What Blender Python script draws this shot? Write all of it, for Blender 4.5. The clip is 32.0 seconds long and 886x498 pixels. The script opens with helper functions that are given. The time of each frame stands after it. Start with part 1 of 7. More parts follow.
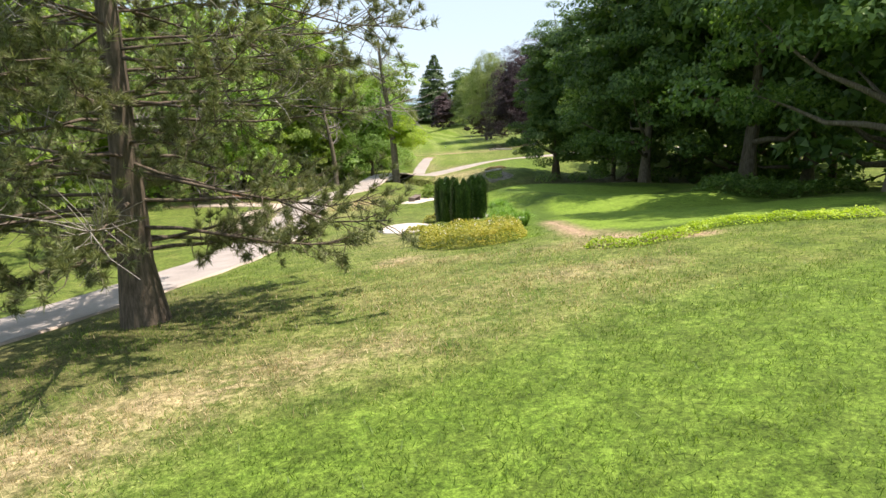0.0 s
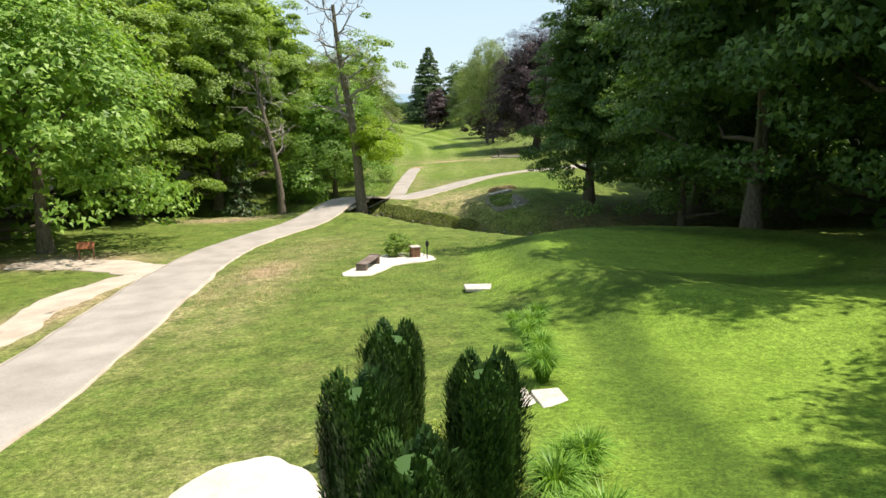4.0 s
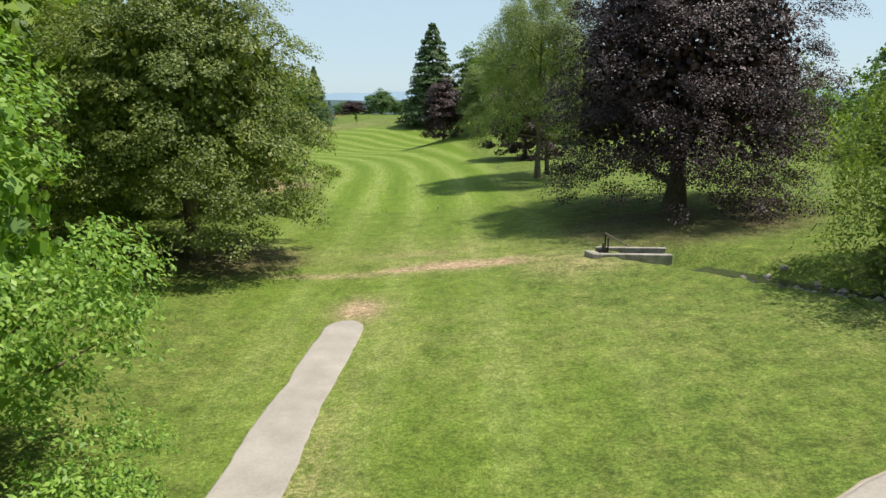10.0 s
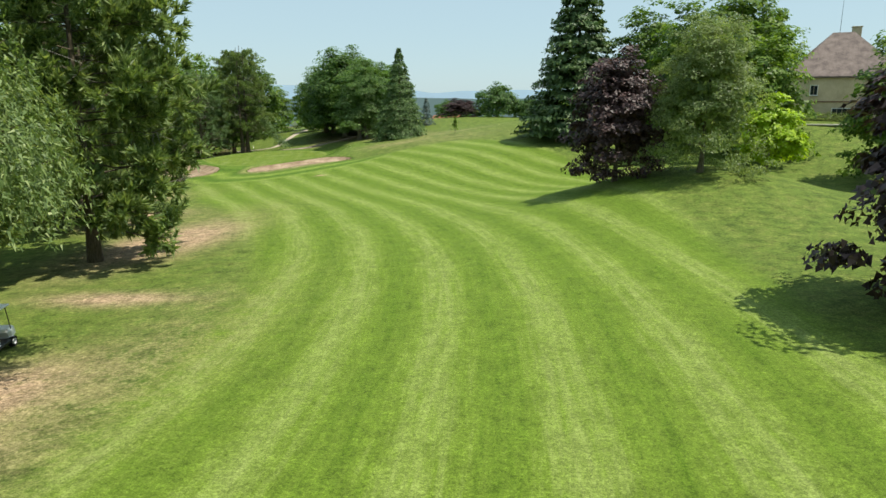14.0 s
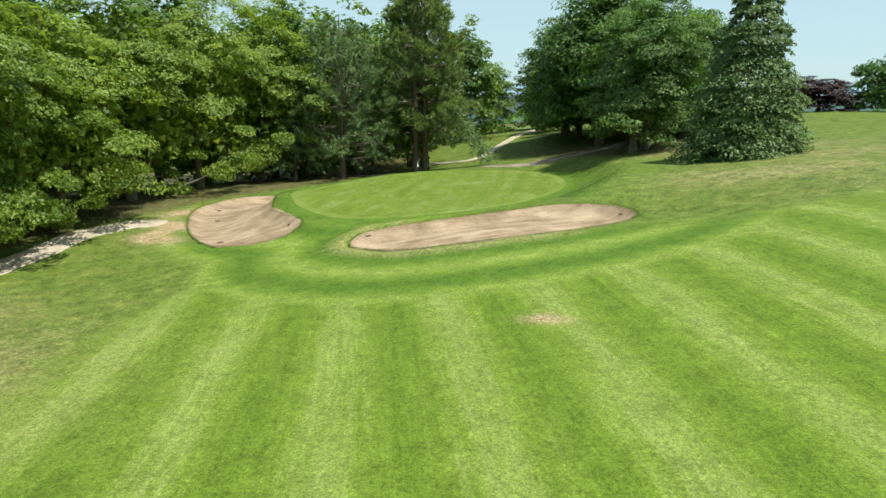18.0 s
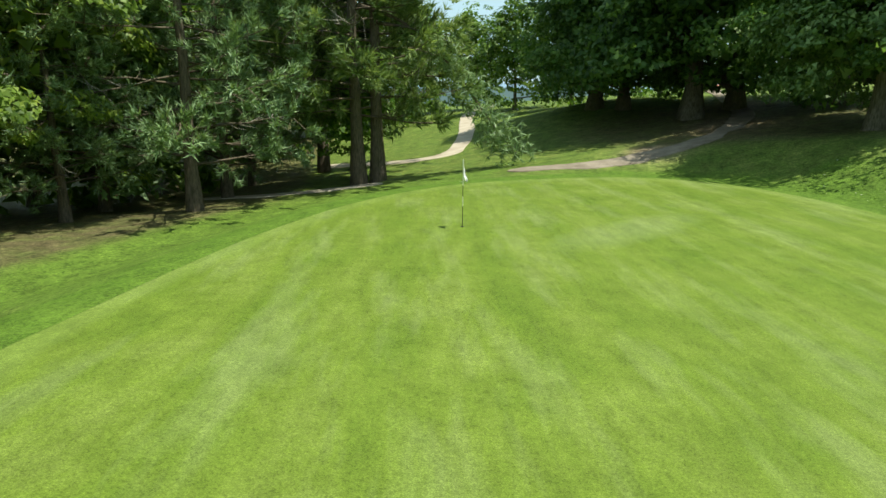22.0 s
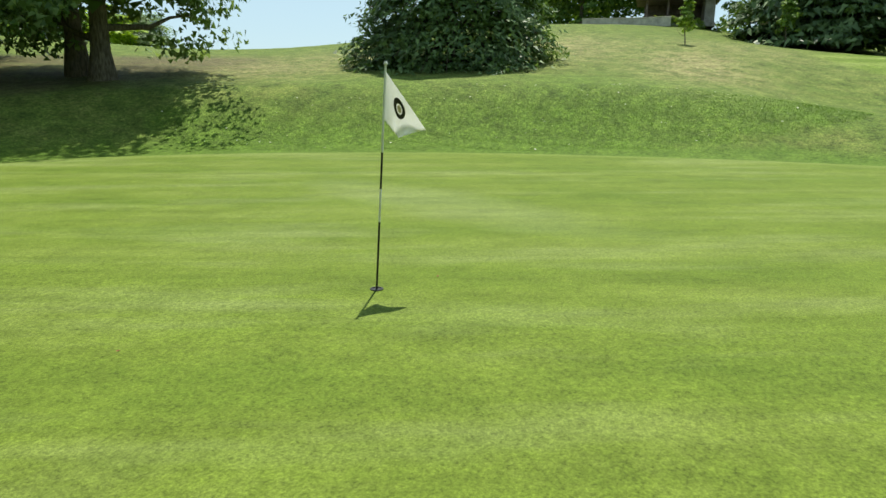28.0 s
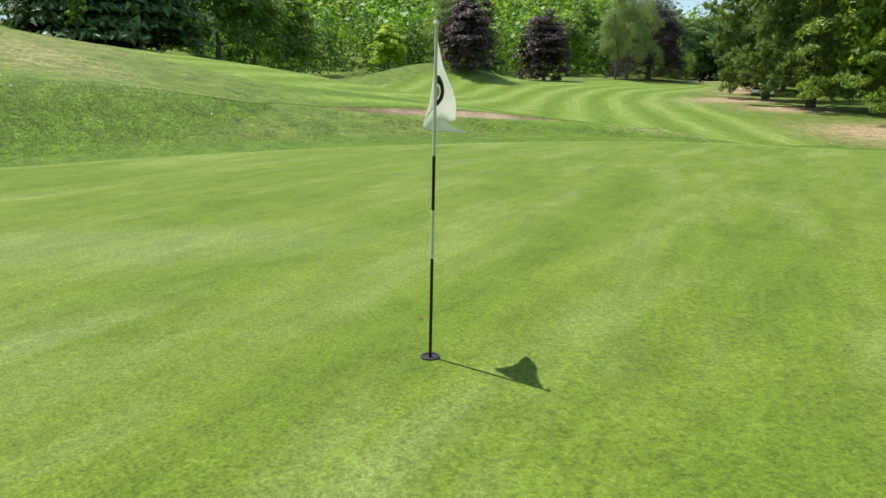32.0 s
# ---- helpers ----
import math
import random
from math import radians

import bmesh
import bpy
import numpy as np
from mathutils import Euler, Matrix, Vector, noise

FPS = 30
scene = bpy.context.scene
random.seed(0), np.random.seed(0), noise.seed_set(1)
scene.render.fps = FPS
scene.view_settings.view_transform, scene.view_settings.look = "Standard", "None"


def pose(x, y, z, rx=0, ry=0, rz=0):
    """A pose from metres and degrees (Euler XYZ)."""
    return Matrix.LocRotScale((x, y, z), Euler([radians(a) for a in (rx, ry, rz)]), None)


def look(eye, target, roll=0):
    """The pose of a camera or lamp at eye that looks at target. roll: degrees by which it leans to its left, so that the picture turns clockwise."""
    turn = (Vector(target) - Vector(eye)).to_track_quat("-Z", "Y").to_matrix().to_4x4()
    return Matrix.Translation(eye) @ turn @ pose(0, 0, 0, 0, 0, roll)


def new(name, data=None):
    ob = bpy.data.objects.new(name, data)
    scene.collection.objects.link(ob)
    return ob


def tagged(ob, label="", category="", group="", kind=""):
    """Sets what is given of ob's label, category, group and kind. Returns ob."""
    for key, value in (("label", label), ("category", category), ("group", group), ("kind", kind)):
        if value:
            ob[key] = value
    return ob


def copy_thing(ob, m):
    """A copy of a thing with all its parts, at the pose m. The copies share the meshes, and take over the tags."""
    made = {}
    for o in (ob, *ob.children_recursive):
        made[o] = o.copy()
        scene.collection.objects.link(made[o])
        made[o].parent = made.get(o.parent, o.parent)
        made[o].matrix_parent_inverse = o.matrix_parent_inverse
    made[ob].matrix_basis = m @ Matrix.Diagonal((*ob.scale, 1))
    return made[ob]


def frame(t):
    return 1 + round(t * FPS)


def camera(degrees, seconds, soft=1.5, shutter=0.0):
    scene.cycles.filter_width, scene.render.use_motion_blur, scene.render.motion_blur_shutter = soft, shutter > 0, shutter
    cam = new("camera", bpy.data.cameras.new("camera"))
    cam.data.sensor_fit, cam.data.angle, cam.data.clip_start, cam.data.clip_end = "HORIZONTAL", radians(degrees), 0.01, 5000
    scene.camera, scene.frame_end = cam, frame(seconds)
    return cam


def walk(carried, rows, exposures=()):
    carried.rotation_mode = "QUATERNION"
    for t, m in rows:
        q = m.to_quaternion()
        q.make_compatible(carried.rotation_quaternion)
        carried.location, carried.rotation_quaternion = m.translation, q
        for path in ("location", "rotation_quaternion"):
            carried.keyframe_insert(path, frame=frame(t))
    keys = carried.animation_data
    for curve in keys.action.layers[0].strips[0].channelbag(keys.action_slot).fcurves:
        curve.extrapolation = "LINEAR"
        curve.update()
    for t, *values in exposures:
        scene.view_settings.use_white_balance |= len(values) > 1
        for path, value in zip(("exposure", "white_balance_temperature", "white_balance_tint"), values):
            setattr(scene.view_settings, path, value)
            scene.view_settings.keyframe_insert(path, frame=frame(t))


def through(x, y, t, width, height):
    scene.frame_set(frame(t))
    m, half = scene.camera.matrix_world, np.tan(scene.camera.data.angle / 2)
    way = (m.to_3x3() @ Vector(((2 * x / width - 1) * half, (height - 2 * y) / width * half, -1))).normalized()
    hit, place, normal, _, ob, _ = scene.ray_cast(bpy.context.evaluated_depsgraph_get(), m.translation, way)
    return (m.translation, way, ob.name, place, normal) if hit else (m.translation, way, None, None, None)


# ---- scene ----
cam = camera(68.5, 32.0)
# seconds, eye x y z, yaw to the left, pitch, roll
ROWS = [
    (0, -0.3, -1.62, 11.67, -0.63, -12.49, 0.06),
    (0.5, -0.18, 1.35, 11.49, -0.83, -12.35, 0),
    (1, 0.02, 4.55, 11.34, -0.8, -12.33, -0.02),
    (1.5, 0.25, 7.23, 11.36, -0.78, -12.4, -0.02),
    (2, 0.45, 9.98, 11.38, -0.7, -12.49, -0.04),
    (2.5, 0.61, 12.77, 11.37, -0.73, -12.53, -0.02),
    (3, 0.77, 15.54, 11.47, -0.73, -12.63, 0.1),
    (3.5, 0.88, 18.56, 11.43, -0.79, -12.63, 0.11),
    (5.5, 1.53, 32.76, 11.49, -0.64, -12.63, 0),
    (6, 1.65, 37.21, 11.57, -0.59, -12.77, -0.01),
    (6.5, 1.75, 42.15, 11.64, -0.56, -12.97, -0.01),
    (7, 1.99, 47.41, 11.55, -0.39, -12.96, 0.02),
    (7.5, 2.23, 53.19, 11.37, -0.22, -12.85, 0.05),
    (8, 2.46, 59.47, 11.17, -0.05, -12.67, 0.13),
    (8.5, 2.49, 65.35, 11.21, -0.01, -12.69, 0.14),
    (9, 2.57, 71.6, 11.28, 0.09, -12.76, 0.09),
    (9.5, 2.56, 78.42, 11.22, 0.18, -12.78, -0.07),
    (10, 2.38, 85.95, 11.33, 0.33, -12.82, -0.21),
    (10.5, 2.33, 94.21, 11.36, 0.79, -12.77, -0.19),
    (11, 2.26, 103.03, 11.43, 1.45, -12.64, -0.12),
    (11.5, 2.02, 111.52, 11.52, 2.3, -12.55, -0.09),
    (12, 1.58, 119.17, 11.33, 3.58, -12.54, -0.08),
    (12.5, 0.97, 126.99, 11.27, 5.19, -12.61, -0.09),
    (13, 0.08, 134.76, 11.21, 6.97, -12.65, -0.05),
    (13.5, -1.01, 142.26, 11.09, 8.61, -12.69, -0.07),
    (14, -2.11, 150.54, 11.19, 10.79, -12.92, -0.03),
    (14.5, -3.76, 159.22, 11.18, 13.3, -13.12, 0.01),
    (16.5, -15.18, 193.58, 9.69, 24.72, -13.1, 0.27),
    (17, -19.49, 202.45, 9.25, 27.26, -13.11, 0.28),
    (17.5, -24.41, 211.3, 8.79, 29.43, -13.11, 0.2),
    (18, -29.46, 220.13, 8.26, 30.79, -13.06, 0.17),
    (18.5, -34.46, 228.87, 7.44, 31.35, -12.96, 0.14),
    (19, -39.62, 237.35, 6.75, 31.54, -12.95, 0.15),
    (19.5, -43.22, 243.36, 5.75, 31.64, -12.89, 0.14),
    (20, -47.23, 247.97, 4.56, 31.4, -12.84, 0.17),
    (20.5, -51.4, 250.59, 4.53, 30.22, -13.13, 0.14),
    (21, -54.23, 252.19, 4.52, 27.66, -13.35, 0.07),
    (21.5, -57.21, 253.73, 4.45, 23.3, -13.44, -0.03),
    (22, -60.12, 255.94, 4.17, 17.11, -13.47, -0.13),
    (22.5, -62.85, 258.2, 3.68, 9.8, -13.39, -0.12),
    (23, -65.29, 260.17, 3.36, 2.17, -13.3, -0.1),
    (23.5, -67.23, 262.17, 3.08, -6.05, -13.26, -0.12),
    (24, -68.46, 263.94, 2.85, -15.04, -13.3, -0.19),
    (24.5, -69.22, 265.68, 2.54, -23.88, -13.28, -0.17),
    (25, -69.81, 266.97, 2.37, -31.8, -13.36, 0),
    (25.5, -70.78, 267.55, 2.53, -38.78, -13.58, 0.2),
    (27.5, -71.22, 272.45, 1.96, -66.11, -13.66, 0.15),
    (28, -71.2, 273.29, 1.89, -73.05, -13.62, 0.16),
    (28.5, -71.13, 274.1, 1.84, -80.25, -13.65, 0.17),
    (29, -70.96, 274.87, 1.79, -87.55, -13.58, 0.21),
    (29.5, -70.72, 275.59, 1.75, -94.7, -13.48, 0.17),
    (30, -70.43, 276.26, 1.74, -101.82, -13.51, 0.12),
    (30.5, -70.05, 276.88, 1.73, -109.06, -13.55, 0.11),
    (31, -69.61, 277.45, 1.72, -116.74, -13.7, 0.07),
    (31.5, -69.14, 277.95, 1.73, -124.81, -13.74, 0),
    (32, -68.59, 278.39, 1.74, -132.81, -13.72, 0.07),
]
walk(cam, [(t, pose(x, y, z, 90 + pitch, 0, yaw) @ pose(0, 0, 0, 0, 0, roll)) for t, x, y, z, yaw, pitch, roll in ROWS],
     [(t, 0.8 + stops, kelvin, tint) for t, stops, kelvin, tint in (
         (0, 0.22, 6700, 24), (1, 0.24, 6700, 23), (2.2, 0.14, 6700, 19), (3.2, 0.05, 6700, 15), (5.5, 0.05, 6700, 18), (7, 0.44, 6750, 22), (8, 0.5, 6650, 21), (9, -0.26, 6600, 15), (10, -0.25, 6550, 13),
         (12, -0.32, 6650, 6), (14.5, -0.32, 6600, 6), (17, -0.37, 6550, 2), (19, 0.0, 6550, 4), (20.5, -0.08, 6450, -2), (21.3, -0.08, 6450, -2), (23, -0.06, 6600, 3), (25, -0.11, 6600, 5), (28, -0.2, 6500, 6), (32, -0.18, 6450, 6))])
# ---- end of walk ----
# ---- light: high summer sun in the east, hazy sky ----
world = bpy.data.worlds.new("sky")
scene.world = world
world.use_nodes = True
wn = world.node_tree
sky = wn.nodes.new("ShaderNodeTexSky")
sky.sky_type, sky.sun_disc = "NISHITA", False
sky.sun_elevation, sky.sun_rotation = radians(66.8), radians(86)
sky.air_density, sky.dust_density, sky.ozone_density, sky.altitude = 1.0, 0.7, 3.0, 400
haze = wn.nodes.new("ShaderNodeMix")
haze.data_type = "RGBA"
haze.inputs[0].default_value, haze.inputs[7].default_value = 0.68, (5.5, 7.3, 8.2, 1)
wn.links.new(sky.outputs[0], haze.inputs[6])
wn.links.new(haze.outputs[2], wn.nodes["Background"].inputs[0])
wn.nodes["Background"].inputs[1].default_value = 0.078
sun = new("sun", bpy.data.lights.new("sun", "SUN"))
sun.data.energy, sun.data.angle, sun.data.color = 4.3, radians(0.53), (1.0, 0.95, 0.84)
sun.matrix_world = look((0, 0, 60), (-0.91, -0.06, 60 - 2.12))

# ---- materials ----
def material(name, rough=0.8, spec=0.3):
    m = bpy.data.materials.new(name)
    m.use_nodes = True
    b = m.node_tree.nodes["Principled BSDF"]
    b.inputs["Roughness"].default_value, b.inputs["Specular IOR Level"].default_value = rough, spec
    return m, m.node_tree, b


def node(nt, kind, **values):
    n = nt.nodes.new(kind)
    for k, v in values.items():
        n.inputs[k.replace("_", " ")].default_value = v
    return n


def noise_of(nt, scale, detail=4.0, rough=0.55, where=None):
    n = node(nt, "ShaderNodeTexNoise", Scale=scale, Detail=detail, Roughness=rough)
    if where is None:
        where = nt.nodes.get("place") or nt.nodes.new("ShaderNodeTexCoord")
        where.name = "place"
        where = where.outputs["Object"]
    nt.links.new(where, n.inputs["Vector"])
    return n.outputs["Fac"]


def ramp(nt, fac, *stops):
    r = nt.nodes.new("ShaderNodeValToRGB")
    el = r.color_ramp.elements
    while len(el) < len(stops):
        el.new(0.5)
    for e, (p, c) in zip(el, stops):
        e.position, e.color = p, (c if isinstance(c, tuple) else (c, c, c)) + (1,)
    nt.links.new(fac, r.inputs[0])
    return r.outputs[0]


def mix(nt, fac, a, b, how="MIX"):
    m = nt.nodes.new("ShaderNodeMix")
    m.data_type, m.blend_type = "RGBA", how
    for key, v in ((0, fac), (6, a), (7, b)):
        if isinstance(v, (int, float)):
            m.inputs[key].default_value = v
        elif isinstance(v, tuple):
            m.inputs[key].default_value = (*v, 1)
        else:
            nt.links.new(v, m.inputs[key])
    return m.outputs[2]


def calc(nt, how, a, b=0.0, c=0.0):
    m = nt.nodes.new("ShaderNodeMath")
    m.operation = how
    for i, v in enumerate((a, b, c)):
        if isinstance(v, (int, float)):
            m.inputs[i].default_value = v
        else:
            nt.links.new(v, m.inputs[i])
    return m.outputs[0]


def attr(nt, name):
    a = nt.nodes.new("ShaderNodeAttribute")
    a.attribute_name = name
    return a.outputs["Fac"]


def relief(nt, b, fac, strength, distance):
    n = node(nt, "ShaderNodeBump", Strength=strength, Distance=distance)
    nt.links.new(fac, n.inputs["Height"])
    nt.links.new(n.outputs[0], b.inputs["Normal"])


def plain(name, dark, light, scale=6.0, rough=0.8, bump=0.4, depth=0.01, spec=0.3, metal=0.0, fine=None):
    """A surface of two mottled tones, at two scales, with fine relief."""
    m, nt, b = material(name, rough, spec)
    a, f = noise_of(nt, scale, 3.0), noise_of(nt, fine or scale * 9, 5.0, 0.65)
    tone = calc(nt, "ADD", calc(nt, "MULTIPLY", a, 0.6), calc(nt, "MULTIPLY", f, 0.4))
    nt.links.new(ramp(nt, tone, (0.36, dark), (0.64, light)), b.inputs["Base Color"])
    b.inputs["Metallic"].default_value = metal
    relief(nt, b, f, bump, depth)
    return m


def leaf_material(name, dark, mid, light, through=0.35, rough=0.5):
    """Leaves: each one its own tone, and some light that passes through."""
    m, nt, b = material(name, rough, 0.35)
    g = nt.nodes.new("ShaderNodeNewGeometry")
    o = nt.nodes.new("ShaderNodeObjectInfo")
    big = noise_of(nt, 0.45, 2.0)
    v = calc(nt, "ADD", calc(nt, "MULTIPLY", g.outputs["Random Per Island"], 0.55), calc(nt, "MULTIPLY", big, 0.6))
    v = calc(nt, "ADD", v, calc(nt, "MULTIPLY", o.outputs["Random"], 0.16))
    col = ramp(nt, v, (0.25, dark), (0.62, mid), (0.95, light))
    nt.links.new(col, b.inputs["Base Color"])
    t = nt.nodes.new("ShaderNodeBsdfTranslucent")
    nt.links.new(mix(nt, 1.0, col, (1.5, 1.5, 0.8), "MULTIPLY"), t.inputs[0])
    s = nt.nodes.new("ShaderNodeMixShader")
    s.inputs[0].default_value = through
    nt.links.new(b.outputs[0], s.inputs[1])
    nt.links.new(t.outputs[0], s.inputs[2])
    nt.links.new(s.outputs[0], nt.nodes["Material Output"].inputs[0])
    return m


def bark_material(name, dark, light):
    m, nt, b = material(name, 0.9, 0.2)
    tc = nt.nodes.new("ShaderNodeTexCoord")
    mp = nt.nodes.new("ShaderNodeMapping")
    mp.inputs["Scale"].default_value = (9, 9, 1.6)
    nt.links.new(tc.outputs["Object"], mp.inputs[0])
    f = noise_of(nt, 1.6, 6.0, 0.65, mp.outputs[0])
    g = noise_of(nt, 0.7, 2.0, 0.5, tc.outputs["Object"])
    nt.links.new(mix(nt, calc(nt, "MULTIPLY", g, 0.35), ramp(nt, f, (0.35, dark), (0.68, light)), (0.09, 0.11, 0.05)), b.inputs["Base Color"])
    relief(nt, b, f, 0.9, 0.05)
    return m


def turf_material():
    """Rough, fairway, fringe, dry and bare ground on one sheet, told apart by where they lie."""
    m, nt, b = material("turf", 0.85, 0.15)
    tiny, small, mid, big = noise_of(nt, 26, 4, 0.7), noise_of(nt, 4.5, 4, 0.65), noise_of(nt, 0.8, 3, 0.6), noise_of(nt, 0.12, 3)
    rough = ramp(nt, calc(nt, "ADD", calc(nt, "MULTIPLY", small, 0.45), calc(nt, "MULTIPLY", mid, 0.55)), (0.34, (0.062, 0.100, 0.018)), (0.50, (0.105, 0.148, 0.025)), (0.66, (0.17, 0.192, 0.048)))
    # mown stripes: the blades lean away or towards in turn
    lane = attr(nt, "lane")
    wave = calc(nt, "SINE", calc(nt, "ADD", calc(nt, "MULTIPLY", lane, math.pi / 2.1), calc(nt, "ADD", calc(nt, "MULTIPLY", mid, 0.7), 1.22)))
    co = nt.nodes.new("ShaderNodeCombineXYZ")
    nt.links.new(calc(nt, "MULTIPLY", lane, 2.6), co.inputs[0]), nt.links.new(calc(nt, "MULTIPLY", attr(nt, "run"), 0.16), co.inputs[1])
    streak = noise_of(nt, 1.0, 8, 0.78, co.outputs[0])
    stripe = calc(nt, "ADD", calc(nt, "MULTIPLY", wave, 0.16), calc(nt, "ADD", calc(nt, "MULTIPLY_ADD", streak, 1.0, -0.12), calc(nt, "ADD", calc(nt, "MULTIPLY", small, 0.22), calc(nt, "MULTIPLY", mid, 0.12))))
    fair = ramp(nt, stripe, (0.2, (0.064, 0.120, 0.005)), (0.55, (0.132, 0.197, 0.022)), (0.85, (0.232, 0.285, 0.078)))
    col = mix(nt, attr(nt, "fairway"), rough, fair)
    turn = calc(nt, "SINE", calc(nt, "ADD", calc(nt, "MULTIPLY", attr(nt, "ring"), math.pi / 2.3), calc(nt, "MULTIPLY", mid, 0.8)))
    loop = calc(nt, "ADD", calc(nt, "MULTIPLY", turn, 0.3), calc(nt, "ADD", calc(nt, "MULTIPLY", small, 0.35), calc(nt, "MULTIPLY", mid, 0.45)))
    col = mix(nt, attr(nt, "apron"), col, ramp(nt, loop, (0.12, (0.068, 0.130, 0.012)), (0.55, (0.138, 0.206, 0.027)), (0.8, (0.215, 0.280, 0.060))))
    fringe = ramp(nt, calc(nt, "ADD", calc(nt, "MULTIPLY", mid, 0.6), calc(nt, "MULTIPLY", small, 0.4)), (0.35, (0.060, 0.115, 0.010)), (0.65, (0.105, 0.172, 0.020)))
    col = mix(nt, attr(nt, "fringe"), col, fringe)
    lush = calc(nt, "MULTIPLY", attr(nt, "lush"), ramp(nt, mid, (0.3, 0.6), (0.6, 1.0)))
    col = mix(nt, lush, col, ramp(nt, small, (0.3, (0.056, 0.114, 0.009)), (0.7, (0.122, 0.200, 0.024))))
    lawn = ramp(nt, calc(nt, "ADD", calc(nt, "MULTIPLY", mid, 0.5), calc(nt, "MULTIPLY", small, 0.5)), (0.3, (0.108, 0.195, 0.015)), (0.7, (0.20, 0.30, 0.04)))
    col = mix(nt, attr(nt, "tee"), col, lawn)
    col = mix(nt, calc(nt, "MULTIPLY", attr(nt, "collar"), 0.65), col, (0.034, 0.070, 0.007))
    straw = ramp(nt, small, (0.3, (0.21, 0.17, 0.08)), (0.7, (0.42, 0.33, 0.19)))
    dry = calc(nt, "MULTIPLY", attr(nt, "dry"), ramp(nt, calc(nt, "ADD", calc(nt, "MULTIPLY", small, 0.5), calc(nt, "MULTIPLY", mid, 0.5)), (0.36, 0.0), (0.54, 1.0)))
    col = mix(nt, dry, col, straw)
    soil = ramp(nt, small, (0.3, (0.26, 0.175, 0.105)), (0.7, (0.46, 0.335, 0.225)))
    bare = calc(nt, "MULTIPLY", attr(nt, "bare"), ramp(nt, calc(nt, "ADD", calc(nt, "MULTIPLY", small, 0.4), calc(nt, "MULTIPLY", mid, 0.6)), (0.30, 0.3), (0.50, 1.0)))
    col = mix(nt, bare, col, soil)
    # Brown leaf litter, darkened to carry the shade under the trees as well.
    litter = ramp(nt, small, (0.3, (0.06, 0.045, 0.024)), (0.7, (0.145, 0.11, 0.062)))
    col = mix(nt, calc(nt, "MULTIPLY", attr(nt, "litter"), ramp(nt, mid, (0.3, 0.55), (0.6, 1.0))), col, litter)
    col = mix(nt, calc(nt, "MULTIPLY", calc(nt, "MULTIPLY", big, 0.3), calc(nt, "SUBTRACT", 1.0, attr(nt, "bare"))), col, (0.10, 0.155, 0.024), "MIX")
    speck = noise_of(nt, 9, 5, 0.75)
    grit = calc(nt, "ADD", calc(nt, "MULTIPLY", tiny, 0.55), calc(nt, "MULTIPLY", speck, 0.45))
    coarse, short = ramp(nt, grit, (0.36, 0.34), (0.5, 0.92), (0.64, 1.7)), ramp(nt, grit, (0.36, 0.40), (0.5, 0.93), (0.64, 1.62))
    mown = calc(nt, "MINIMUM", 1.0, calc(nt, "ADD", calc(nt, "ADD", attr(nt, "fairway"), attr(nt, "apron")), calc(nt, "ADD", attr(nt, "fringe"), attr(nt, "tee"))))
    col = mix(nt, 1.0, col, mix(nt, mown, coarse, short), "MULTIPLY")
    scuff = noise_of(nt, 1.3, 9, 0.8)
    col = mix(nt, 1.0, col, mix(nt, mown, ramp(nt, scuff, (0.36, 0.60), (0.5, 0.98), (0.64, 1.34)), ramp(nt, scuff, (0.36, 0.76), (0.5, 0.99), (0.64, 1.18))), "MULTIPLY")
    nt.links.new(col, b.inputs["Base Color"])
    relief(nt, b, calc(nt, "ADD", tiny, calc(nt, "MULTIPLY", small, 1.5)), 0.6, 0.04)
    return m


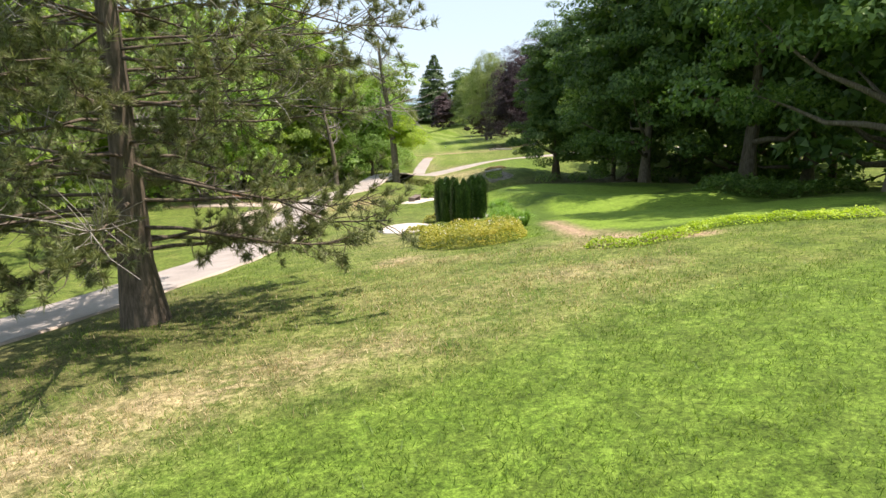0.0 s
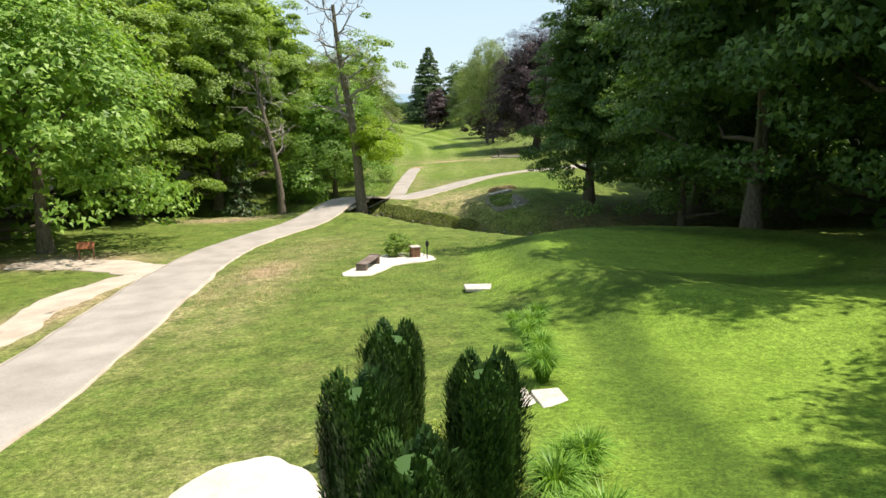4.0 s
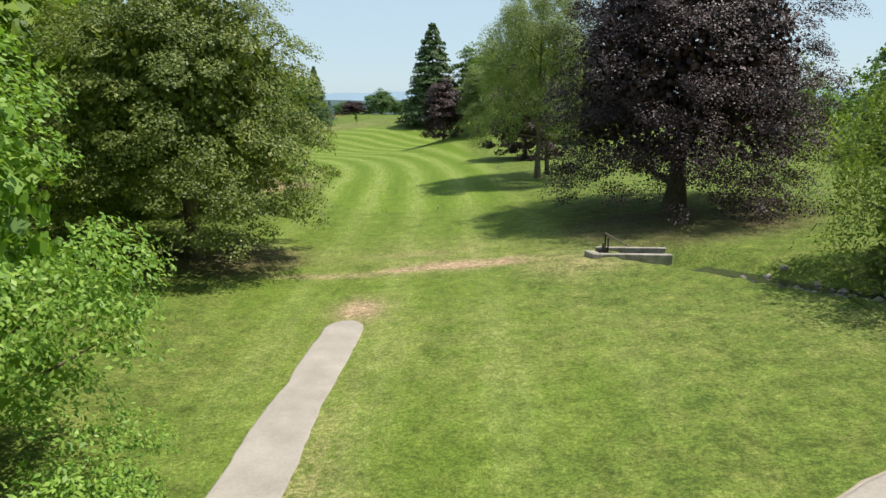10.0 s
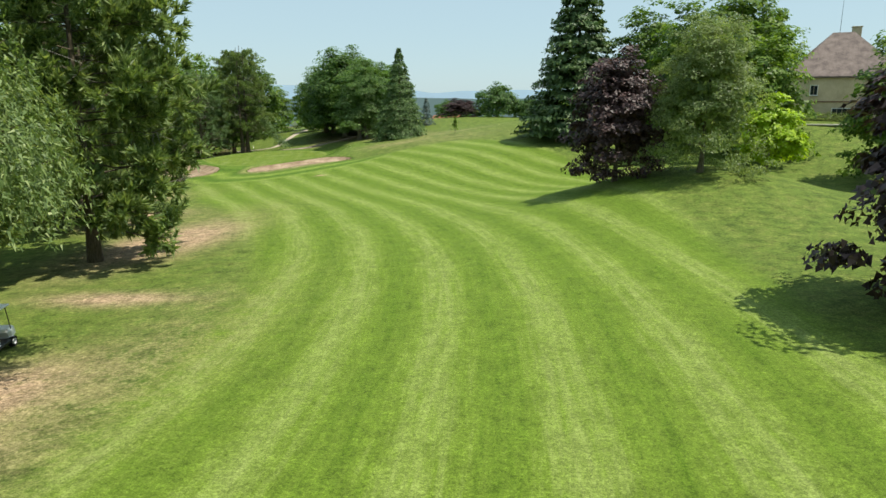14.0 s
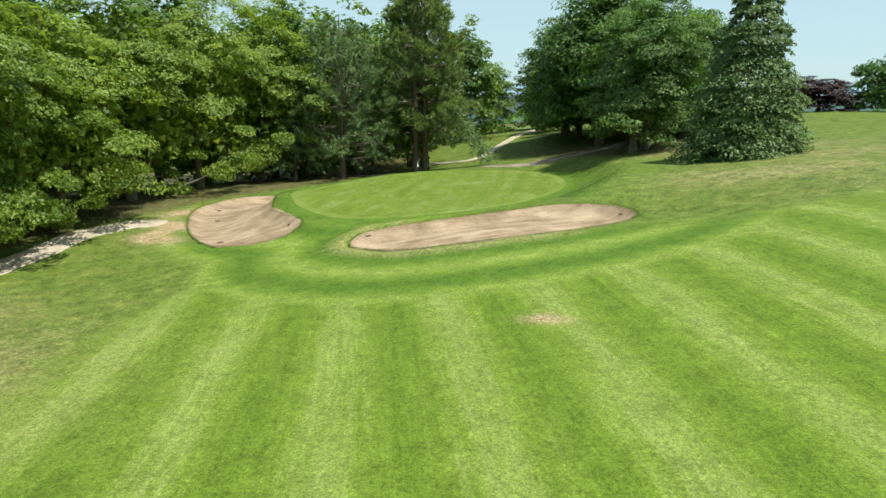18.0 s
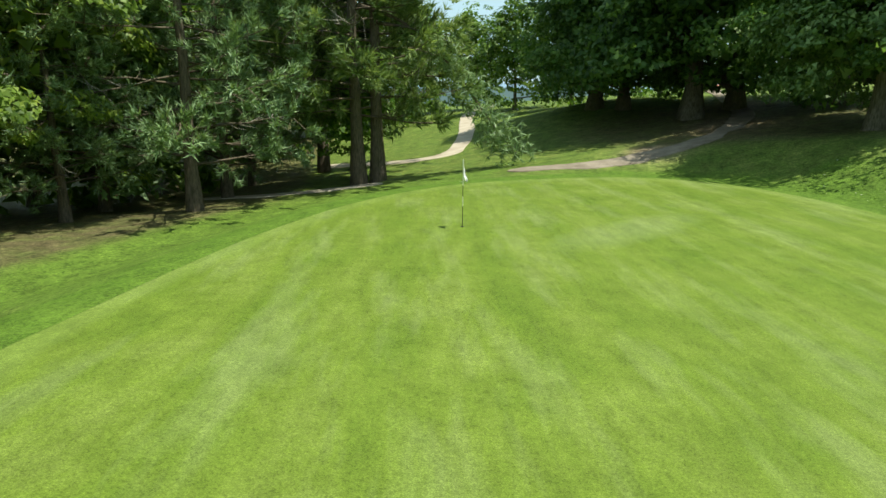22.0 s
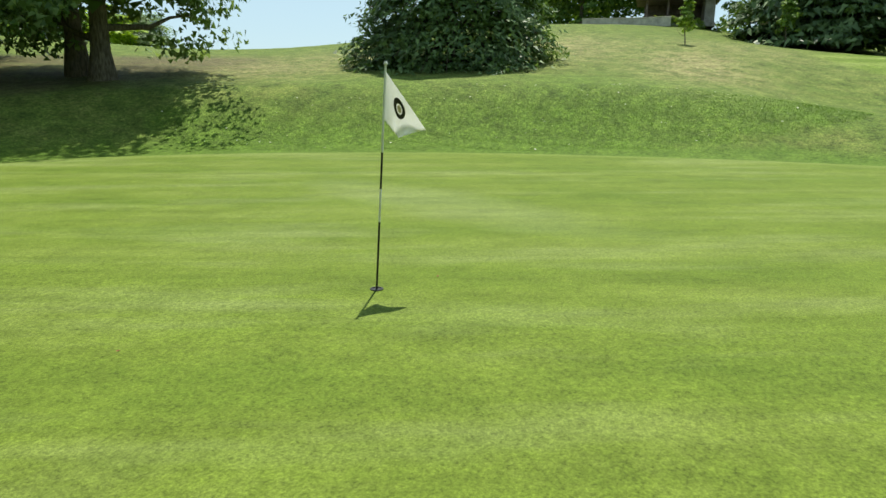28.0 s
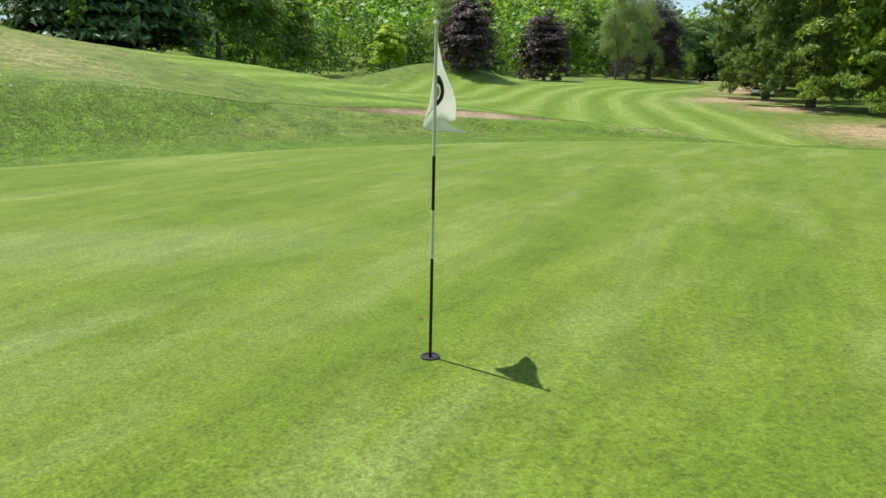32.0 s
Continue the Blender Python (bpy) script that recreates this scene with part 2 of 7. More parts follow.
def green_material():
    m, nt, b = material("putting_turf", 0.8, 0.12)
    tiny, small, mid, big = noise_of(nt, 45, 4, 0.75), noise_of(nt, 7, 4, 0.65), noise_of(nt, 0.9, 3, 0.6), noise_of(nt, 0.22, 2)
    tc = nt.nodes["place"]
    sx = nt.nodes.new("ShaderNodeSeparateXYZ")
    nt.links.new(tc.outputs["Object"], sx.inputs[0])
    lane = calc(nt, "ADD", calc(nt, "MULTIPLY", sx.outputs[0], 0.94), calc(nt, "MULTIPLY", sx.outputs[1], 0.34))
    wave = calc(nt, "SINE", calc(nt, "ADD", calc(nt, "MULTIPLY", lane, math.pi / 1.2), calc(nt, "MULTIPLY", big, 2.2)))
    skew = calc(nt, "SUBTRACT", calc(nt, "MULTIPLY", sx.outputs[0], 0.8), calc(nt, "MULTIPLY", sx.outputs[1], 0.6))
    cross = calc(nt, "SINE", calc(nt, "ADD", calc(nt, "MULTIPLY", skew, math.pi / 1.4), calc(nt, "MULTIPLY", mid, 1.2)))
    wave = calc(nt, "ADD", wave, calc(nt, "MULTIPLY", cross, 0.4))
    co = nt.nodes.new("ShaderNodeCombineXYZ")
    nt.links.new(calc(nt, "MULTIPLY", lane, 1.1), co.inputs[0])
    nt.links.new(calc(nt, "MULTIPLY", calc(nt, "SUBTRACT", calc(nt, "MULTIPLY", sx.outputs[1], 0.94), calc(nt, "MULTIPLY", sx.outputs[0], 0.34)), 0.2), co.inputs[1])
    grain = calc(nt, "ADD", calc(nt, "MULTIPLY", noise_of(nt, 1.0, 5, 0.6, co.outputs[0]), 0.65), calc(nt, "MULTIPLY", mid, 0.35))
    v = calc(nt, "ADD", calc(nt, "MULTIPLY", wave, 0.045), calc(nt, "ADD", calc(nt, "MULTIPLY", grain, 0.55), calc(nt, "ADD", calc(nt, "MULTIPLY", big, 0.24), calc(nt, "MULTIPLY_ADD", small, 0.2, 0.03))))
    col = ramp(nt, v, (0.32, (0.080, 0.132, 0.012)), (0.54, (0.122, 0.171, 0.022)), (0.78, (0.178, 0.220, 0.050)))
    wash = calc(nt, "MULTIPLY", ramp(nt, noise_of(nt, 0.8, 4, 0.6, co.outputs[0]), (0.50, 0.0), (0.68, 1.0)), 0.5)
    col = mix(nt, wash, col, (0.205, 0.245, 0.088))
    dx, dy = calc(nt, "ADD", sx.outputs[0], 60.4), calc(nt, "SUBTRACT", sx.outputs[1], 276.6)
    far = calc(nt, "POWER", calc(nt, "MULTIPLY", calc(nt, "ADD", calc(nt, "MULTIPLY", dx, 0.5), calc(nt, "MULTIPLY", dy, 0.866)), 0.23), 2.0)
    near = calc(nt, "POWER", calc(nt, "MULTIPLY", calc(nt, "SUBTRACT", calc(nt, "MULTIPLY", dx, 0.866), calc(nt, "MULTIPLY", dy, 0.5)), 0.75), 2.0)
    worn = calc(nt, "SUBTRACT", 1.0, calc(nt, "ADD", calc(nt, "ADD", far, near), calc(nt, "MULTIPLY_ADD", grain, 1.6, -0.8)))
    worn = calc(nt, "MULTIPLY", calc(nt, "MINIMUM", 1.0, calc(nt, "MAXIMUM", worn, 0.0)), 0.38)
    col = mix(nt, worn, col, (0.225, 0.265, 0.11))
    rim = ramp(nt, calc(nt, "ADD", calc(nt, "MULTIPLY", attr(nt, "edge"), 0.25), calc(nt, "MULTIPLY", mid, 0.12)), (0.20, 0.32), (0.30, 0.0))
    col = mix(nt, rim, col, (0.185, 0.245, 0.062))
    speck = noise_of(nt, 17, 5, 0.8)
    col = mix(nt, 1.0, col, ramp(nt, calc(nt, "ADD", calc(nt, "MULTIPLY", tiny, 0.6), calc(nt, "MULTIPLY", speck, 0.4)), (0.36, 0.46), (0.5, 0.93), (0.64, 1.45)), "MULTIPLY")
    scuff = calc(nt, "ADD", calc(nt, "MULTIPLY", noise_of(nt, 2.4, 9, 0.78, co.outputs[0]), 0.6), calc(nt, "MULTIPLY", noise_of(nt, 1.8, 8, 0.78), 0.4))
    col = mix(nt, 1.0, col, ramp(nt, scuff, (0.38, 0.76), (0.5, 0.98), (0.62, 1.18)), "MULTIPLY")
    nt.links.new(col, b.inputs["Base Color"])
    relief(nt, b, calc(nt, "ADD", tiny, calc(nt, "MULTIPLY", small, 0.6)), 0.5, 0.012)
    return m


def sand_material():
    """Raked sand: fine wavering furrows, damp brown and dry pale patches."""
    m, nt, b = material("bunker_sand", 0.95, 0.1)
    wide, mid, fine = noise_of(nt, 0.35, 4, 0.6), noise_of(nt, 1.6, 4, 0.6), noise_of(nt, 15, 6, 0.8)
    sx = nt.nodes.new("ShaderNodeSeparateXYZ")
    nt.links.new(nt.nodes["place"].outputs["Object"], sx.inputs[0])
    across = calc(nt, "SUBTRACT", calc(nt, "MULTIPLY", sx.outputs[1], 0.72), calc(nt, "MULTIPLY", sx.outputs[0], 0.69))
    furrow = calc(nt, "SINE", calc(nt, "ADD", calc(nt, "MULTIPLY", across, 2 * math.pi / 0.10), calc(nt, "MULTIPLY", mid, 12.0)))
    co = nt.nodes.new("ShaderNodeCombineXYZ")
    nt.links.new(calc(nt, "MULTIPLY", across, 1.5), co.inputs[0])
    nt.links.new(calc(nt, "MULTIPLY", calc(nt, "ADD", sx.outputs[0], sx.outputs[1]), 0.14), co.inputs[1])
    sweep = noise_of(nt, 1.0, 5, 0.6, co.outputs[0])
    tone = calc(nt, "ADD", calc(nt, "ADD", calc(nt, "MULTIPLY", wide, 0.4), calc(nt, "MULTIPLY", sweep, 0.30)), calc(nt, "ADD", calc(nt, "MULTIPLY", fine, 0.30), calc(nt, "MULTIPLY", furrow, calc(nt, "MULTIPLY", mid, 0.05))))
    nt.links.new(ramp(nt, tone, (0.39, (0.14, 0.094, 0.060)), (0.50, (0.285, 0.208, 0.142)), (0.61, (0.445, 0.345, 0.252))), b.inputs["Base Color"])
    relief(nt, b, calc(nt, "ADD", calc(nt, "MULTIPLY", furrow, calc(nt, "MULTIPLY", wide, 0.25)), calc(nt, "ADD", calc(nt, "MULTIPLY", fine, 1.4), calc(nt, "MULTIPLY", mid, 0.4))), 0.6, 0.02)
    return m


TURF, PUTTING = turf_material(), green_material()
SAND = sand_material()
PALE_SAND = plain("pale_gravel", (0.44, 0.40, 0.33), (0.66, 0.61, 0.53), 1.5, 0.95, 0.5, 0.02, 0.1, fine=22)
ASPHALT = plain("worn_asphalt", (0.255, 0.23, 0.20), (0.37, 0.335, 0.295), 0.7, 0.9, 0.4, 0.01, 0.2, fine=14)
GRAVEL = plain("dusty_gravel", (0.34, 0.28, 0.22), (0.50, 0.43, 0.35), 0.8, 0.95, 0.6, 0.02, 0.1, fine=15)
DIRT = plain("trodden_dirt", (0.15, 0.12, 0.09), (0.30, 0.25, 0.20), 0.8, 0.95, 0.6, 0.02, 0.1, fine=11)
GREY_GRIT = plain("grey_grit", (0.10, 0.095, 0.066), (0.21, 0.195, 0.15), 2.0, 0.95, 0.6, 0.02, 0.1, fine=12)
CONCRETE = plain("old_concrete", (0.33, 0.30, 0.26), (0.58, 0.54, 0.47), 2.0, 0.9, 0.4, 0.01)
TIMBER = plain("weathered_timber", (0.10, 0.075, 0.06), (0.24, 0.19, 0.16), 3.0, 0.85, 0.5, 0.01)
BROWN_WOOD = plain("brown_timber", (0.13, 0.065, 0.035), (0.27, 0.15, 0.09), 5.0, 0.8, 0.4, 0.01)
IRON = plain("dark_iron", (0.015, 0.015, 0.016), (0.05, 0.05, 0.05), 8.0, 0.5, 0.2, 0.004, 0.5, 0.6)
WHITE = plain("white_paint", (0.72, 0.72, 0.70), (0.86, 0.86, 0.84), 5.0, 0.5, 0.1, 0.003, 0.4)
BLACK = plain("black_paint", (0.012, 0.012, 0.012), (0.03, 0.03, 0.03), 8.0, 0.45, 0.1, 0.003, 0.4)
STONE = plain("field_stone", (0.17, 0.155, 0.13), (0.42, 0.39, 0.34), 1.6, 0.9, 0.8, 0.04)
BARK = bark_material("oak_bark", (0.07, 0.055, 0.04), (0.27, 0.22, 0.17))
PINE_BARK = bark_material("pine_bark", (0.06, 0.045, 0.035), (0.21, 0.155, 0.12))
GREY_BARK = bark_material("grey_bark", (0.16, 0.14, 0.12), (0.46, 0.42, 0.37))
LEAF = leaf_material("leaf_green", (0.07, 0.13, 0.016), (0.16, 0.26, 0.034), (0.30, 0.40, 0.08), 0.42)
LEAF_DEEP = leaf_material("leaf_deep", (0.028, 0.068, 0.016), (0.074, 0.150, 0.031), (0.17, 0.27, 0.066), 0.42)
LEAF_BEECH = leaf_material("leaf_beech", (0.048, 0.094, 0.014), (0.150, 0.228, 0.032), (0.31, 0.385, 0.08), 0.46)
LEAF_PARK = leaf_material("leaf_park", (0.030, 0.070, 0.010), (0.085, 0.158, 0.021), (0.20, 0.29, 0.048), 0.42)
LEAF_ASH = leaf_material("leaf_ash", (0.065, 0.14, 0.016), (0.15, 0.28, 0.036), (0.29, 0.43, 0.085))
LEAF_LIME = leaf_material("leaf_lime", (0.12, 0.20, 0.008), (0.27, 0.40, 0.018), (0.44, 0.56, 0.05), 0.4)
LEAF_OLIVE = leaf_material("leaf_olive", (0.042, 0.066, 0.012), (0.118, 0.162, 0.03), (0.25, 0.295, 0.074))
LEAF_COPPER = leaf_material("leaf_copper", (0.012, 0.008, 0.010), (0.040, 0.022, 0.024), (0.115, 0.066, 0.066), 0.15)
LEAF_WILLOW = leaf_material("leaf_willow", (0.075, 0.125, 0.014), (0.18, 0.265, 0.045), (0.34, 0.42, 0.11), 0.4)
LEAF_BIRCH = leaf_material("leaf_birch", (0.07, 0.11, 0.034), (0.165, 0.22, 0.075), (0.27, 0.33, 0.135), 0.45)
LEAF_WHITEBEAM = leaf_material("leaf_whitebeam", (0.05, 0.10, 0.025), (0.12, 0.20, 0.055), (0.25, 0.34, 0.13), 0.35)
NEEDLE = leaf_material("needle_dark", (0.018, 0.046, 0.014), (0.056, 0.105, 0.032), (0.125, 0.19, 0.064), 0.2)
NEEDLE_PINE = leaf_material("needle_pine", (0.055, 0.095, 0.03), (0.155, 0.225, 0.07), (0.31, 0.37, 0.14), 0.34)
NEEDLE_OLIVE = leaf_material("needle_olive", (0.05, 0.066, 0.024), (0.135, 0.162, 0.062), (0.27, 0.29, 0.13), 0.25)
NEEDLE_FIR = leaf_material("needle_fir", (0.028, 0.066, 0.018), (0.088, 0.155, 0.044), (0.185, 0.275, 0.09), 0.25)
NEEDLE_GREY = leaf_material("needle_grey", (0.065, 0.115, 0.05), (0.155, 0.235, 0.10), (0.29, 0.39, 0.19), 0.25)
NEEDLE_BLUE = leaf_material("needle_blue", (0.03, 0.055, 0.045), (0.075, 0.12, 0.105), (0.16, 0.21, 0.19), 0.12)
YEW = leaf_material("yew_green", (0.010, 0.034, 0.006), (0.032, 0.080, 0.014), (0.080, 0.155, 0.036), 0.15)
GOLD_LEAF = leaf_material("golden_leaf", (0.09, 0.125, 0.012), (0.26, 0.275, 0.028), (0.46, 0.40, 0.065), 0.3)
FRESH_LEAF = leaf_material("fresh_leaf", (0.085, 0.14, 0.014), (0.20, 0.28, 0.034), (0.38, 0.43, 0.10), 0.3)
REED = leaf_material("tall_grass", (0.06, 0.15, 0.012), (0.14, 0.28, 0.03), (0.26, 0.42, 0.07), 0.35)

# ---- landform: one height function for the whole course ----
AXIS = ((-60, 0), (130, 0), (165, -4), (200, -20), (225, -36), (250, -54), (276, -66), (320, -74), (420, -84))
LANES = ((-60, 0), (140, 0), (165, -1.2), (180, -3.2), (195, -7.4), (215, -17.4), (240, -35.5), (262, -53), (420, -180))
FALL = ((-60, 8.6), (0, 8.0), (14, 7.4), (20, 6.9), (30, 5.9), (40, 5.0), (52, 3.95), (64, 3.0), (76, 2.3), (88, 2.5), (110, 2.5), (140, 2.35),
        (160, 2.5), (182, 2.0), (205, 1.0), (223, -0.1), (242, -0.7), (262, -0.3), (290, -0.6), (304, -0.3), (325, 1.4), (345, 2.5), (420, 4.0))
TIP = ((-60, 0.10), (20, 0.12), (40, 0.06), (70, 0.03), (88, 0.08), (120, 0.12), (150, 0.07), (182, 0.07), (223, 0.05), (245, 0.09), (272, 0.13), (300, 0.14), (330, 0.10), (420, 0.06))
HILLS = (
    (-5.3, 76, 6, 5, 1.41),
    (7, 79, 5, 6, 0.96),
    (12, 88, 7, 8, 0.93),
    (17, 120, 9, 10, 0.04),
    (11, 155, 9, 14, 0.56),
    (-13, 154, 8, 12, 0.53),
    (-25.5, 172, 10, 14, -0.31),
    (-66, 234, 12, 12, -0.33),
    (-40, 262, 7, 7, -0.97),
    (-15, 250, 12, 12, 0.93),
    (-22, 271, 11, 11, 0.42),
    (-70, 272, 8, 12, -0.57),
    (-77, 300, 10, 16, -0.01),
    (-64, 318, 9, 9, 1.26),
    (5, 285, 28, 24, 4.88),
    (-92, 260, 20, 30, 1.83),
    (14, 45, 8, 12, -1.17),
    (-45, 298, 10, 10, 0.20),
    (-30, 330, 25, 20, 1.76),
    (30, 250, 25, 20, 6.23),
    (-25, 120, 16, 30, 3.63),
    (-58, 268, 8, 8, -0.06),
    (9, 209, 11, 13, 3.5),
    (13, 66.5, 9, 4.5, -0.9),
    (9, 271, 8, 8, 0.8),
)


def smooth(v):
    v = np.clip(v, 0.0, 1.0)
    return v * v * (3 - 2 * v)


def along(table, v):
    """A table read at v, rounded at its corners."""
    a = np.array(table, float)
    return sum(np.interp(v + d, a[:, 0], a[:, 1]) for d in (-6, -3, 0, 3, 6)) / 5


def oval(x, y, cx, cy, a, b, turn=0.0):
    """Below 1 inside an ellipse, above 1 outside."""
    c, s = math.cos(radians(turn)), math.sin(radians(turn))
    u, v = (x - cx) * c + (y - cy) * s, -(x - cx) * s + (y - cy) * c
    return np.sqrt((u / a) ** 2 + (v / b) ** 2)


def to_line(x, y, line):
    """Distance from an open line of points, and the height of the nearest place on it along its length (0 to 1)."""
    best, where = np.full(np.shape(x), 1e9), np.zeros(np.shape(x))
    n = len(line) - 1
    for i in range(n):
        (ax, ay), (bx, by) = line[i][:2], line[i + 1][:2]
        k = np.clip(((x - ax) * (bx - ax) + (y - ay) * (by - ay)) / ((bx - ax) ** 2 + (by - ay) ** 2), 0, 1)
        d = np.hypot(x - ax - k * (bx - ax), y - ay - k * (by - ay))
        where, best = np.where(d < best, (i + k) / n, where), np.minimum(d, best)
    return best, where


def curve(points, steps=8):
    """A smooth line through a few points."""
    p = [points[0], *points, points[-1]]
    out = []
    for i in range(1, len(p) - 2):
        for k in range(steps):
            t = k / steps
            out.append(tuple(0.5 * (2 * p[i][j] + (p[i + 1][j] - p[i - 1][j]) * t + (2 * p[i - 1][j] - 5 * p[i][j] + 4 * p[i + 1][j] - p[i + 2][j]) * t * t
                                    + (3 * p[i][j] - p[i - 1][j] - 3 * p[i + 1][j] + p[i + 2][j]) * t**3) for j in range(2)))
    return [*out, tuple(points[-1])]


GREEN = curve(((-67.5, 259.4), (-64.8, 257.2), (-61.4, 255.8), (-58.8, 255.5), (-56.4, 257.0), (-53.8, 260.6), (-52.0, 264.8), (-50.9, 269.5), (-50.7, 274.5), (-51.3, 279.5), (-53.2, 284.5), (-56.2, 288.6), (-60, 290.2), (-64, 288.9),
               (-68.2, 285.3), (-70.5, 280), (-71.1, 274), (-70.7, 268), (-69.6, 263.1), (-67.5, 259.4)))
BUNKER_EAST = curve(((-53.6, 249.8), (-54.5, 251.3), (-53.9, 253.6), (-50, 258.6), (-46.9, 262.5), (-44.1, 264.2), (-41.4, 263.9), (-39.9, 262), (-40.5, 258.8), (-43, 254.6), (-47.6, 250.8), (-50.6, 249.5), (-53.6, 249.8)))
BUNKER_WEST = curve(((-70.8, 263.0), (-72.6, 264.9), (-75, 266.6), (-77.4, 266.4), (-78.4, 263.2), (-77.6, 259), (-75.3, 255.6), (-70, 251.2), (-65.2, 248.8), (-62.9, 248.9), (-61.2, 250.1), (-60.2, 251.4), (-60.5, 252.9), (-61.5, 254.0), (-63.3, 254.6), (-65.2, 255.3), (-67.0, 256.8), (-68.8, 259.2), (-70.0, 261.4), (-70.8, 263.0)), 6)
STREAM = curve(((-40, 84), (-14, 79), (-6.4, 76.2), (-1.4, 74.4), (2.0, 72.3), (6, 69.7), (10, 67.4), (14, 65.6), (20, 64.2), (34, 64), (60, 70)))

BROOK = curve(((12.6, 118.2), (15, 115), (17.6, 111.6), (20.5, 109), (23.5, 108.2), (29, 110.5), (40, 112), (70, 118)))


def inside(x, y, ring):
    """Signed distance from a closed ring: negative within."""
    d, _ = to_line(x, y, ring)
    odd = np.zeros(np.shape(x), bool)
    for (ax, ay), (bx, by) in zip(ring, ring[1:]):
        if ay != by:
            odd ^= ((ay > y) != (by > y)) & (x < (bx - ax) * (y - ay) / (by - ay) + ax)
    return np.where(odd, -d, d)


def height(x, y, stream=True):
    x, y = np.asarray(x, float), np.asarray(y, float)
    side = x - along(AXIS, y)
    z = along(FALL, y) + along(TIP, y) * 34 * np.tanh(side / 34)
    for cx, cy, a, b, h in HILLS:
        z = z + h * np.exp(-(((x - cx) / a) ** 2 + ((y - cy) / b) ** 2))
    # raised tee beside the path
    z = z + 1.15 * (1 - smooth((oval(x, y, 13, 48, 9.5, 12.5, 12) - 0.72) / 0.5))
    # putting green: a nearly level table with rounded shoulders
    d = inside(x, y, GREEN)
    table = 0.45 * np.exp(-(((x + 67.2) / 4.2) ** 2 + ((y - 260) / 4.6) ** 2)) - 0.035 + 0.006 * (-65 - x) * (x < -65) - 0.0012 * np.maximum(0, 266 - y) ** 2 * 0.35
    k = smooth((d - 0.3) / 6.0)
    z = table * (1 - k) + z * k
    for ring, deep, lip in ((BUNKER_EAST, 0.5, 0.16), (BUNKER_WEST, 0.4, 0.10)):
        d = inside(x, y, ring)
        z = z - deep * smooth((0.15 - d) / 1.1) + lip * np.exp(-(((d - 0.5) / 0.6) ** 2))
    # the long bunker is cut into a low rise on its side towards the green
    d = inside(x, y, BUNKER_EAST)
    z = z + 0.34 * np.exp(-(((d - 0.7) / 0.8) ** 2)) * smooth(((y - 256.5) - (x + 47.5)) / 3.0) * smooth((-46.5 - x) / 5)
    # wooded hill to the south-east, distant plain to the north
    z = z + 62 * smooth((x - 45) / 70) * np.exp(-(((x - 215) / 95) ** 2 + ((y - 50) / 120) ** 2))
    z = z - 46 * smooth((y - 360) / 420) - 20 * smooth((-x - 140) / 300)
    if stream:
        d, _ = to_line(x, y, STREAM)
        z = z - 2.0 * (1 - np.clip((d - 0.9) / 2.7, 0, 1))
        d, _ = to_line(x, y, BROOK)
        z = z - 0.75 * (1 - smooth((d - 0.5) / 1.3))
    return z

# ---- building blocks ----
def mesh_of(name, verts, faces, mat, smooth_shade=False):
    me = bpy.data.meshes.new(name)
    verts = np.asarray(verts, np.float32)
    if isinstance(faces, np.ndarray):
        n, k = faces.shape
        me.vertices.add(len(verts)), me.loops.add(n * k), me.polygons.add(n)
        me.vertices.foreach_set("co", verts.ravel())
        me.loops.foreach_set("vertex_index", faces.ravel().astype(np.int32))
        me.polygons.foreach_set("loop_start", np.arange(0, n * k, k, dtype=np.int32))
        me.update(calc_edges=True)
    else:
        me.from_pydata(verts.tolist(), [], faces)
    if smooth_shade:
        me.polygons.foreach_set("use_smooth", [True] * len(me.polygons))
    me.materials.append(mat)
    return me


def thing(name, label, category, x, y, z=None, turn=0.0, group="", kind=""):
    """An empty at a thing's base."""
    ob = new(name)
    ob.empty_display_size = 0.3
    ob.matrix_basis = pose(x, y, float(height(x, y)) if z is None else z, 0, 0, turn)
    return tagged(ob, label, category, group, kind)


def part(name, me, parent, label="", kind=""):
    """A mesh, or a bmesh with its material, as one part under a thing or a part."""
    ob = new(name, me)
    ob.parent = parent
    return tagged(ob, label, kind=kind)


def solid(name, pieces, mat, bevel=0.0):
    """One mesh from boxes (centre, size, turn) with softened edges."""
    bm = bmesh.new()
    for centre, size, *turn in pieces:
        m = pose(*centre, *(turn[0] if turn else (0, 0, 0))) @ Matrix.Diagonal((*size, 1))
        bmesh.ops.create_cube(bm, size=1, matrix=m)
    if bevel:
        bmesh.ops.bevel(bm, geom=bm.edges[:], offset=bevel, segments=1, affect="EDGES")
    me = bpy.data.meshes.new(name)
    bm.to_mesh(me)
    bm.free()
    me.materials.append(mat)
    return me


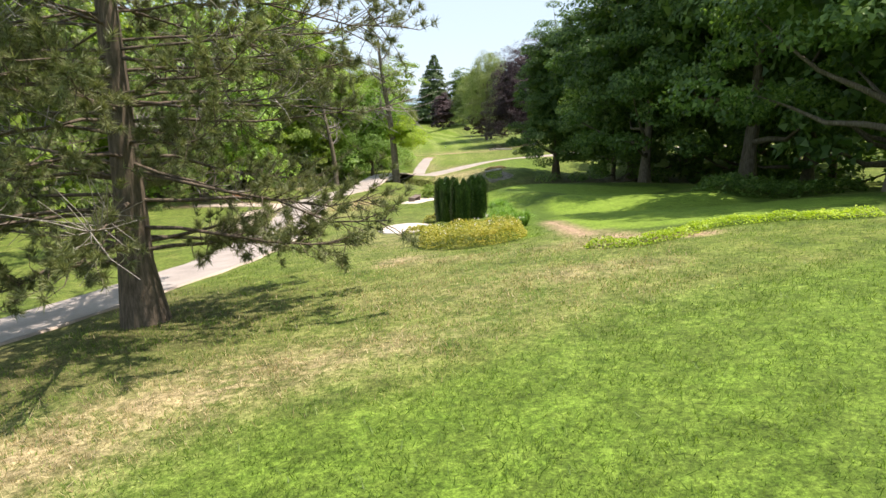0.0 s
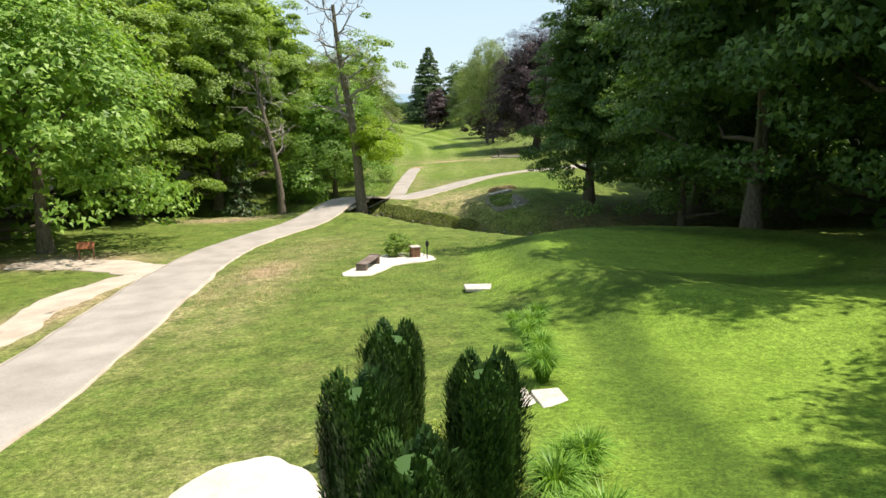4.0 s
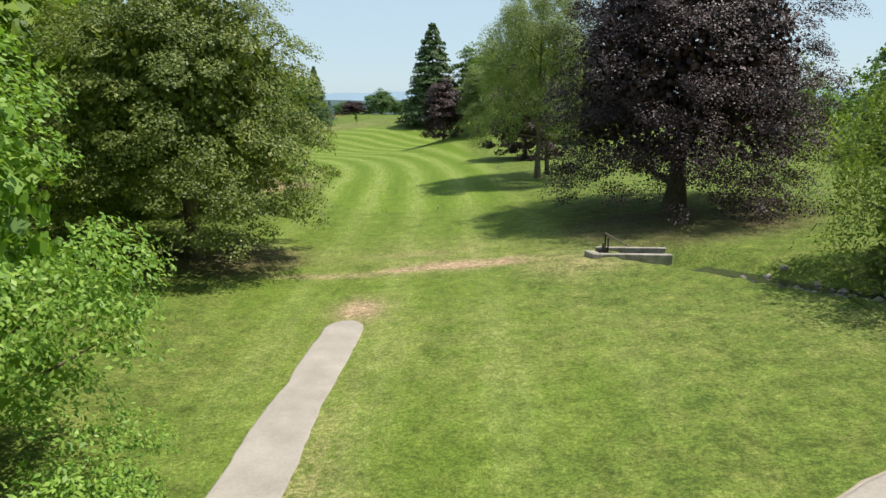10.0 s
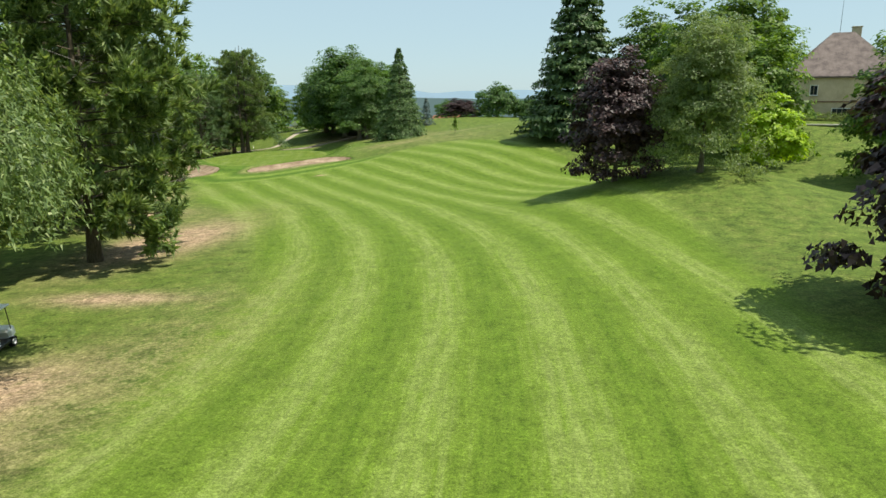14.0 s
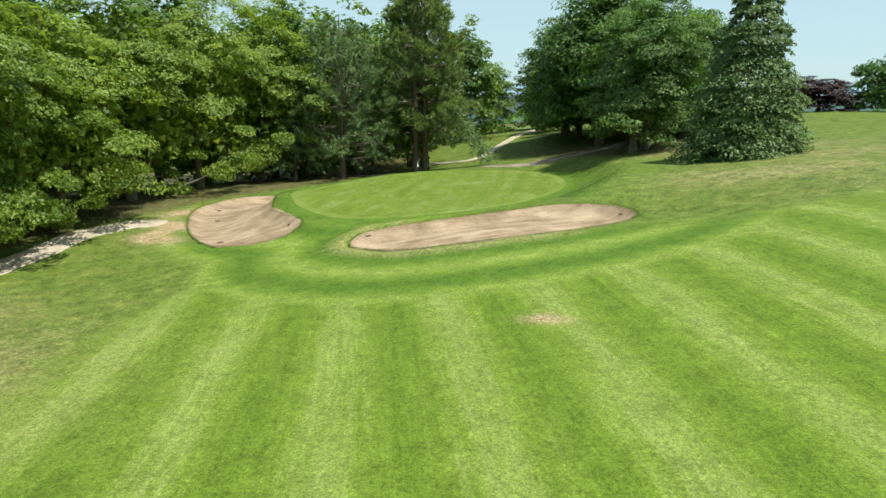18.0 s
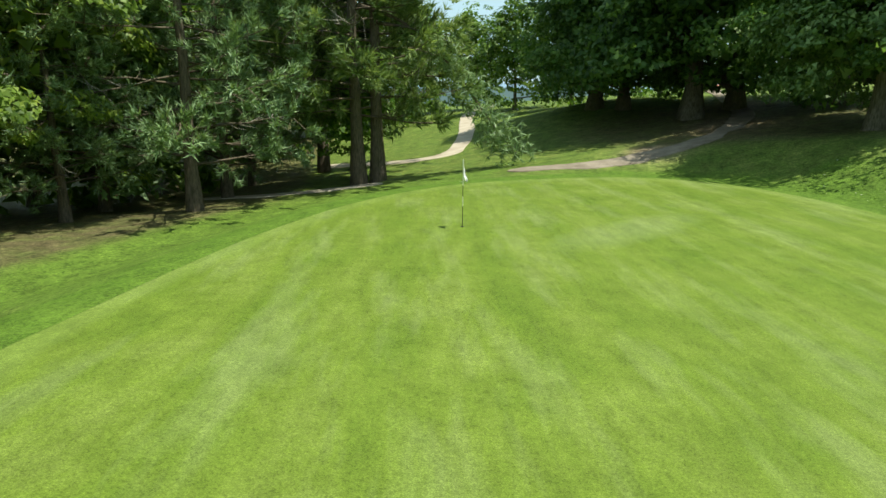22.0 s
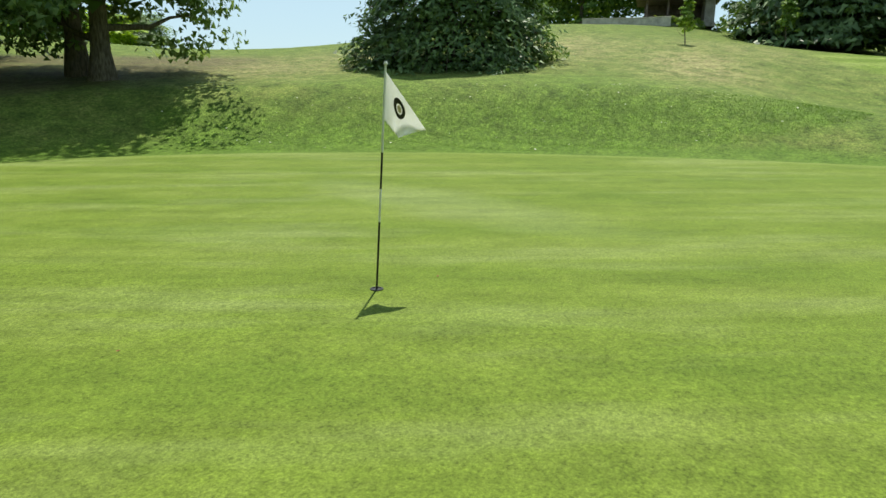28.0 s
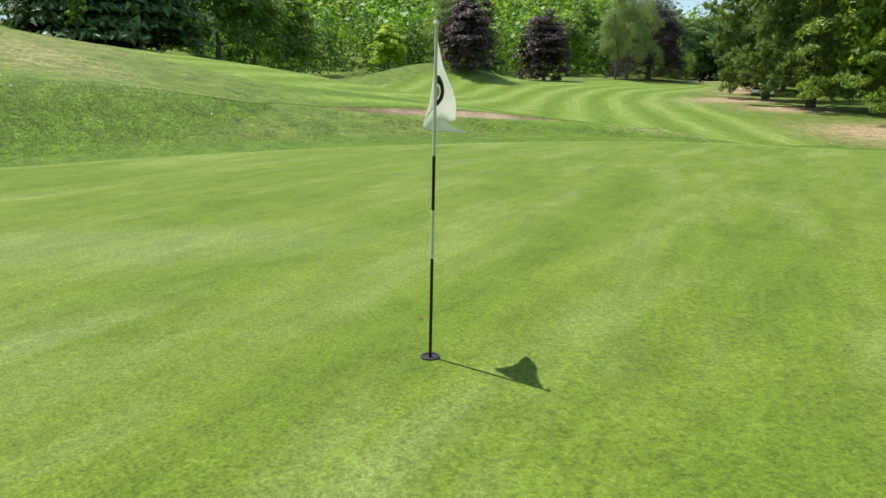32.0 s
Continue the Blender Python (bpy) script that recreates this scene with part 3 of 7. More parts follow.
def tubes(lines, sides=7):
    """Tapered tubes along lines of (x, y, z, radius)."""
    verts, faces, at = [], [], 0
    for line in lines:
        p = np.array(line, float)
        d = np.gradient(p[:, :3], axis=0)
        d /= np.linalg.norm(d, axis=1)[:, None] + 1e-9
        a = np.cross(d, np.where(np.abs(d[:, 2:]) > 0.9, [[1, 0, 0]], [[0, 0, 1]]))
        a /= np.linalg.norm(a, axis=1)[:, None] + 1e-9
        b = np.cross(d, a)
        k = np.arange(sides) * 2 * math.pi / sides
        ring = p[:, None, :3] + p[:, None, 3:] * (np.cos(k)[None, :, None] * a[:, None] + np.sin(k)[None, :, None] * b[:, None])
        n = len(p)
        verts.append(ring.reshape(-1, 3))
        i, j = np.meshgrid(np.arange(n - 1), np.arange(sides), indexing="ij")
        q = np.stack([i * sides + j, i * sides + (j + 1) % sides, (i + 1) * sides + (j + 1) % sides, (i + 1) * sides + j], -1).reshape(-1, 4) + at
        faces.append(q)
        at += n * sides
    return np.concatenate(verts), np.concatenate(faces)


def tube(name, lines, mat, sides=7):
    return mesh_of(name, *tubes(lines, sides), mat, True)


def lathe(name, profile, mat, sides=14):
    """A turned body from (radius, z)."""
    k = np.arange(sides) * 2 * math.pi / sides
    v = np.concatenate([np.stack([r * np.cos(k), r * np.sin(k), np.full(sides, z)], 1) for r, z in profile])
    f = [(i * sides + j, i * sides + (j + 1) % sides, (i + 1) * sides + (j + 1) % sides, (i + 1) * sides + j) for i in range(len(profile) - 1) for j in range(sides)]
    f += [tuple(range(sides))[::-1], tuple(range((len(profile) - 1) * sides, len(profile) * sides))]
    return mesh_of(name, v, f, mat)


# ---- ground: one sheet to the horizon ----
def spread(lo, hi, step, reach):
    """Even steps from lo to hi, then ever longer ones out to the reach."""
    mid = np.arange(lo, hi + step / 2, step)
    out = step * np.cumsum(1.32 ** np.arange(1, 60))
    out = out[out < reach]
    return np.concatenate([lo - out[::-1], mid, hi + out])


FAIRWAY = curve(((-5, 138), (-8, 144), (-11.5, 153), (-14, 162), (-18.5, 180), (-23, 191), (-34, 208), (-45, 221), (-53, 231), (-57, 241), (-55, 247), (-50, 248.5), (-43, 251), (-36, 256), (-28, 262), (-18, 262), (-6, 250), (1, 230), (4, 205),
                 (7.0, 180), (7.5, 160), (7.4, 146), (6, 139), (1.5, 137), (-5, 138)))
SEMI = curve(((-4, 100), (-9, 122), (-10, 142), (0, 150), (9, 142), (9, 126), (5, 116), (9, 106), (4, 99), (-4, 100)), 4)
LUSH = curve(((-4.6, 4.5), (-4.1, 5.7), (-3.3, 6.3), (-1.9, 6.4), (-0.2, 7.1), (0.8, 7.9), (1.9, 9), (3.2, 10.1), (4.9, 10.6), (9, 11.5), (16, 13), (22, 4), (16, -6), (0, -6), (-4.6, 4.5)), 6)
TEE = curve(((5.4, 54.6), (5.05, 50.5), (5.3, 46.8), (6.5, 44.8), (10, 44.2), (15, 44.5), (18, 48), (17, 52), (13, 55.8), (9, 57), (6.6, 56.5), (5.4, 54.6)))
NEAR_TEE = curve(((4.5, 20.4), (4.36, 25.5), (5.35, 31), (6.0, 38), (6.7, 40.8), (8.5, 42.2), (13, 42.4), (17, 40), (18, 32), (16.5, 22), (12, 20.0), (7, 19.6), (4.5, 20.4)))
CLOVER = curve(((-53.9, 287.7), (-51.8, 283.4), (-50.4, 279), (-49.7, 274.7), (-48.6, 270.5), (-47.4, 268.0), (-46.2, 266.3), (-44.0, 265.6), (-42.4, 266.2), (-42.6, 270), (-43.6, 274), (-45.0, 279), (-47.0, 284), (-50, 288.5), (-52, 289.8), (-53.9, 287.7)))
CLOVER_TOP = ((255, -42.0), (270, -42.6), (279, -44.6), (285, -47.0), (290, -51))
DRY_SPOTS = ((-33, 271, 9, 3.5, 0.7), (-42, 293, 6, 6, 0.7), (-27, 279, 10, 6, 0.5), (-1.4, 18.5, 1.0, 1.1, 1.0), (0.2, 17.6, 2.2, 0.7, 0.7), (-5.8, 6.4, 1.9, 1.9, 1.0), (-4.7, 7.8, 1.9, 1.5, 1.0), (-3.1, 8.9, 2.1, 1.3, 1.0), (-1.2, 9.5, 1.8, 1.0, 0.8), (3.4, 13.7, 2.2, 0.9, 0.9), (0.4, 13, 6, 4, 0.38), (4, 18, 4, 1.6, 0.3), (-2, 26, 3, 8, 0.45), (-6, 47, 1.6, 9, 0.6), (-8.2, 44, 1.2, 14, 0.8), (-6.6, 52, 1.8, 4.5, 0.9), (-6, 58, 3, 6, 0.5),
             (2.5, 78.5, 5, 6, 1.0), (0, 82, 5, 4, 0.7), (4.3, 20, 0.7, 3.0, 0.5), (-1, 96, 1.2, 10, 0.6), (4, 92.5, 6, 2.5, 0.6), (-40, 297, 6, 4, 0.7), (-33, 281, 10, 3, 0.5), (-33, 290, 8, 6, 0.5), (-18, 168, 4, 14, 0.45), (-33, 200, 5, 16, 0.45), (-58, 226, 9, 9, 0.5), (25, 107, 10, 5, 0.5), (-9, 122, 4, 3, 0.6),
             (-23, 268, 10, 6, 0.35), (9, 117.5, 3, 3, 0.7), (2, 122, 8, 5, 0.3), (2, 108, 12, 6, 0.2), (-14, 74.5, 5, 2, 0.8))
# Where litter, with tree shade in its colour, meets the grass.
LITTER_SHADE_EDGE = ((200, -54), (225, -74), (245, -78), (256, -78.5), (265, -79.3), (283, -79), (292, -79), (300, -84), (320, -92), (360, -100))
BARE_SPOTS = ((-70.6, 248.8, 2.6, 1.2, 0.9), (-72.2, 250.6, 1.4, 1.6, 0.8), (-1.4, 18.5, 0.5, 0.6, 0.6), (4.9, 17.6, 1.6, 0.8, 0.5), (2.9, 118.9, 2.6, 0.9, 1.0), (5.3, 118.9, 1.5, 0.7, 1.0), (0.6, 118.7, 2.0, 0.5, 0.8), (-3.5, 118.0, 3.5, 0.3, 0.7), (0.6, 122.1, 3.6, 0.32, 0.6), (-14.9, 152.8, 3.0, 4.2, 1.0), (-17.8, 160.5, 2.0, 4.0, 0.9), (-21.5, 167, 3.0, 4.0, 1.0), (-25.5, 179.6, 4.5, 1.3, 0.8), (-32, 194, 4.2, 8.5, 1.0), (-43, 206, 4, 6, 0.9), (-56, 223, 5, 6, 0.8), (-66, 231, 4, 4, 0.7),
              (6.3, 17.6, 0.8, 0.5, 1.0), (5.4, 18.5, 0.7, 0.8, 1.0), (4.9, 19.9, 0.5, 1.1, 1.0), (4.65, 21.8, 0.45, 1.5, 1.0), (4.65, 23.4, 0.42, 1.2, 1.0), (4.7, 25.2, 0.4, 1.3, 1.0), (7.3, 17.2, 0.9, 0.45, 1.0), (-6.9, 51.5, 1.0, 2.8, 0.7), (-16, 73.6, 3.5, 1.2, 0.6), (-20.5, 57, 6, 2.5, 0.8), (-13, 44, 1.5, 8, 0.6), (-38, 241.9, 0.8, 0.5, 0.8), (-55, 304, 3.0, 5, 0.9), (-59.5, 296, 1.6, 2.0, 0.9), (-73, 252.4, 3.0, 1.4, 0.8), (-76.6, 255.6, 1.6, 2.2, 0.7), (-1.3, 112.3, 1.0, 1.6, 0.8), (-53.5, 312, 3, 4, 0.8))


def spots(x, y, table):
    m = np.zeros(np.shape(x))
    for cx, cy, a, b, k in table:
        m = np.maximum(m, k * np.exp(-1.2 * oval(x, y, cx, cy, a, b) ** 2))
    return m


def build_ground():
    gx, gy = spread(-96, 44, 0.78, 3200), spread(-14, 336, 0.78, 3600)
    x, y = np.meshgrid(gx, gy)
    z = height(x, y)
    near = (x > -100) & (x < 60) & (y > -20) & (y < 345)
    z = z + np.where(near, 0.03 * np.sin(x * 1.7 + 2 * np.sin(y * 0.9)) * np.sin(y * 1.3 + np.cos(x)) * smooth((inside(x, y, GREEN) - 3) / 4), 0)
    for ring in (BUNKER_EAST, BUNKER_WEST):
        z = z - 0.35 * smooth((-inside(x, y, ring) - 0.15) / 0.6)
    n, m = x.shape
    i, j = np.meshgrid(np.arange(n - 1), np.arange(m - 1), indexing="ij")
    faces = np.stack([i * m + j, i * m + j + 1, (i + 1) * m + j + 1, (i + 1) * m + j], -1).reshape(-1, 4)
    me = mesh_of("ground", np.stack([x, y, z], -1).reshape(-1, 3), faces, TURF, True)
    dg = inside(x, y, GREEN)
    lane = (x - along(LANES, y)) * np.cos(np.arctan(np.gradient(along(LANES, gy), gy)))[:, None]
    ring = np.minimum(dg, inside(x, y, BUNKER_EAST) + 1.5)
    dt = np.minimum(inside(x, y, TEE), inside(x, y, NEAR_TEE))
    layers = {
        "lane": lane,
        "run": y,
        "ring": np.clip(ring, -5, 30),
        "apron": (1 - smooth((ring - 9.5) / 1.5)) * smooth((262 - y) / 6),
        "fairway": np.maximum(1 - smooth((inside(x, y, FAIRWAY) + 0.6) / 1.6), 0.55 * (1 - smooth((inside(x, y, SEMI) + 1.5) / 3.0))),
        "fringe": np.maximum(1 - smooth((dg - 1.75) / 0.35), 1 - smooth((dt - 1.0) / 0.5)),
        "tee": np.maximum(1 - smooth((dt + 0.7) / 0.4), 0.85 * smooth((dt - 1.0) / 0.4) * (1 - smooth((dt - 2.5) / 0.4)) * (x < 9) * (y > 21)),
        "collar": np.exp(-((dt - 0.1) / 0.6) ** 2),
        "lush": np.maximum(np.maximum(1.0 - smooth((inside(x, y, LUSH) + 0.2) / 0.9), 0.8 * (1 - smooth((oval(x, y, 9, 87, 5, 7) - 0.7) / 0.4))), np.maximum.reduce([(1 - smooth((inside(x, y, CLOVER) + 0.3) / 0.5)) * smooth((along(CLOVER_TOP, y) - x) / 3.0), 0.6 * (1 - smooth((oval(x, y, -44.5, 276, 4.0, 12, 8) - 0.7) / 0.5)), 0.8 * (1 - smooth((oval(x, y, 3.5, 34, 1.1, 12, 4) - 0.7) / 0.5)), 0.9 * (1 - smooth((oval(x, y, 11, 80.6, 3.2, 5.6, -10) - 0.7) / 0.4)), 0.75 * smooth((dg - 1.75) / 0.35) * (1 - smooth((dg - 7) / 3)) * smooth((-67 - x) / 2) * smooth((y - 264) / 3)])),
        "dry": np.maximum(spots(x, y, DRY_SPOTS), 0.5 * (1 - smooth((np.abs(inside(x, y, BUNKER_EAST) - 0.5) - 0.5) / 0.5)) * (y < 255.5)),
        "bare": np.clip(1.5 * spots(x, y, BARE_SPOTS), 0, 1),
        "litter": np.maximum.reduce([smooth((-x - 13 - 0.12 * y) / 3) * smooth((y - 70) / 8) * (y < 134), smooth((along(LITTER_SHADE_EDGE, y) - x) / 1.3) * smooth((y - 205) / 10),
                                     0.9 * (1 - smooth((oval(x, y, 19, 68, 12, 9) - 0.7) / 0.4)), 0.9 * (1 - smooth((oval(x, y, 16.5, 124, 8, 6) - 0.7) / 0.4)), 0.9 * (1 - smooth((oval(x, y, -10, 121, 5, 4) - 0.7) / 0.4)),
                                     0.95 * (1 - smooth((oval(x, y, -50, 303, 17, 9.5, -20) - 0.75) / 0.4)), 0.8 * (1 - smooth((to_line(x, y, STREAM)[0] - 1.2) / 1.4)), 0.75 * (1 - smooth((oval(x, y, -8.5, 12.5, 5, 6) - 0.6) / 0.5))]),
    }
    for name, v in layers.items():
        a = me.attributes.new(name, "FLOAT", "POINT")
        a.data.foreach_set("value", np.asarray(v, np.float32).ravel())
    return tagged(new("ground", me), "mown and rough grass with dry and bare patches", "ground", kind="structure")


build_ground()


def drape(name, ring, mat, lift, label, category, kind="structure", rows=14, wave=0.0, ragged=0.0):
    """A thin surface with a rolled rim laid over the ground inside a ring."""
    r = np.array(ring[:-1])
    c = r.mean(0)
    jag = np.random.default_rng(len(r)).normal(0, ragged, len(r))
    out = (r - c) / np.linalg.norm(r - c, axis=1)[:, None]
    r = r + out * (jag + np.roll(jag, 1) + np.roll(jag, 2))[:, None]
    k = np.concatenate([[0.0], np.linspace(0.12, 0.985, rows - 3), [0.996, 1.0, 1.0025]])
    xy = c + k[:, None, None] * (r - c)
    z = height(xy[..., 0], xy[..., 1]) + lift * np.clip(0.3 + (1 - k) * 5, 0, 1)[:, None] if ragged else height(xy[..., 0], xy[..., 1]) + lift
    if wave:
        z = z + wave * np.sin(xy[..., 0] * 2.1 + np.sin(xy[..., 1] * 1.4) * 2) * np.sin(xy[..., 1] * 1.7)
    z[-1] -= lift + 0.03
    v = np.concatenate([xy, z[..., None]], -1).reshape(-1, 3)
    n = len(r)
    i, j = np.meshgrid(np.arange(len(k) - 1), np.arange(n), indexing="ij")
    f = np.stack([i * n + j, (i + 1) * n + j, (i + 1) * n + (j + 1) % n, i * n + (j + 1) % n], -1).reshape(-1, 4)
    area = sum(a[0] * b[1] - a[1] * b[0] for a, b in zip(ring, ring[1:]))
    me = mesh_of(name, v, f if area > 0 else f[:, ::-1], mat, True)
    edge = me.attributes.new("edge", "FLOAT", "POINT")
    edge.data.foreach_set("value", np.repeat((1 - k) * np.linalg.norm(r - c, axis=1).mean(), n).astype(np.float32))
    ob = new(name, me)
    return tagged(ob, label, category, kind=kind)


drape("putting_green", GREEN, PUTTING, 0.035, "closely mown putting green with faint mowing stripes", "putting green", rows=26)
drape("bunker", BUNKER_EAST, SAND, 0.05, "raked tan sand in a long bunker beside the green", "bunker", rows=18, wave=0.012)
drape("bunker", BUNKER_WEST, SAND, 0.05, "pale sand bunker with a curved grass lip beside the green", "bunker", rows=18, wave=0.012)


def strip(name, line, wide, mat, lift, label, category, stream=False, kind="structure", edge=0.12):
    """A path of even width laid along a line, with worn, uneven edges."""
    p = np.array(curve(line, 14))
    d = np.gradient(p, axis=0)
    d /= np.linalg.norm(d, axis=1)[:, None]
    side = np.stack([d[:, 1], -d[:, 0]], 1)
    rng = np.random.default_rng(len(line))
    off = np.array([-0.5, -0.5, -0.47, -0.25, 0, 0.25, 0.47, 0.5, 0.5])
    jag = rng.normal(0, edge, (len(p) + 6, 2))
    jag = np.stack([np.convolve(jag[:, i], np.ones(7) / 7, "valid") for i in (0, 1)], 1)
    run = np.concatenate([[0], np.cumsum(np.linalg.norm(np.diff(p, axis=0), axis=1))])
    taper = np.sqrt(np.clip((np.minimum(run, run[-1] - run) + 0.05) / (wide * 0.5), 0, 1))
    xy = p[:, None] + side[:, None] * (taper[:, None] * off * wide)[..., None]
    for cols, e in ((slice(0, 3), 0), (slice(6, 9), 1)):
        xy[:, cols] += side[:, None] * jag[:, e][:, None, None]
    z = height(xy[..., 0], xy[..., 1], stream) + lift
    z[:, [0, 8]] -= lift + 0.08
    n, m = z.shape
    i, j = np.meshgrid(np.arange(n - 1), np.arange(m - 1), indexing="ij")
    f = np.stack([i * m + j, i * m + j + 1, (i + 1) * m + j + 1, (i + 1) * m + j], -1).reshape(-1, 4)
    return tagged(new(name, mesh_of(name, np.concatenate([xy, z[..., None]], -1).reshape(-1, 3), f, mat, True)), label, category, kind=kind)


ROAD = ((-30, -14), (-18, 2), (-11.5, 14), (-9, 22), (-8.5, 29), (-8.9, 37), (-10, 45), (-11.1, 53), (-11.2, 60), (-10.2, 66), (-7.9, 71.8), (-5.4, 77.6), (-2.4, 83), (2.1, 88.6), (6.9, 93.4), (12, 96.7), (17, 98.8), (23, 100.2), (35, 101), (60, 99))
strip("road_edging", ROAD, 3.24, GRAVEL, 0.045, "pale sandy edging along the cart road", "road edge", edge=0.2)
strip("road", ROAD, 3.06, ASPHALT, 0.06, "worn pinkish asphalt cart road with pale edges", "road")
strip("path", ((-3.3, 83.2), (-2.75, 87), (-2.55, 92), (-2.2, 99), (-1.9, 105), (-1.6, 110.7)), 1.62, ASPHALT, 0.07, "pale asphalt spur path ending in the grass", "path")
strip("path", ((-86, 305), (-80, 303.5), (-77, 303.2), (-75, 304.5), (-74.8, 308), (-76.3, 316), (-79.5, 328), (-82, 340), (-83, 360)), 1.5, GRAVEL, 0.06, "pale gravel path winding up the hill", "path", True)
strip("path", ((-67.5, 292.7), (-64, 292.9), (-61, 294.1), (-58, 296.2), (-55.6, 300.5), (-54.2, 305), (-53.3, 310.4), (-53.7, 316), (-54, 334)), 1.45, DIRT, 0.05, "worn dirt path climbing under the trees", "path", True, edge=0.3)
strip("path", ((-63, 221), (-67, 226), (-69.8, 231.5), (-71.5, 236.5), (-74.5, 242.5), (-76.8, 247), (-76.6, 250.5), (-74.8, 253)), 2.5, GRAVEL, 0.05, "pale gravel service path along the trees", "path", edge=0.35)
strip("path", ((-86, 289), (-80, 289.5), (-75, 292)), 1.3, GRAVEL, 0.05, "sandy track under the pines", "path", True)
strip("gravel_turnout", ((-11.2, 33), (-12.1, 37), (-12.9, 42), (-13.6, 47), (-13.4, 52)), 1.7, GRAVEL, 0.05, "pale bare gravel verge beside the road", "gravel", edge=0.5)
strip("gravel_turnout", ((-11.6, 51), (-13.5, 53.4), (-17, 55.4), (-22, 56.6)), 2.6, GRAVEL, 0.045, "pale bare gravel turnout by the notice board", "gravel", edge=0.5)
BENCH_BED = curve(((-3.0, 49.4), (-3.05, 50.2), (-2.4, 52.2), (-1.75, 54.6), (-1.1, 55.5), (0.3, 55.2), (1.0, 53.4), (0.7, 52.6), (-0.7, 51.7), (-1.3, 50.3), (-1.8, 49.3), (-2.5, 49.1), (-3.0, 49.4)))
drape("gravel_patch", BENCH_BED, PALE_SAND, 0.11, "pale gravel bed under the bench", "gravel", rows=8, ragged=0.03)
ROUND_BED = curve(((-3.1, 29.5), (-2.75, 31.2), (-1.9, 31.7), (-1.0, 31.0), (-0.35, 29.4), (-0.9, 27.8), (-1.8, 27.2), (-2.7, 28), (-3.1, 29.5)))
drape("gravel_patch", ROUND_BED, PALE_SAND, 0.11, "round white gravel patch in the lawn", "gravel", rows=8, ragged=0.025)

# ---- plants ----
def leaves(rng, at, out, size, narrow=0.55, lift=0.45, wild=0.7, hang=0.0, quad=False):
    """Pointed leaves at given places, faced outwards and up."""
    n = len(at)
    s = size * rng.uniform(0.65, 1.35, n)[:, None]
    nor = out * 0.7 + np.array([0, 0, lift]) + rng.normal(0, wild, (n, 3))
    nor /= np.linalg.norm(nor, axis=1)[:, None]
    a = rng.normal(0, 1, (n, 3)) + out * 0.5 - np.array([0, 0, hang])
    a -= (a * nor).sum(1)[:, None] * nor
    a /= np.linalg.norm(a, axis=1)[:, None]
    b = np.cross(nor, a) * s * narrow / 2
    a = a * s / 2
    if quad:
        return np.stack([at - a * 1.2, at - b * 1.2 - a * 0.1, at + a * 1.2, at + b * 1.2 - a * 0.1], 1).reshape(-1, 3)
    v = np.stack([at - a * 0.8 + b * 1.25, at - a * 0.8 - b * 1.25, at + a * 1.3], 1)
    return v.reshape(-1, 3)


def foliage(name, v, mat, corners=3):
    """Loose leaves as one mesh."""
    return mesh_of(name, v, np.arange(len(v), dtype=np.int32).reshape(-1, corners), mat)


def directions(rng, n):
    d = rng.normal(0, 1, (n, 3))
    return d / np.linalg.norm(d, axis=1)[:, None]


def lumpy(d, seed, scale=2.2):
    return np.array([noise.noise(Vector(v) * scale + Vector((seed * 3.1, 7.7, seed))) for v in d])


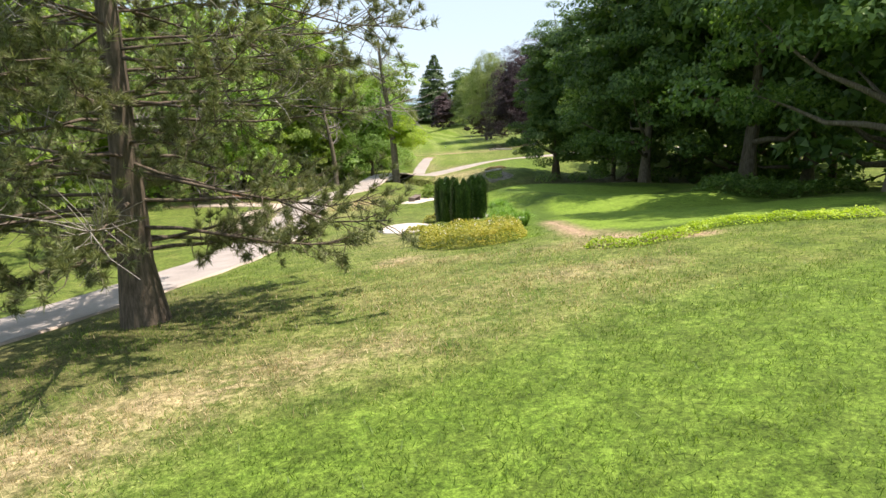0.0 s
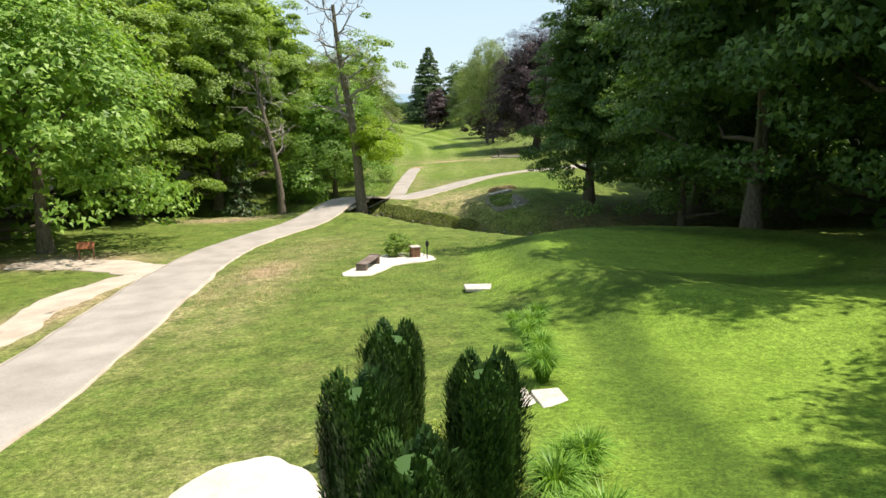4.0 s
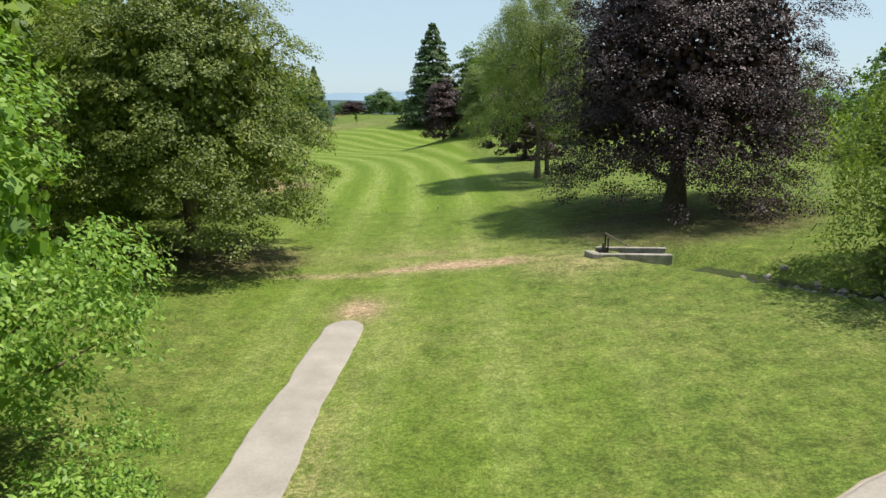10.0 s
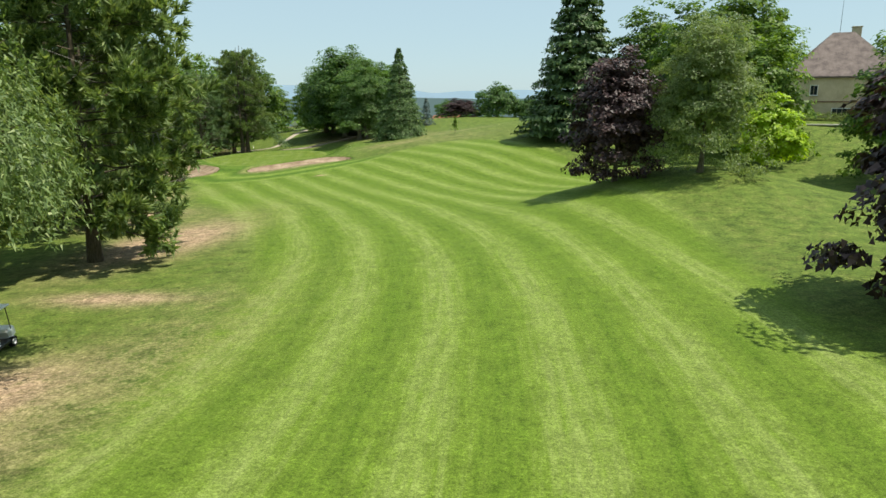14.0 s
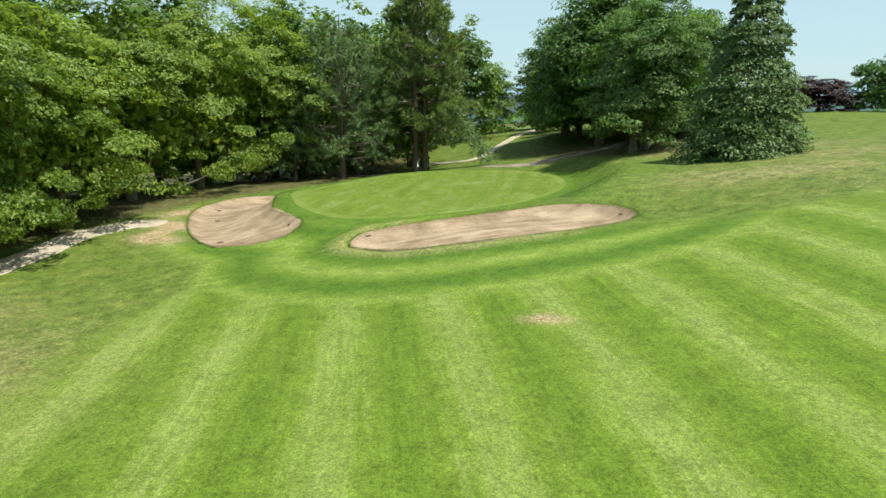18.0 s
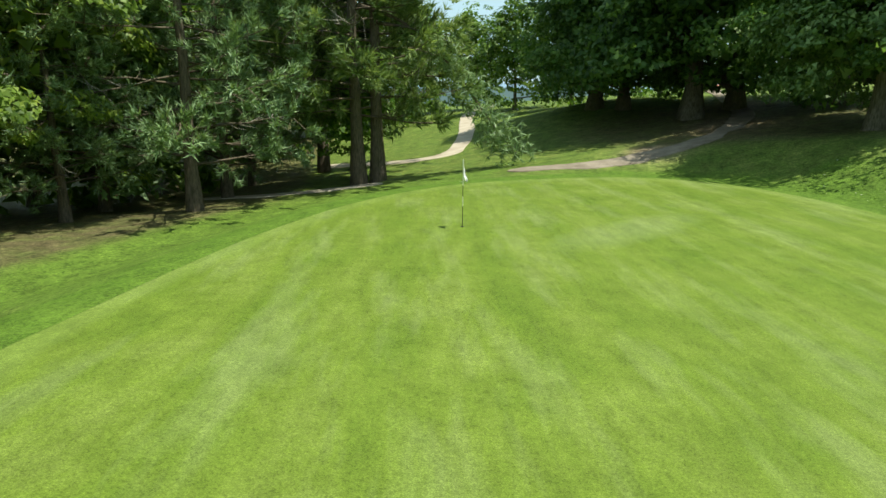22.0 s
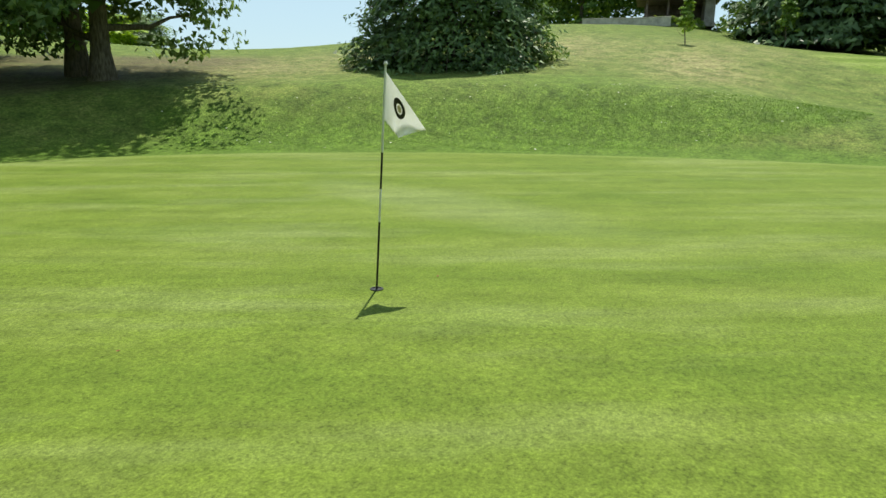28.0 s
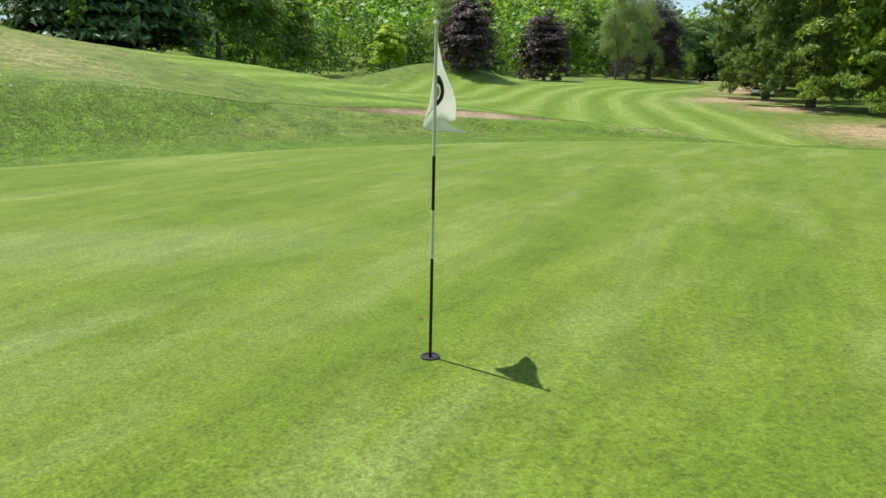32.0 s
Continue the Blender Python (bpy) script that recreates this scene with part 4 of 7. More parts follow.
def crown(seed, wide, tall, base, clumps, per, size, clump=0.17, top=0.8, ragged=0.28, skirt=0.75, core=1600, narrow=0.7, lift=0.8, wild=0.45, flat=0.42, quad=False, droop=0.35, heart=0.5, hem=0):
    """A broad-leaved crown: clumps of leaves over an uneven body, big leaves added within to block light. Gives the
    leaf corners and the clumps' places.
    """
    rng = np.random.default_rng(seed)
    d = directions(rng, clumps)
    d[:, 2] = np.where((d[:, 2] < -0.3) & (rng.random(clumps) < 0.25), -d[:, 2], d[:, 2])
    far = np.where(rng.random(clumps) < 0.75, rng.uniform(0.76, 1.04, clumps), rng.uniform(0.4, 0.76, clumps)) * (1 + ragged * lumpy(d, seed) * 1.5)
    half = (tall - base) / 2
    level = np.hypot(d[:, 0], d[:, 1])
    full = np.where(d[:, 2] < 0, skirt + (1 - skirt) * level, level) / np.maximum(level, 0.12)
    c = d * far[:, None] * np.array([wide / 2, wide / 2, half])
    c[:, :2] *= (np.minimum(full, 2.5) * (1 - (1 - top) * np.clip(c[:, 2] / half, 0, 1)))[:, None]
    c[:, 2] = np.maximum(c[:, 2] + base + half, base + wide * clump * 0.4)
    if hem:
        turn = rng.uniform(0, 2 * math.pi, hem)
        skirts = np.stack([np.cos(turn), np.sin(turn), np.zeros(hem)], 1)
        d = np.concatenate([d, skirts])
        c = np.concatenate([c, skirts * (wide / 2 * rng.uniform(0.66, 0.98, hem))[:, None] + np.stack([np.zeros(hem), np.zeros(hem), base + 0.6 + rng.uniform(0, 1, hem) * tall * 0.36], 1)])
        clumps += hem
    r = wide * clump * rng.uniform(0.6, 1.25, clumps)
    which = np.repeat(np.arange(clumps), per)
    o = directions(rng, len(which)) * rng.uniform(0.35, 1.0, len(which))[:, None] ** 0.6 * np.array([1, 1, flat])
    at = c[which] + o * r[which][:, None]
    at[:, 2] -= droop * r[which] * np.clip((o[:, :2] * d[which][:, :2]).sum(1), 0, 1)
    out = o * 0.8 + d[which]
    v = leaves(rng, at, out, size, narrow, lift, wild, quad=quad)
    e = directions(rng, core)
    inner = e * (rng.uniform(0.2, 1.0, core) ** 0.5 * 0.72)[:, None] * np.array([wide / 2, wide / 2, half])
    flank = np.hypot(e[:, 0], e[:, 1])
    broad = np.where(e[:, 2] < 0, skirt + (1 - skirt) * flank, flank) / np.maximum(flank, 0.3)
    inner[:, :2] *= (np.minimum(broad, 2.0) * (1 - (1 - top) * np.clip(inner[:, 2] / half, 0, 1)))[:, None]
    inner[:, 2] += base + half
    return np.concatenate([v, leaves(rng, inner, e, min(heart, wide * 0.05), 0.85, 0.2, 0.6, quad=quad)]), c


def limbs(seed, c, tall, base, girth, count=12, bend=0.5, lean=(0, 0)):
    """A trunk that tapers into the crown, and limbs out to some of its clumps."""
    rng = np.random.default_rng(seed + 99)
    n = 9
    k = np.linspace(0, 1, n)
    up = tall * 0.86
    trunk = np.stack([lean[0] * k + np.cumsum(rng.normal(0, bend * 0.10, n)) * (k > 0), lean[1] * k + np.cumsum(rng.normal(0, bend * 0.10, n)) * (k > 0), k * up - 0.25, girth * (1 - 0.86 * k) * (1 + 0.55 * np.exp(-k * 22))], 1)
    out = []
    for i in rng.choice(len(c), min(count, len(c)), replace=False):
        e = c[i]
        h = np.clip(e[2] * rng.uniform(0.45, 0.8), base * 0.7, up * 0.9) / up
        s = np.array([np.interp(h, k, trunk[:, j]) for j in range(4)])
        m = (s[:3] + e) / 2 + np.array([0, 0, -0.05 * np.linalg.norm(e - s[:3])]) + rng.normal(0, bend * 0.5, 3)
        r = s[3] * 0.5
        pts = [(*s[:3], r), (*(0.5 * s[:3] + 0.5 * m + rng.normal(0, bend * 0.15, 3)), r * 0.8), (*m, r * 0.6), (*(0.5 * m + 0.5 * e + rng.normal(0, bend * 0.2, 3)), r * 0.4), (*e, r * 0.12)]
        out.append(pts)
    return trunk, out


def broadleaf(name, label, x, y, tall, wide, leaf, seed, base=2.5, girth=0.35, clumps=170, per=55, size=0.34, bark=BARK, count=12, group="", category="tree", **how):
    ob = thing(name, label, category, x, y, group=group)
    v, c = crown(seed, wide, tall, base, clumps, per, size, **how)
    trunk, out = limbs(seed, c[:clumps], tall, base, girth, count)
    if size < 0.3 and tall > 5:
        part("trunk", tube("trunk", [trunk], bark, 10), ob)
        for line in out:
            part("limb", tube("limb", [line], bark, 7), ob)
    else:
        part("trunk", tube("trunk", [trunk, *out], bark, 5), ob)
    part("crown", foliage("crown", v, leaf, 4 if how.get("quad") else 3), ob)
    return ob


def conifer(name, label, x, y, tall, wide, leaf, seed, base=0.4, tiers=22, arms=11, sprays=46, size=0.42, power=0.85, droop=0.25, bark=PINE_BARK, group="", girth=None, full=0.72, category="tree", narrow=0.38):
    """Tiers of drooping arms clothed in sprays of needles."""
    rng = np.random.default_rng(seed)
    ob = thing(name, label, category, x, y, group=group)
    at, out, arms_out = [], [], []
    for t in range(tiers):
        k = (t + rng.uniform(-0.3, 0.3)) / tiers
        h = base + (tall - base) * np.clip(k, 0, 0.985)
        r = wide / 2 * (1 - k) ** power * rng.uniform(0.86, 1.08) + 0.12
        n = max(4, int(arms * (1 - 0.6 * k)))
        for a in rng.uniform(0, 2 * math.pi) + np.arange(n) * 2 * math.pi / n + rng.normal(0, 0.2, n):
            ra = r * rng.uniform(0.72, 1.12)
            d = np.array([math.cos(a), math.sin(a), 0])
            s = np.linspace(0.12, 1, 5)
            line = d * ra * s[:, None] + np.array([0, 0, 1]) * (h + ra * (0.12 * s - droop * 1.6 * s**2))[:, None]
            if t % 2 == 0:
                arms_out.append([(*p, max(0.012, 0.03 * ra * (1 - q) * 0.5 + 0.01)) for p, q in zip(line, s)])
            m = max(6, int(sprays * (0.35 + 0.65 * ra / (wide / 2))))
            q = rng.uniform(1 - full, 1, m) ** 0.7
            p = d * (ra * q)[:, None] + np.array([0, 0, 1]) * (h + ra * (0.12 * q - droop * 1.6 * q**2))[:, None]
            p += np.stack([-d[1] * np.ones(m), d[0] * np.ones(m), np.zeros(m)], 1) * (rng.normal(0, 0.22, m) * ra * (0.3 + 0.9 * q) * 0.55)[:, None]
            p[:, 2] += rng.normal(0, 0.10, m) * (tall - base) / tiers * 2
            at.append(p)
            out.append(np.tile(d, (m, 1)))
    at, out = np.concatenate(at), np.concatenate(out)
    v = leaves(rng, at, out, size, narrow, 0.75, 0.45, 0.5)
    g = girth or tall * 0.017
    part("trunk", tube("trunk", [[(0, 0, -0.25, g * 1.4), (0, 0, 0.6, g), (0.05, 0, tall * 0.3, g * 0.75), (0.05, 0, tall * 0.5, g * 0.6), (0, 0, tall * 0.98, 0.03)]], bark, 8), ob)
    part("branchwork", tube("branchwork", arms_out, bark, 5), ob, kind="stuff")
    part("needles", foliage("needles", v, leaf), ob)
    return ob


def tufts(rng, at, out, size, blades=9, thick=0.085, spray=0.9):
    """Bursts of pine needles."""
    n = len(at) * blades
    c, o = np.repeat(at, blades, 0), np.repeat(out, blades, 0)
    d = directions(rng, n) * 0.85 + o * spray + np.array([0, 0, 0.25])
    d /= np.linalg.norm(d, axis=1)[:, None]
    s = size * rng.uniform(0.7, 1.3, n)[:, None]
    b = np.cross(d, directions(rng, n)) * s * thick
    return np.stack([c - b, c + b, c + d * s], 1).reshape(-1, 3)


def pine(name, label, x, y, tall, wide, seed, base=2.0, boughs=26, twigs=9, per=7, size=0.5, leaf=NEEDLE_PINE, blades=9, girth=0.36, lean=(0, 0), group="", top_only=False, dead=10, thick=0.085, split=False, spray=0.9, stout=0.26, short=1.0):
    """A pine: bare crooked boughs with tufts of needles at the ends of the twigs."""
    rng = np.random.default_rng(seed)
    ob = thing(name, label, "pine tree", x, y, group=group)
    k = np.linspace(0, 1, 9)
    trunk = np.stack([lean[0] * k + np.cumsum(rng.normal(0, 0.05, 9)), lean[1] * k + np.cumsum(rng.normal(0, 0.05, 9)), k * tall * 0.97 - 0.25, girth * (1 - 0.9 * k) * (1 + 0.4 * np.exp(-k * 20))], 1)
    lines, at, out, bare = [], [], [], []
    for i in range(boughs + dead):
        h = base + (tall * 0.95 - base) * ((i + rng.random()) / boughs if i < boughs else rng.random() * 0.7)
        q = h / tall
        a = i * 2.4 + rng.normal(0, 0.3)
        ra = wide / 2 * (math.sqrt(max(0.02, 1 - max(0, (q - 0.35) / 0.65) ** 2)) if top_only or q > 0.35 else 0.85 + 0.15 * q / 0.35) * rng.uniform(0.7, 1.1)
        d = np.array([math.cos(a), math.sin(a), 0])
        s0 = np.array([np.interp(q, k, trunk[:, j]) for j in range(4)])
        s = np.linspace(0, 1, 6)
        rise = rng.uniform(-0.12, 0.22)
        line = s0[:3] + d * (ra * s)[:, None] + np.array([0, 0, 1]) * (ra * (rise * s - 0.18 * s**2 + 0.16 * s**4))[:, None] + np.cumsum(rng.normal(0, 0.04 * ra / 3, (6, 3)), 0)
        r0 = max(0.03, s0[3] * stout)
        lines.append([(*p, r0 * (1 - 0.85 * q2) + 0.006) for p, q2 in zip(line, s)])
        for _ in range(twigs):
            t = rng.uniform(0.3, 1.0)
            p0 = np.array([np.interp(t, s, line[:, j]) for j in range(3)])
            dd = d * 0.7 + rng.normal(0, 0.55, 3) + np.array([0, 0, 0.12])
            dd /= np.linalg.norm(dd)
            ln = ra * rng.uniform(0.14, 0.34) * short
            mid = p0 + dd * ln * 0.5 + rng.normal(0, 0.05, 3)
            p1 = p0 + dd * ln + np.array([0, 0, 0.08 * ln])
            (bare if i >= boughs else lines).append([(*p0, 0.022 * short), (*mid, 0.014 * short), (*p1, 0.006)])
            if i < boughs:
                q3 = rng.uniform(0.45, 1.05, per) if not split else rng.uniform(0.3, 1.05, per) ** 0.6
                at.append(p0 + (p1 - p0) * q3[:, None] + rng.normal(0, (0.25 if not split else 0.16) * size, (per, 3)))
                out.append(np.tile(dd, (per, 1)))
    v = tufts(rng, np.concatenate(at), np.concatenate(out), size, blades, thick, spray)
    if split:
        part("trunk", tube("trunk", [trunk], PINE_BARK, 12), ob)
        for i, line in enumerate(lines):
            if len(line) > 4:
                own = [line]
                for twig in lines[i + 1:]:
                    if len(twig) > 4:
                        break
                    own.append(twig)
                part("bough", tube("bough", own, PINE_BARK, 4), ob)
    else:
        part("trunk", tube("trunk", [trunk], PINE_BARK, 9), ob)
        part("branchwork", tube("branchwork", lines, PINE_BARK, 3), ob, kind="stuff")
    if bare:
        part("dead_twig", tube("dead_twig", bare, GREY_BARK, 3), ob, "bleached dead twigs", "stuff")
    part("needles", foliage("needles", v, leaf), ob)
    return ob


def weeper(name, label, x, y, tall, wide, leaf, seed, strands=520, per=26, size=0.3, girth=0.3, drop=0.75, bark=BARK, stems=((0, 0),), low=0.5, inner=60, narrow=0.3, waist=0.46):
    """Curtains of leaves that hang from arching boughs."""
    rng = np.random.default_rng(seed)
    ob = thing(name, label, "tree", x, y)
    d = directions(rng, strands)
    d[:, 2] = np.abs(d[:, 2])
    far = rng.uniform(0.55, 1.0, strands) * (1 + 0.35 * lumpy(d, seed, 1.8))
    c = d * far[:, None] * np.array([wide / 2, wide / 2, tall * (0.98 - waist)])
    c[:, 2] += tall * waist
    long = rng.uniform(0.3, 1.0, strands) * drop * (c[:, 2] - low)
    q = rng.random((strands, per))
    at = c[:, None] + np.stack([d[:, 0, None] * q * 0.9, d[:, 1, None] * q * 0.9, -q * long[:, None]], -1) + rng.normal(0, 0.13, (strands, per, 3))
    at = at.reshape(-1, 3)
    out = np.repeat(d, per, 0)
    v = leaves(rng, at, out, size, narrow, 0.3, 0.5, 1.6)
    lines, trunks = [], []
    for i, (sx, sy) in enumerate(stems):
        trunks.append([(sx, sy, -0.2, girth * 1.35), (sx, sy, 0.6, girth), (sx * 1.1 + 0.1, sy, tall * 0.4, girth * 0.75), (sx * 1.5 - 0.1, sy * 1.2, tall * 0.7, girth * 0.45), (sx * 1.6, sy, tall * 0.86, 0.04)])
    for e in c[rng.choice(strands, inner, replace=False)]:
        sx, sy = stems[rng.integers(len(stems))]
        s = np.array([sx, sy, min(e[2] * 0.75, tall * 0.75)])
        m = (s + e) / 2 + np.array([0, 0, 0.5])
        lines.append([(*s, girth * 0.3), (*m, girth * 0.18), (*e, 0.015)])
    for line in trunks:
        part("trunk", tube("trunk", [line], bark, 9), ob)
    part("branchwork", tube("branchwork", lines, bark, 6), ob, kind="stuff")
    part("crown", foliage("crown", v, leaf), ob)
    return ob


def again(ob, x, y, turn, scale=1.0, tall=1.0, label="", group=""):
    """The same tree elsewhere, turned and resized."""
    ob.scale = (scale, scale, scale * tall)
    other = copy_thing(ob, pose(x, y, float(height(x, y)), 0, 0, turn))
    ob.scale = (1, 1, 1)
    return tagged(other, label, group=group)


# near the start
pine("pine_tree", "old pine with crooked bare boughs on the slope", -7.4, 13.3, 14.5, 12.4, 3, base=2.0, boughs=80, twigs=34, per=8, size=0.18, blades=21, thick=0.052, spray=0.7, leaf=NEEDLE_OLIVE, girth=0.44, dead=26, split=True, stout=0.13, short=0.62)
pine("pine_tree", "slender pine with drooping needles by the road", -15.5, 31.0, 15.0, 9.0, 4, base=2.5, boughs=26, twigs=12, per=7, size=0.36, blades=9, thick=0.07, girth=0.2, dead=10)
ash = broadleaf("ash_tree", "light green ash with a full drooping crown", -22.5, 60.5, 18.0, 14.5, LEAF_ASH, 11, base=1.0, girth=0.4, clumps=300, per=75, size=0.32, clump=0.11, narrow=0.5)
lime = broadleaf("lime_tree", "tall dark lime with foliage down to the ground", 22.0, 72.5, 21.0, 15.5, LEAF_DEEP, 21, base=1.6, girth=0.5, clumps=150, per=350, size=0.24, clump=0.105, core=4500)
far_lime = broadleaf("lime_tree", "tall dark lime deeper in the trees", 33.0, 66.0, 23.0, 17.0, LEAF_DEEP, 23, base=1.6, girth=0.5, clumps=200, per=50, size=0.55, clump=0.12)
hero = broadleaf("lime_tree", "broad dark green lime beside the stream", 13.9, 75.4, 19.2, 10.0, LEAF_DEEP, 22, base=1.8, girth=0.42, clumps=190, hem=50, per=340, size=0.165, clump=0.105, core=5000, ragged=0.2)
again(far_lime, 30.5, 80.0, 210, 0.9, group="dark limes by the stream")
shade = broadleaf("lime_tree", "tall dark lime shading the tee", 18.6, 57.0, 22.0, 17.0, LEAF_DEEP, 24, base=3.6, girth=0.45, clumps=150, per=330, size=0.24, clump=0.105, core=4500)
again(shade, 18.2, 66.2, 140, 0.66, 0.95, group="dark limes by the stream")
again(shade, 23.8, 48.5, 30, 1.25, 1.1, group="dark limes by the stream")
again(shade, 21.0, 28.0, 250, 1.0, group="dark limes by the stream")
again(far_lime, 29.0, 38.0, 10, 1.0, group="dark limes by the stream")
again(lime, 30.5, 52.0, 200, 0.85, group="dark limes by the stream")
again(far_lime, 41.0, 66.0, 100, 1.0, 0.9, group="dark limes by the stream")
again(far_lime, 45.0, 80.0, 300, 1.0, 0.9, group="dark limes by the stream")
again(lime, 31.0, 91.0, 33, 0.8, group="dark limes by the stream")

# woods west of the road
wood = [
    broadleaf("oak_tree", "mid green oak at the edge of the wood", -19.5, 83.5, 20.0, 12.5, LEAF, 31, base=0.5, girth=0.38, clumps=125, per=500, size=0.19, clump=0.105, core=5000, flat=0.38, droop=0.5),
    broadleaf("oak_tree", "tall oak with an open ragged crown", -24.0, 76.0, 19.0, 12.0, LEAF, 32, base=0.4, girth=0.36, clumps=115, per=520, size=0.19, clump=0.11, ragged=0.4, core=4000, flat=0.36, droop=0.5),
    broadleaf("hornbeam_tree", "olive green hornbeam with layered foliage", -11.6, 121.0, 17.0, 15.0, LEAF_OLIVE, 33, base=0.9, girth=0.4, clumps=240, hem=80, per=310, size=0.118, clump=0.08, core=13000, heart=0.28, ragged=0.16, skirt=1.0, quad=True, flat=0.42, droop=0.6),
    broadleaf("beech_tree", "leafy beech in a dense row of trees", -74.5, 229.0, 18.0, 13.0, LEAF_BEECH, 34, base=0.3, girth=0.36, clumps=110, per=300, size=0.215, clump=0.105, flat=0.42, droop=0.5, core=3600),
]
wood += [
    broadleaf("oak_tree", "tall dull green oak deeper in the wood", -44.0, 84.0, 21.0, 14.0, LEAF, 35, base=0.5, girth=0.38, clumps=200, per=36, size=0.60, clump=0.12),
    broadleaf("beech_tree", "tall beech standing behind the front row", -84.0, 216.0, 23.0, 16.0, LEAF_PARK, 36, base=0.5, girth=0.4, clumps=210, per=38, size=0.64, clump=0.12),
]
GROUP = "woodland trees along the course"
for kind, x, y, turn, k, tall in ((4, -28, 88, 50, 1.05, 1.0), (1, -15.5, 93, 140, 0.95, 1.0), (4, -23, 97, 260, 1.1, 1.05), (4, -33, 78, 10, 1.1, 1.0), (4, -31, 67, 190, 0.9, 1.0), (4, -21, 107, 80, 0.95, 1.0), (4, -27, 112, 300, 1.15, 1.1),
                               (4, -38, 96, 33, 1.2, 1.0), (4, -34, 58, 70, 1.05, 1.0), (4, -36, 46, 200, 1.1, 1.0), (4, -33, 34, 20, 1.1, 1.0), (4, -42, 66, 290, 1.2, 1.0)):
    again(wood[kind], x, y, turn, k, tall, group=GROUP)
ash_near = broadleaf("ash_tree", "bright green ash hanging over the path edge", -8.8, 86.5, 13.0, 9.6, LEAF_ASH, 12, base=0.2, girth=0.22, clumps=95, hem=40, per=400, size=0.115, clump=0.12, narrow=0.5, quad=True, flat=0.45, droop=0.6, top=0.9, core=6000, heart=0.28, ragged=0.2)
again(ash_near, -8.7, 97.4, 120, 1.0, 1.05, "light green ash at the wood's edge")
again(wood[2], -17.6, 136.5, 100, 1.0, 1.0, group=GROUP)
again(wood[4], -22.5, 147.0, 210, 0.85, 0.9, group=GROUP)
again(wood[4], -26.0, 122.0, 66, 1.1, 1.0, group=GROUP)
again(wood[4], -29.0, 136.0, 166, 1.1, 1.1, group=GROUP)
again(wood[4], -31.0, 150.0, 120, 1.1, 1.0, group=GROUP)


def dead_oak(x, y, tall, seed, girth, lean, label, dead=16):
    """A half-dead oak: thick bare crooked limbs."""
    rng = np.random.default_rng(seed)
    ob = thing("old_oak", label, "tree", x, y)
    k = np.linspace(0, 1, 10)
    trunk = np.stack([lean[0] * k + 0.25 * np.sin(k * 5), lean[1] * k + 0.2 * np.sin(k * 4 + 1), k * tall - 0.25, girth * (1 - 0.72 * k) * (1 + 0.5 * np.exp(-k * 20))], 1)
    lines, twigs = [], []
    for i in range(dead):
        q = 0.42 + 0.58 * (i + rng.random()) / dead
        s = np.array([np.interp(q, k, trunk[:, j]) for j in range(4)])
        a = i * 2.4 + rng.normal(0, 0.3)
        ln = rng.uniform(2.4, 5.2) * (1.15 - 0.45 * q)
        p = [(*s[:3], s[3] * 0.55)]
        cur, d = s[:3].copy(), np.array([math.cos(a), math.sin(a), 0.25])
        for j in range(6):
            d = d + rng.normal(0, 0.35, 3) + np.array([0, 0, 0.06])
            d /= np.linalg.norm(d)
            cur = cur + d * ln / 6
            p.append((*cur, s[3] * 0.5 * (1 - (j + 1) / 6.6)))
            for _ in range(2):
                e = d + rng.normal(0, 0.8, 3)
                e /= np.linalg.norm(e)
                l2 = rng.uniform(0.5, 1.5)
                m = cur + e * l2 * 0.5 + rng.normal(0, 0.1, 3)
                twigs.append([(*cur, 0.04), (*m, 0.024), (*(m + (e + rng.normal(0, 0.5, 3)) * l2 * 0.5), 0.007)])
        lines.append(p)
    part("trunk", tube("trunk", [trunk], BARK, 12), ob)
    for p in lines:
        part("limb", tube("limb", [p], GREY_BARK, 7), ob, "bare grey crooked limb")
    part("twig", tube("twig", twigs, GREY_BARK, 4), ob, "leafless twigs", "stuff")
    return ob, trunk


oak, oak_trunk = dead_oak(-4.95, 74.4, 17.2, 5, 0.46, (-1.6, 0.6), "half-dead old oak with bare limbs beside the bridge", 18)
rng = np.random.default_rng(8)
v, _ = crown(51, 4.0, 6.8, 3.2, 60, 330, 0.095, clump=0.2, ragged=0.4, flat=0.4)
part("leaves", foliage("leaves", v + np.array([1.1, 1.0, 1.7]), LEAF_LIME), oak, "bright yellow-green foliage")
v, _ = crown(52, 5.5, 15.8, 8.5, 26, 150, 0.15, clump=0.14, ragged=0.5, core=100)
part("leaves", foliage("leaves", v + np.array([0.3, 1.0, 0.4]), LEAF), oak, "sparse green foliage")
snag, _ = dead_oak(-12.9, 80.8, 13.5, 6, 0.36, (-1.6, 0.5), "dead leaning oak in front of the wood", 13)
broadleaf("elder_bush", "light green elder at the foot of the wood", -11.6, 83.4, 4.6, 4.6, LEAF_ASH, 61, base=0.2, girth=0.06, clumps=70, per=60, size=0.24, count=8, category="bush")
conifer("young_spruce", "small dark spruce at the edge of the wood", -16.4, 80.4, 7.0, 4.6, NEEDLE, 62, tiers=14, arms=9, sprays=26, size=0.3)

